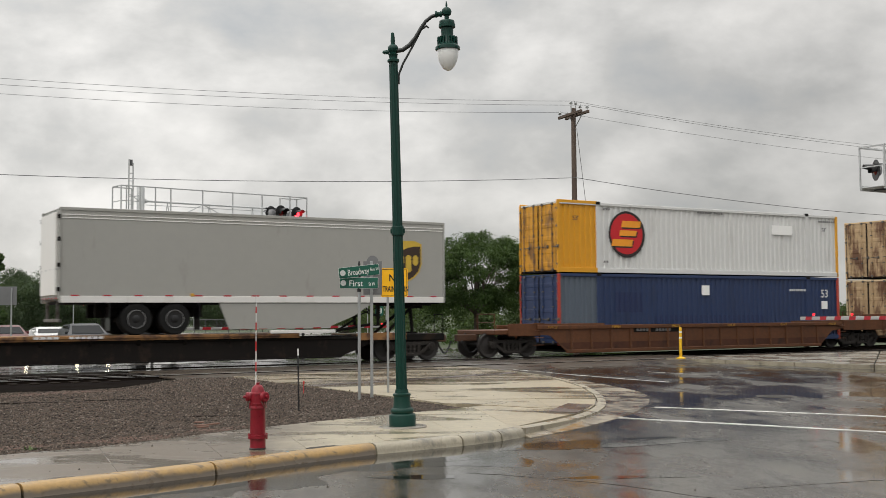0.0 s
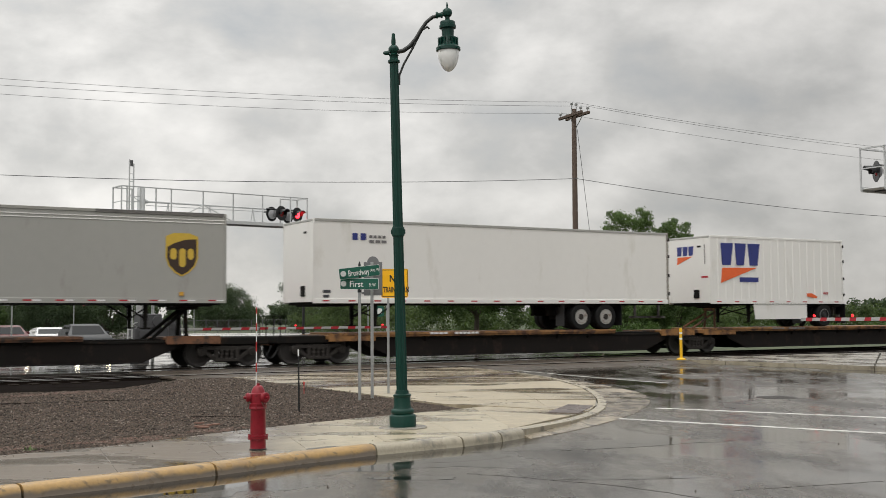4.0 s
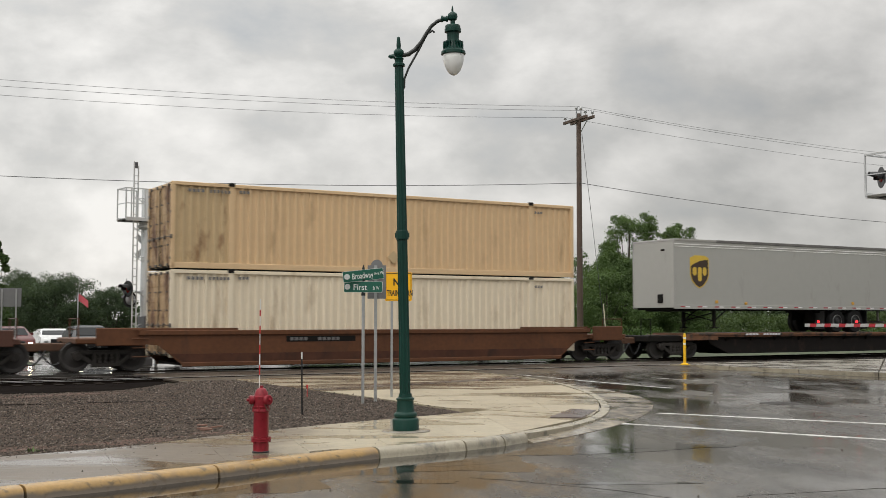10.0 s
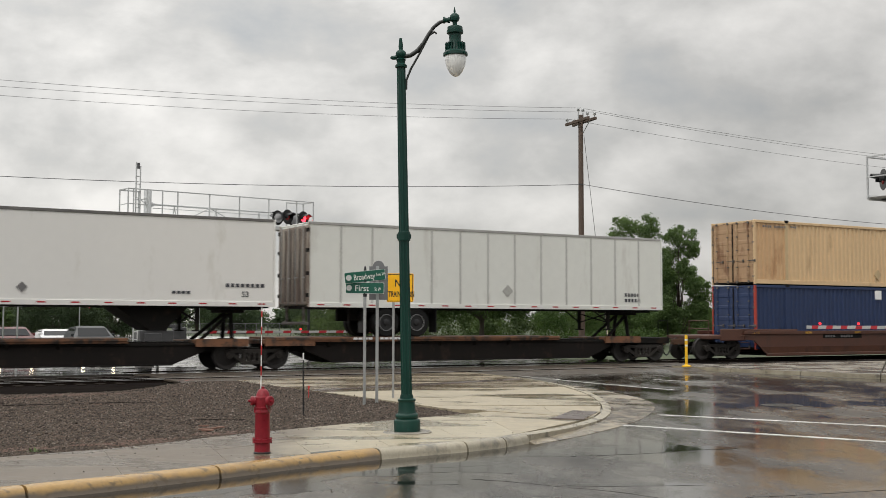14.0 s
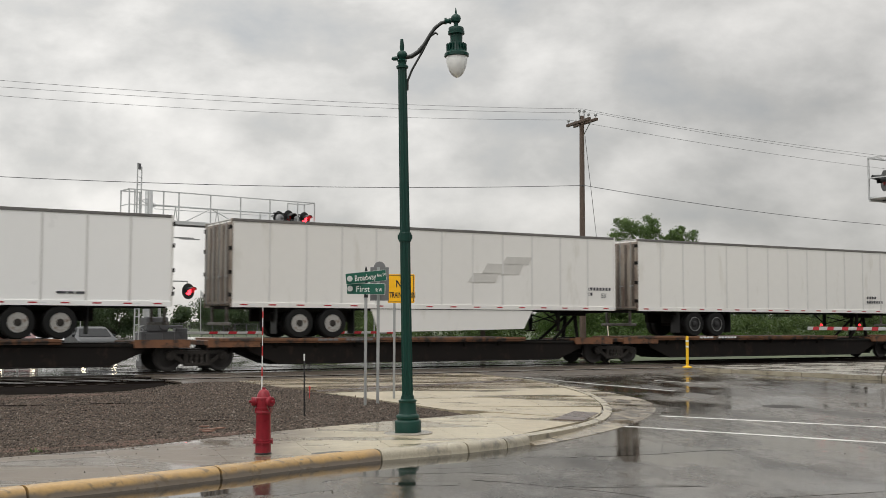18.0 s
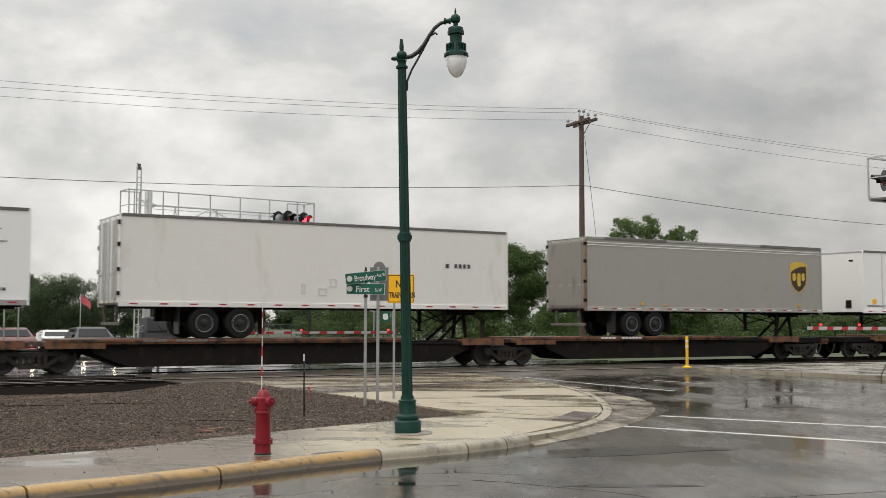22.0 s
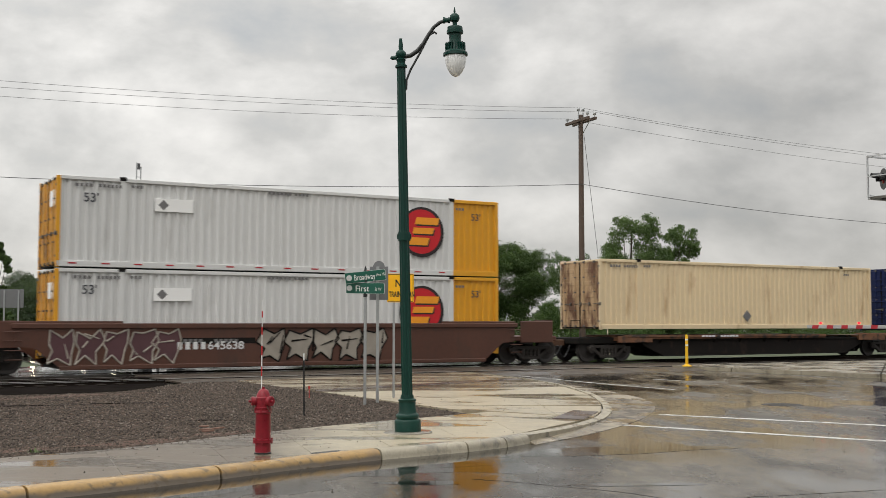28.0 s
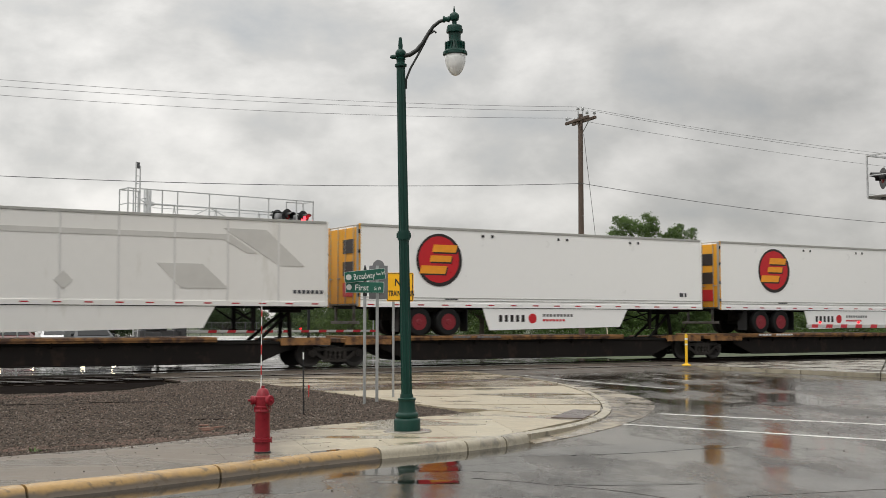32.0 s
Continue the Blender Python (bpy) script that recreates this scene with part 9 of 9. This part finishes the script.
def tree(x, y, height, width, label, seed, leaves, leaf, size, trunk=0.28, crown_lo=0.28, lumps=34, lean=0.0, shape="round"):
    rnd = random.Random(seed)
    t = thing("tree", label, "tree", pose(x, y, -0.05), "trees behind the tracks")
    tr_ = Shape()
    hub = height * crown_lo
    tr_.tube([(0, 0, -0.2), (0.03, 0.02, hub * 0.5), (0.08 * lean, 0, hub), (0.2 * lean, 0.05, height * 0.6), (0.3 * lean, 0, height * 0.85)], [trunk, trunk * 0.85, trunk * 0.7, trunk * 0.4, trunk * 0.12], 10)
    blobs = []
    for i in range(lumps):
        a = rnd.uniform(0, 2 * math.pi)
        q = rnd.random() ** 0.5
        zf = rnd.random()
        if shape in ("round", "layered"):
            prof = math.sin(math.pi * min(1, 0.16 + 0.84 * zf)) ** 0.55
        else:
            prof = (0.6 + 0.4 * math.sin(math.pi * (0.15 + 0.7 * zf))) * (1.0 - 0.40 * zf ** 2)
        r = width / 2 * prof * (0.35 + 0.60 * q)
        cz = hub + (height - hub) * (0.06 + 0.86 * zf)
        s = width * (rnd.uniform(0.12, 0.22) if shape == "round" else rnd.uniform(0.08, 0.16))
        c = (r * math.cos(a) + 0.3 * lean * zf, r * math.sin(a) * 0.9, cz)
        flat = rnd.uniform(0.6, 0.85)
        if shape == "layered":  # spreading tiers of foliage with gaps between
            c = (c[0] * (1.0 + 0.12 * rnd.random()) + 0.5 * (zf - 0.4), c[1], c[2])
            s, flat = width * rnd.uniform(0.05, 0.12), rnd.uniform(0.55, 0.85)
        if shape == "tall":  # clumps pulled upwards, uneven leaders at the top
            flat = rnd.uniform(0.9, 1.3)
            if zf > 0.72:
                c = (c[0], c[1], c[2] + rnd.uniform(-0.03, 0.05) * height)
                s *= rnd.uniform(0.5, 0.8)
        blobs.append((c, (s, s, s * flat)))
        for _ in range(4):  # sprays of leaves at the rim of each clump
            e = [rnd.gauss(0, 1) for _ in range(3)]
            n = math.sqrt(sum(v * v for v in e)) + 0.01
            z = s * rnd.uniform(0.30, 0.55)
            blobs.append(((c[0] + e[0] / n * s * 0.95, c[1] + e[1] / n * s * 0.95, c[2] + abs(e[2]) / n * s * flat * 0.95), (z, z, z * 0.7)))
        if i % 3 == 0:
            m = (c[0] * 0.45, c[1] * 0.45, hub + (cz - hub) * 0.6)
            tr_.tube([(0, 0, hub * rnd.uniform(0.7, 1.1)), m, (c[0], c[1], cz)], [trunk * 0.35, trunk * 0.2, trunk * 0.05], 6)
    part("trunk", tr_, BARK, t, "bark-covered trunk with limbs")
    part("crown", raw_mesh("crown", leaf_cloud(rnd, blobs, leaves, size, Shape()), leaf), leaf, t, "dense uneven green crown")
    return t


def woods(name, label, pts, n, hmin, hmax, wid, leaves, leaf, size, seed):
    """A far belt of trees and scrub along a line, joined."""
    rnd = random.Random(seed)
    blobs = []
    for i in range(n):
        k = i / (n - 1)
        p = on_line(pts, k)
        h = hmin + (hmax - hmin) * (0.5 + 0.5 * noise.noise(Vector((k * 9.0, seed, 0.3)))) * rnd.uniform(0.75, 1.15)
        x, y = p[0] + rnd.uniform(-wid, wid), p[1] + rnd.uniform(-wid, wid)
        for j in range(5):
            s = h * rnd.uniform(0.16, 0.28)
            zf = (j + 0.4) / 5
            blobs.append(((x + rnd.uniform(-0.35, 0.35) * h * (1 - 0.5 * zf), y + rnd.uniform(-0.3, 0.3) * h, h * (0.05 + 0.8 * zf)), (s * 1.25, s, s * 0.9)))
    return tagged(new(name, raw_mesh(name, leaf_cloud(rnd, blobs, leaves, size, Shape()), leaf)), label, "woods", kind="stuff")


def far(px, Y):
    """A place at depth Y in the direction px of the resting view."""
    return ((px - 784) / 2000 * Y, Y)


def build_trees():
    tree(*far(850, 75.2), 7.15, 9.6, "broad round deciduous tree, deep green, behind the tracks", 3, 95000, LEAF_DEEP, 0.072, 0.2, 0.30, 90, 0.4, "layered")
    tree(*far(1112, 84.9), 9.75, 6.6, "tall fresh green tree with several tops behind the tracks", 8, 80000, LEAF_FRESH, 0.075, 0.2, 0.06, 95, 0.6, "tall")
    tree(*far(1198, 86.0), 9.25, 4.8, "slender fresh green tree beside a taller one", 15, 60000, LEAF_FRESH, 0.075, 0.15, 0.04, 80, 0.3, "tall")
    tree(*far(1010, 88.1), 7.4, 6.0, "pale thin-leaved tree between two fuller ones", 21, 13000, LEAF_PALE, 0.075, 0.13, 0.12, 26, 0.4, "tall")
    tree(*far(1075, 81.7), 5.4, 5.5, "low bushy tree under the tall trees", 27, 20000, LEAF_FRESH, 0.075, 0.13, 0.06, 28)
    tree(*far(400, 161.2), 5.6, 9.5, "rounded dark tree far behind the crossing", 31, 34000, LEAF_FAR, 0.11, 0.3, 0.02, 48)
    tree(*far(100, 120.4), 6.4, 9.0, "dark spreading tree far behind the crossing", 33, 34000, LEAF_FAR, 0.10, 0.3, 0.02, 48)
    tree(*far(198, 129.0), 5.2, 6.5, "small dark tree far behind the crossing", 35, 22000, LEAF_FAR, 0.10, 0.25, 0.02, 40)
    tree(*far(30, 126.8), 7.2, 6.5, "dark bushy tree at the far roadside", 37, 26000, LEAF_FAR, 0.10, 0.25, 0.02, 40)
    tree(*far(-12, 64.5), 6.8, 2.2, "narrow conifer-like tree at the far roadside", 39, 2600, LEAF_DEEP, 0.15, 0.15, 0.1, 14, 0, "tall")
    tree(*far(560, 126.8), 6.4, 7.5, "dark tree behind the far street lamp", 41, 30000, LEAF_FAR, 0.10, 0.25, 0.02, 44)
    tree(*far(620, 107.5), 5.0, 8.5, "leafy tree at the far roadside", 43, 30000, LEAF_SCRUB, 0.085, 0.25, 0.02, 44)
    woods("far_woods", "low belt of dark green far woods", [far(-120, 258.0), far(500, 279.5), far(800, 279.5), far(1250, 268.8), far(1800, 279.5)], 120, 4.5, 7.0, 8, 30000, LEAF_FAR, 0.55, 5)
    woods("scrub_belt", "green scrub and bushes behind the tracks", [far(700, 98.9), far(980, 94.6), far(1250, 103.2), far(1750, 129.0)], 80, 1.8, 3.6, 3, 70000, LEAF_SCRUB, 0.11, 7)
    woods("bank_scrub", "pale green weeds along the far side of the tracks", [far(820, 71.0), far(1100, 73.1), far(1400, 79.5), far(1700, 90.3)], 60, 0.7, 1.7, 1.5, 20000, LEAF_PALE, 0.08, 9)
    woods("far_hill_woods", "blue-green wooded rise on the horizon", [far(1150, 451.5), far(1500, 430.0), far(1900, 408.5)], 50, 5, 8, 12, 9000, LEAF_FAR, 1.0, 11)


build_trees()


def car(x, y, turn, paint, label, L=4.5, W=1.85, Hh=1.5, suv=False, lights=True):
    """A car facing local -y."""
    t = thing("car", label, "car", pose(x, y, 0.0, 0, 0, turn), "cars waiting at the crossing")
    w = W / 2
    prof = [(-L / 2, 0.42), (-L / 2 + 0.04, 0.70), (-L / 2 + 0.15, 0.82), (-L * 0.22, 0.98 if suv else 0.93), (-L * 0.05, Hh - 0.08), (L * 0.05, Hh), (L * 0.30 if not suv else L * 0.40, Hh - 0.05), (L * 0.42 if not suv else L * 0.475, 1.0), (L / 2 - 0.03, 0.92), (L / 2, 0.45), (L / 2 - 0.1, 0.25), (-L / 2 + 0.1, 0.25)]
    sh = Shape()
    n = len(prof)
    secs = [(-w, 0.94), (-w * 0.86, 1.0), (w * 0.86, 1.0), (w, 0.94)]
    v = []
    for px, sc in secs:
        for yy, z in prof:
            inset = (0.16 + 0.10 * (z - 1.02) / (Hh - 1.02)) if z > 1.02 else 0.0
            v.append((px - math.copysign(inset, px), yy * (sc if z < 1.02 else 1), z if sc == 1.0 else 0.25 + (z - 0.25) * 0.985))
    f = [tuple(range(n)), tuple(range(3 * n, 4 * n))]
    for k in range(3):
        f += [(k * n + i, k * n + (i + 1) % n, (k + 1) * n + (i + 1) % n, (k + 1) * n + i) for i in range(n)]
    sh.add(v, f)
    part("body", sh, paint, t, smooth=True)
    ws = Shape()
    a, b = (-L * 0.215, (0.98 if suv else 0.93) + 0.015), (-L * 0.065, Hh - 0.13)
    ws.add([(-w * 0.80, a[0], a[1] + 0.01), (w * 0.80, a[0], a[1] + 0.01), (w * 0.68, b[0], b[1] + 0.03), (-w * 0.68, b[0], b[1] + 0.03)], [(0, 1, 2, 3)])
    ws.add([(-w * 0.80, a[0] - 0.012, a[1] + 0.015), (w * 0.80, a[0] - 0.012, a[1] + 0.015), (w * 0.68, b[0] - 0.012, b[1] + 0.035), (-w * 0.68, b[0] - 0.012, b[1] + 0.035)], [(0, 1, 2, 3)])
    part("windscreen", ws, CAR_GLASS, t, "dark windscreen")
    for s in (-1, 1):
        sw = Shape().prism([(-L * 0.16, 1.03), (-L * 0.03, Hh - 0.12), (L * 0.28, Hh - 0.12), (L * 0.36, 1.03)], s * (w - 0.16) * 1.0 - 0.012 + s * 0.012, s * (w - 0.16) + 0.012 + s * 0.012, "x")
        part("side_window", sw, CAR_GLASS, t)
        part("mirror", Shape().box(s * (w - 0.02) - 0.10, s * (w - 0.02) + 0.10, -L * 0.16, -L * 0.16 + 0.1, 0.98, 1.12, 0.03), paint, t)
        lamp = Shape().box(s * w * 0.74 - 0.10, s * w * 0.74 + 0.10, -L / 2 - 0.02, -L / 2 + 0.1, 0.56, 0.68, 0.03)
        part("headlight", lamp, HEAD_LIGHT if lights else GALV, t, "lit headlight" if lights else "")
        for yy in (-L * 0.31, L * 0.31):
            wh = part("wheel", shared("car_tyre", lambda: Shape().lathe([(0.2, -0.1), (0.31, -0.1), (0.33, -0.06), (0.33, 0.06), (0.31, 0.1), (0.2, 0.1)], 20, pose(0, 0, 0, 0, 90)), TYRE, True), TYRE, t, m=pose(s * (w - 0.1), yy, 0.33))
            part("rim", shared("car_rim", lambda: Shape().lathe([(0.2, -0.07), (0.05, -0.09), (0.05, 0.09), (0.2, 0.07)], 12, pose(0, 0, 0, 0, 90)), GALV), GALV, wh)
    part("grille", Shape().box(-w * 0.5, w * 0.5, -L / 2 - 0.012, -L / 2 + 0.06, 0.50, 0.74, 0.02), BLACK, t)
    part("bumper", Shape().box(-w * 0.95, w * 0.95, -L / 2 - 0.05, -L / 2 + 0.1, 0.28, 0.46, 0.04), paint, t)
    part("number_plate", Shape().box(-0.16, 0.16, -L / 2 - 0.058, -L / 2 - 0.045, 0.40, 0.50), WHITE_PLASTIC, t)
    return t


def build_far_side():
    car(*far(160, 54.3), 27, CAR_GREY, "dark grey crossover with lit headlights waiting at the crossing", 4.5, 1.85, 1.47, True)
    car(*far(98, 61.3), 27, CAR_WHITE, "white saloon car waiting behind at the crossing", 4.6, 1.82, 1.27, False, False)
    car(*far(20, 55.4), 27, CAR_RED, "dull red people carrier with lit headlights waiting", 4.7, 1.9, 1.42, True)
    build_lamp(pose(*far(545, 60.7), 0.0, 0, 0, 180), "dark lamp post with a frosted globe beyond the tracks", 0.93, BLACK)
    # a sign seen from behind at the far roadside
    s = thing("traffic_sign", "grey back of a wide sign on two posts beyond the tracks", "sign", pose(*far(18, 46.8), 0, 0, 0, 12))
    for x in (-0.28, 0.28):
        part("post", Shape().box(x - 0.03, x + 0.03, -0.02, 0.02, -0.1, 3.0), GALV, s)
    part("sign_plate", Shape().box(-0.48, 0.48, 0.02, 0.03, 2.28, 3.05, 0.004), SIGN_BACK, s, "bare grey sign back")
    # green direction sign far behind the posts
    g = thing("direction_sign", "small green direction sign with a white shield plate far off", "sign", pose(*far(692, 66.6), 0))
    part("post", Shape().box(-0.04, 0.04, -0.02, 0.02, -0.1, 2.6), GALV, g)
    pl = part("sign_plate", round_plate(1.15, 0.55, 0.04, -0.04, -0.02), SIGN_GREEN, g, "green plate", m=pose(0, 0, 2.75))
    bars(pl, -0.42, 0.08, [[0.16] * 4, [0.2] * 2], 0.10, SIGN_WHITE, -0.041)
    part("shield_plate", round_plate(0.5, 0.62, 0.12, -0.04, -0.02), SIGN_GREEN, g, "green shield plate", m=pose(-0.42, 0, 2.05))
    part("shield_mark", round_plate(0.3, 0.36, 0.1, -0.046, -0.04), SIGN_WHITE, g, m=pose(-0.42, 0, 2.05))
    # a small white regulatory sign with a red ring beyond the posts
    r = thing("traffic_sign", "small white sign with a red ring far behind the posts", "sign", pose(*far(659, 66), 0))
    part("post", Shape().box(-0.03, 0.03, -0.02, 0.02, -0.1, 2.5), GALV, r)
    wp = part("sign_plate", round_plate(0.52, 0.52, 0.04, -0.04, -0.02), SIGN_WHITE, r, "white plate", m=pose(0, 0, 2.62))
    part("ring", Shape().tube([(0.18 * math.cos(math.pi * k / 10), -0.045, 0.18 * math.sin(math.pi * k / 10)) for k in range(21)], 0.026, 6).rod((-0.12, -0.045, 0.12), (0.12, -0.045, -0.12), 0.022, n=6), RED_MARK, wp, "red ring and bar")
    # flags
    for px, Y, h, mt, fs in ((352, 140, 5.6, FLAG_WHITE, 0.6), (140, 100, 4.2, FLAG, 0.62)):
        f = thing("flagpole", "thin pole with a hanging flag far behind", "flag", pose(*far(px, Y), 0), "flags")
        part("pole", Shape().rod((0, 0, 0), (0, 0, h), 0.05), GALV, f)
        fl = Shape()
        v = []
        for i in range(6):
            q = i / 5
            v += [(q * 1.5 * fs, 0.1 * math.sin(q * 5), h - 0.1 - q * 1.1 * fs), (q * 1.5 * fs, 0.1 * math.sin(q * 5) + 0.02, h - 0.1 - fs - q * 1.1 * fs)]
        v2 = [(a, b + 0.03, c) for a, b, c in v]
        fl.add(v, [(2 * i, 2 * i + 2, 2 * i + 3, 2 * i + 1) for i in range(5)])
        fl.add(v2, [(2 * i, 2 * i + 2, 2 * i + 3, 2 * i + 1) for i in range(5)])
        part("flag", fl, mt, f, "drooping flag cloth")
    # a low fence along the far street
    fe = thing("fence", "grey chain-link fence along the far street", "fence")
    a, b = far(255, 130), far(760, 126)
    n = 26
    for i in range(n):
        p = lerp(a, b, i / (n - 1))
        part("post", shared("fence_post", lambda: Shape().lathe([(0.04, 0), (0.04, 1.50), (0, 1.53)], 8), SIGNAL_BACK), SIGNAL_BACK, fe, m=pose(*p, -0.05))
    part("top_rail", Shape().rod((*a, 1.46), (*b, 1.46), 0.03, n=6), SIGNAL_BACK, fe)
    weave = Shape()
    ln, up = math.dist(a, b), 1.44
    for k in range(int((ln + up) / 0.45)):
        for sg in (0, 1):
            u0, u1 = k * 0.45 - up, k * 0.45
            p, q = max(0.0, u0) / ln, min(ln, u1) / ln
            z0, z1 = (max(0.0, -u0), up - max(0.0, u1 - ln))
            if sg:
                z0, z1 = up - z0, up - z1
            weave.rod((*lerp(a, b, p), z0), (*lerp(a, b, q), z1), 0.011, n=3)
    part("mesh_panel", weave, SIGNAL_BACK, fe, "woven wire panel")
    # a paved lot beyond the far street, its pale colour standing for reflected sky
    lot = Shape()
    lot.prism([far(-250, 92), far(300, 92), far(760, 95), far(780, 124), far(200, 128), far(-320, 128)], -0.05, -0.005)
    solid("parking_lot", lot, CONC_LOT, "wet concrete lot beyond the far street, reflected sky in its pale colour", "pavement", kind="structure")


build_far_side()

motions()
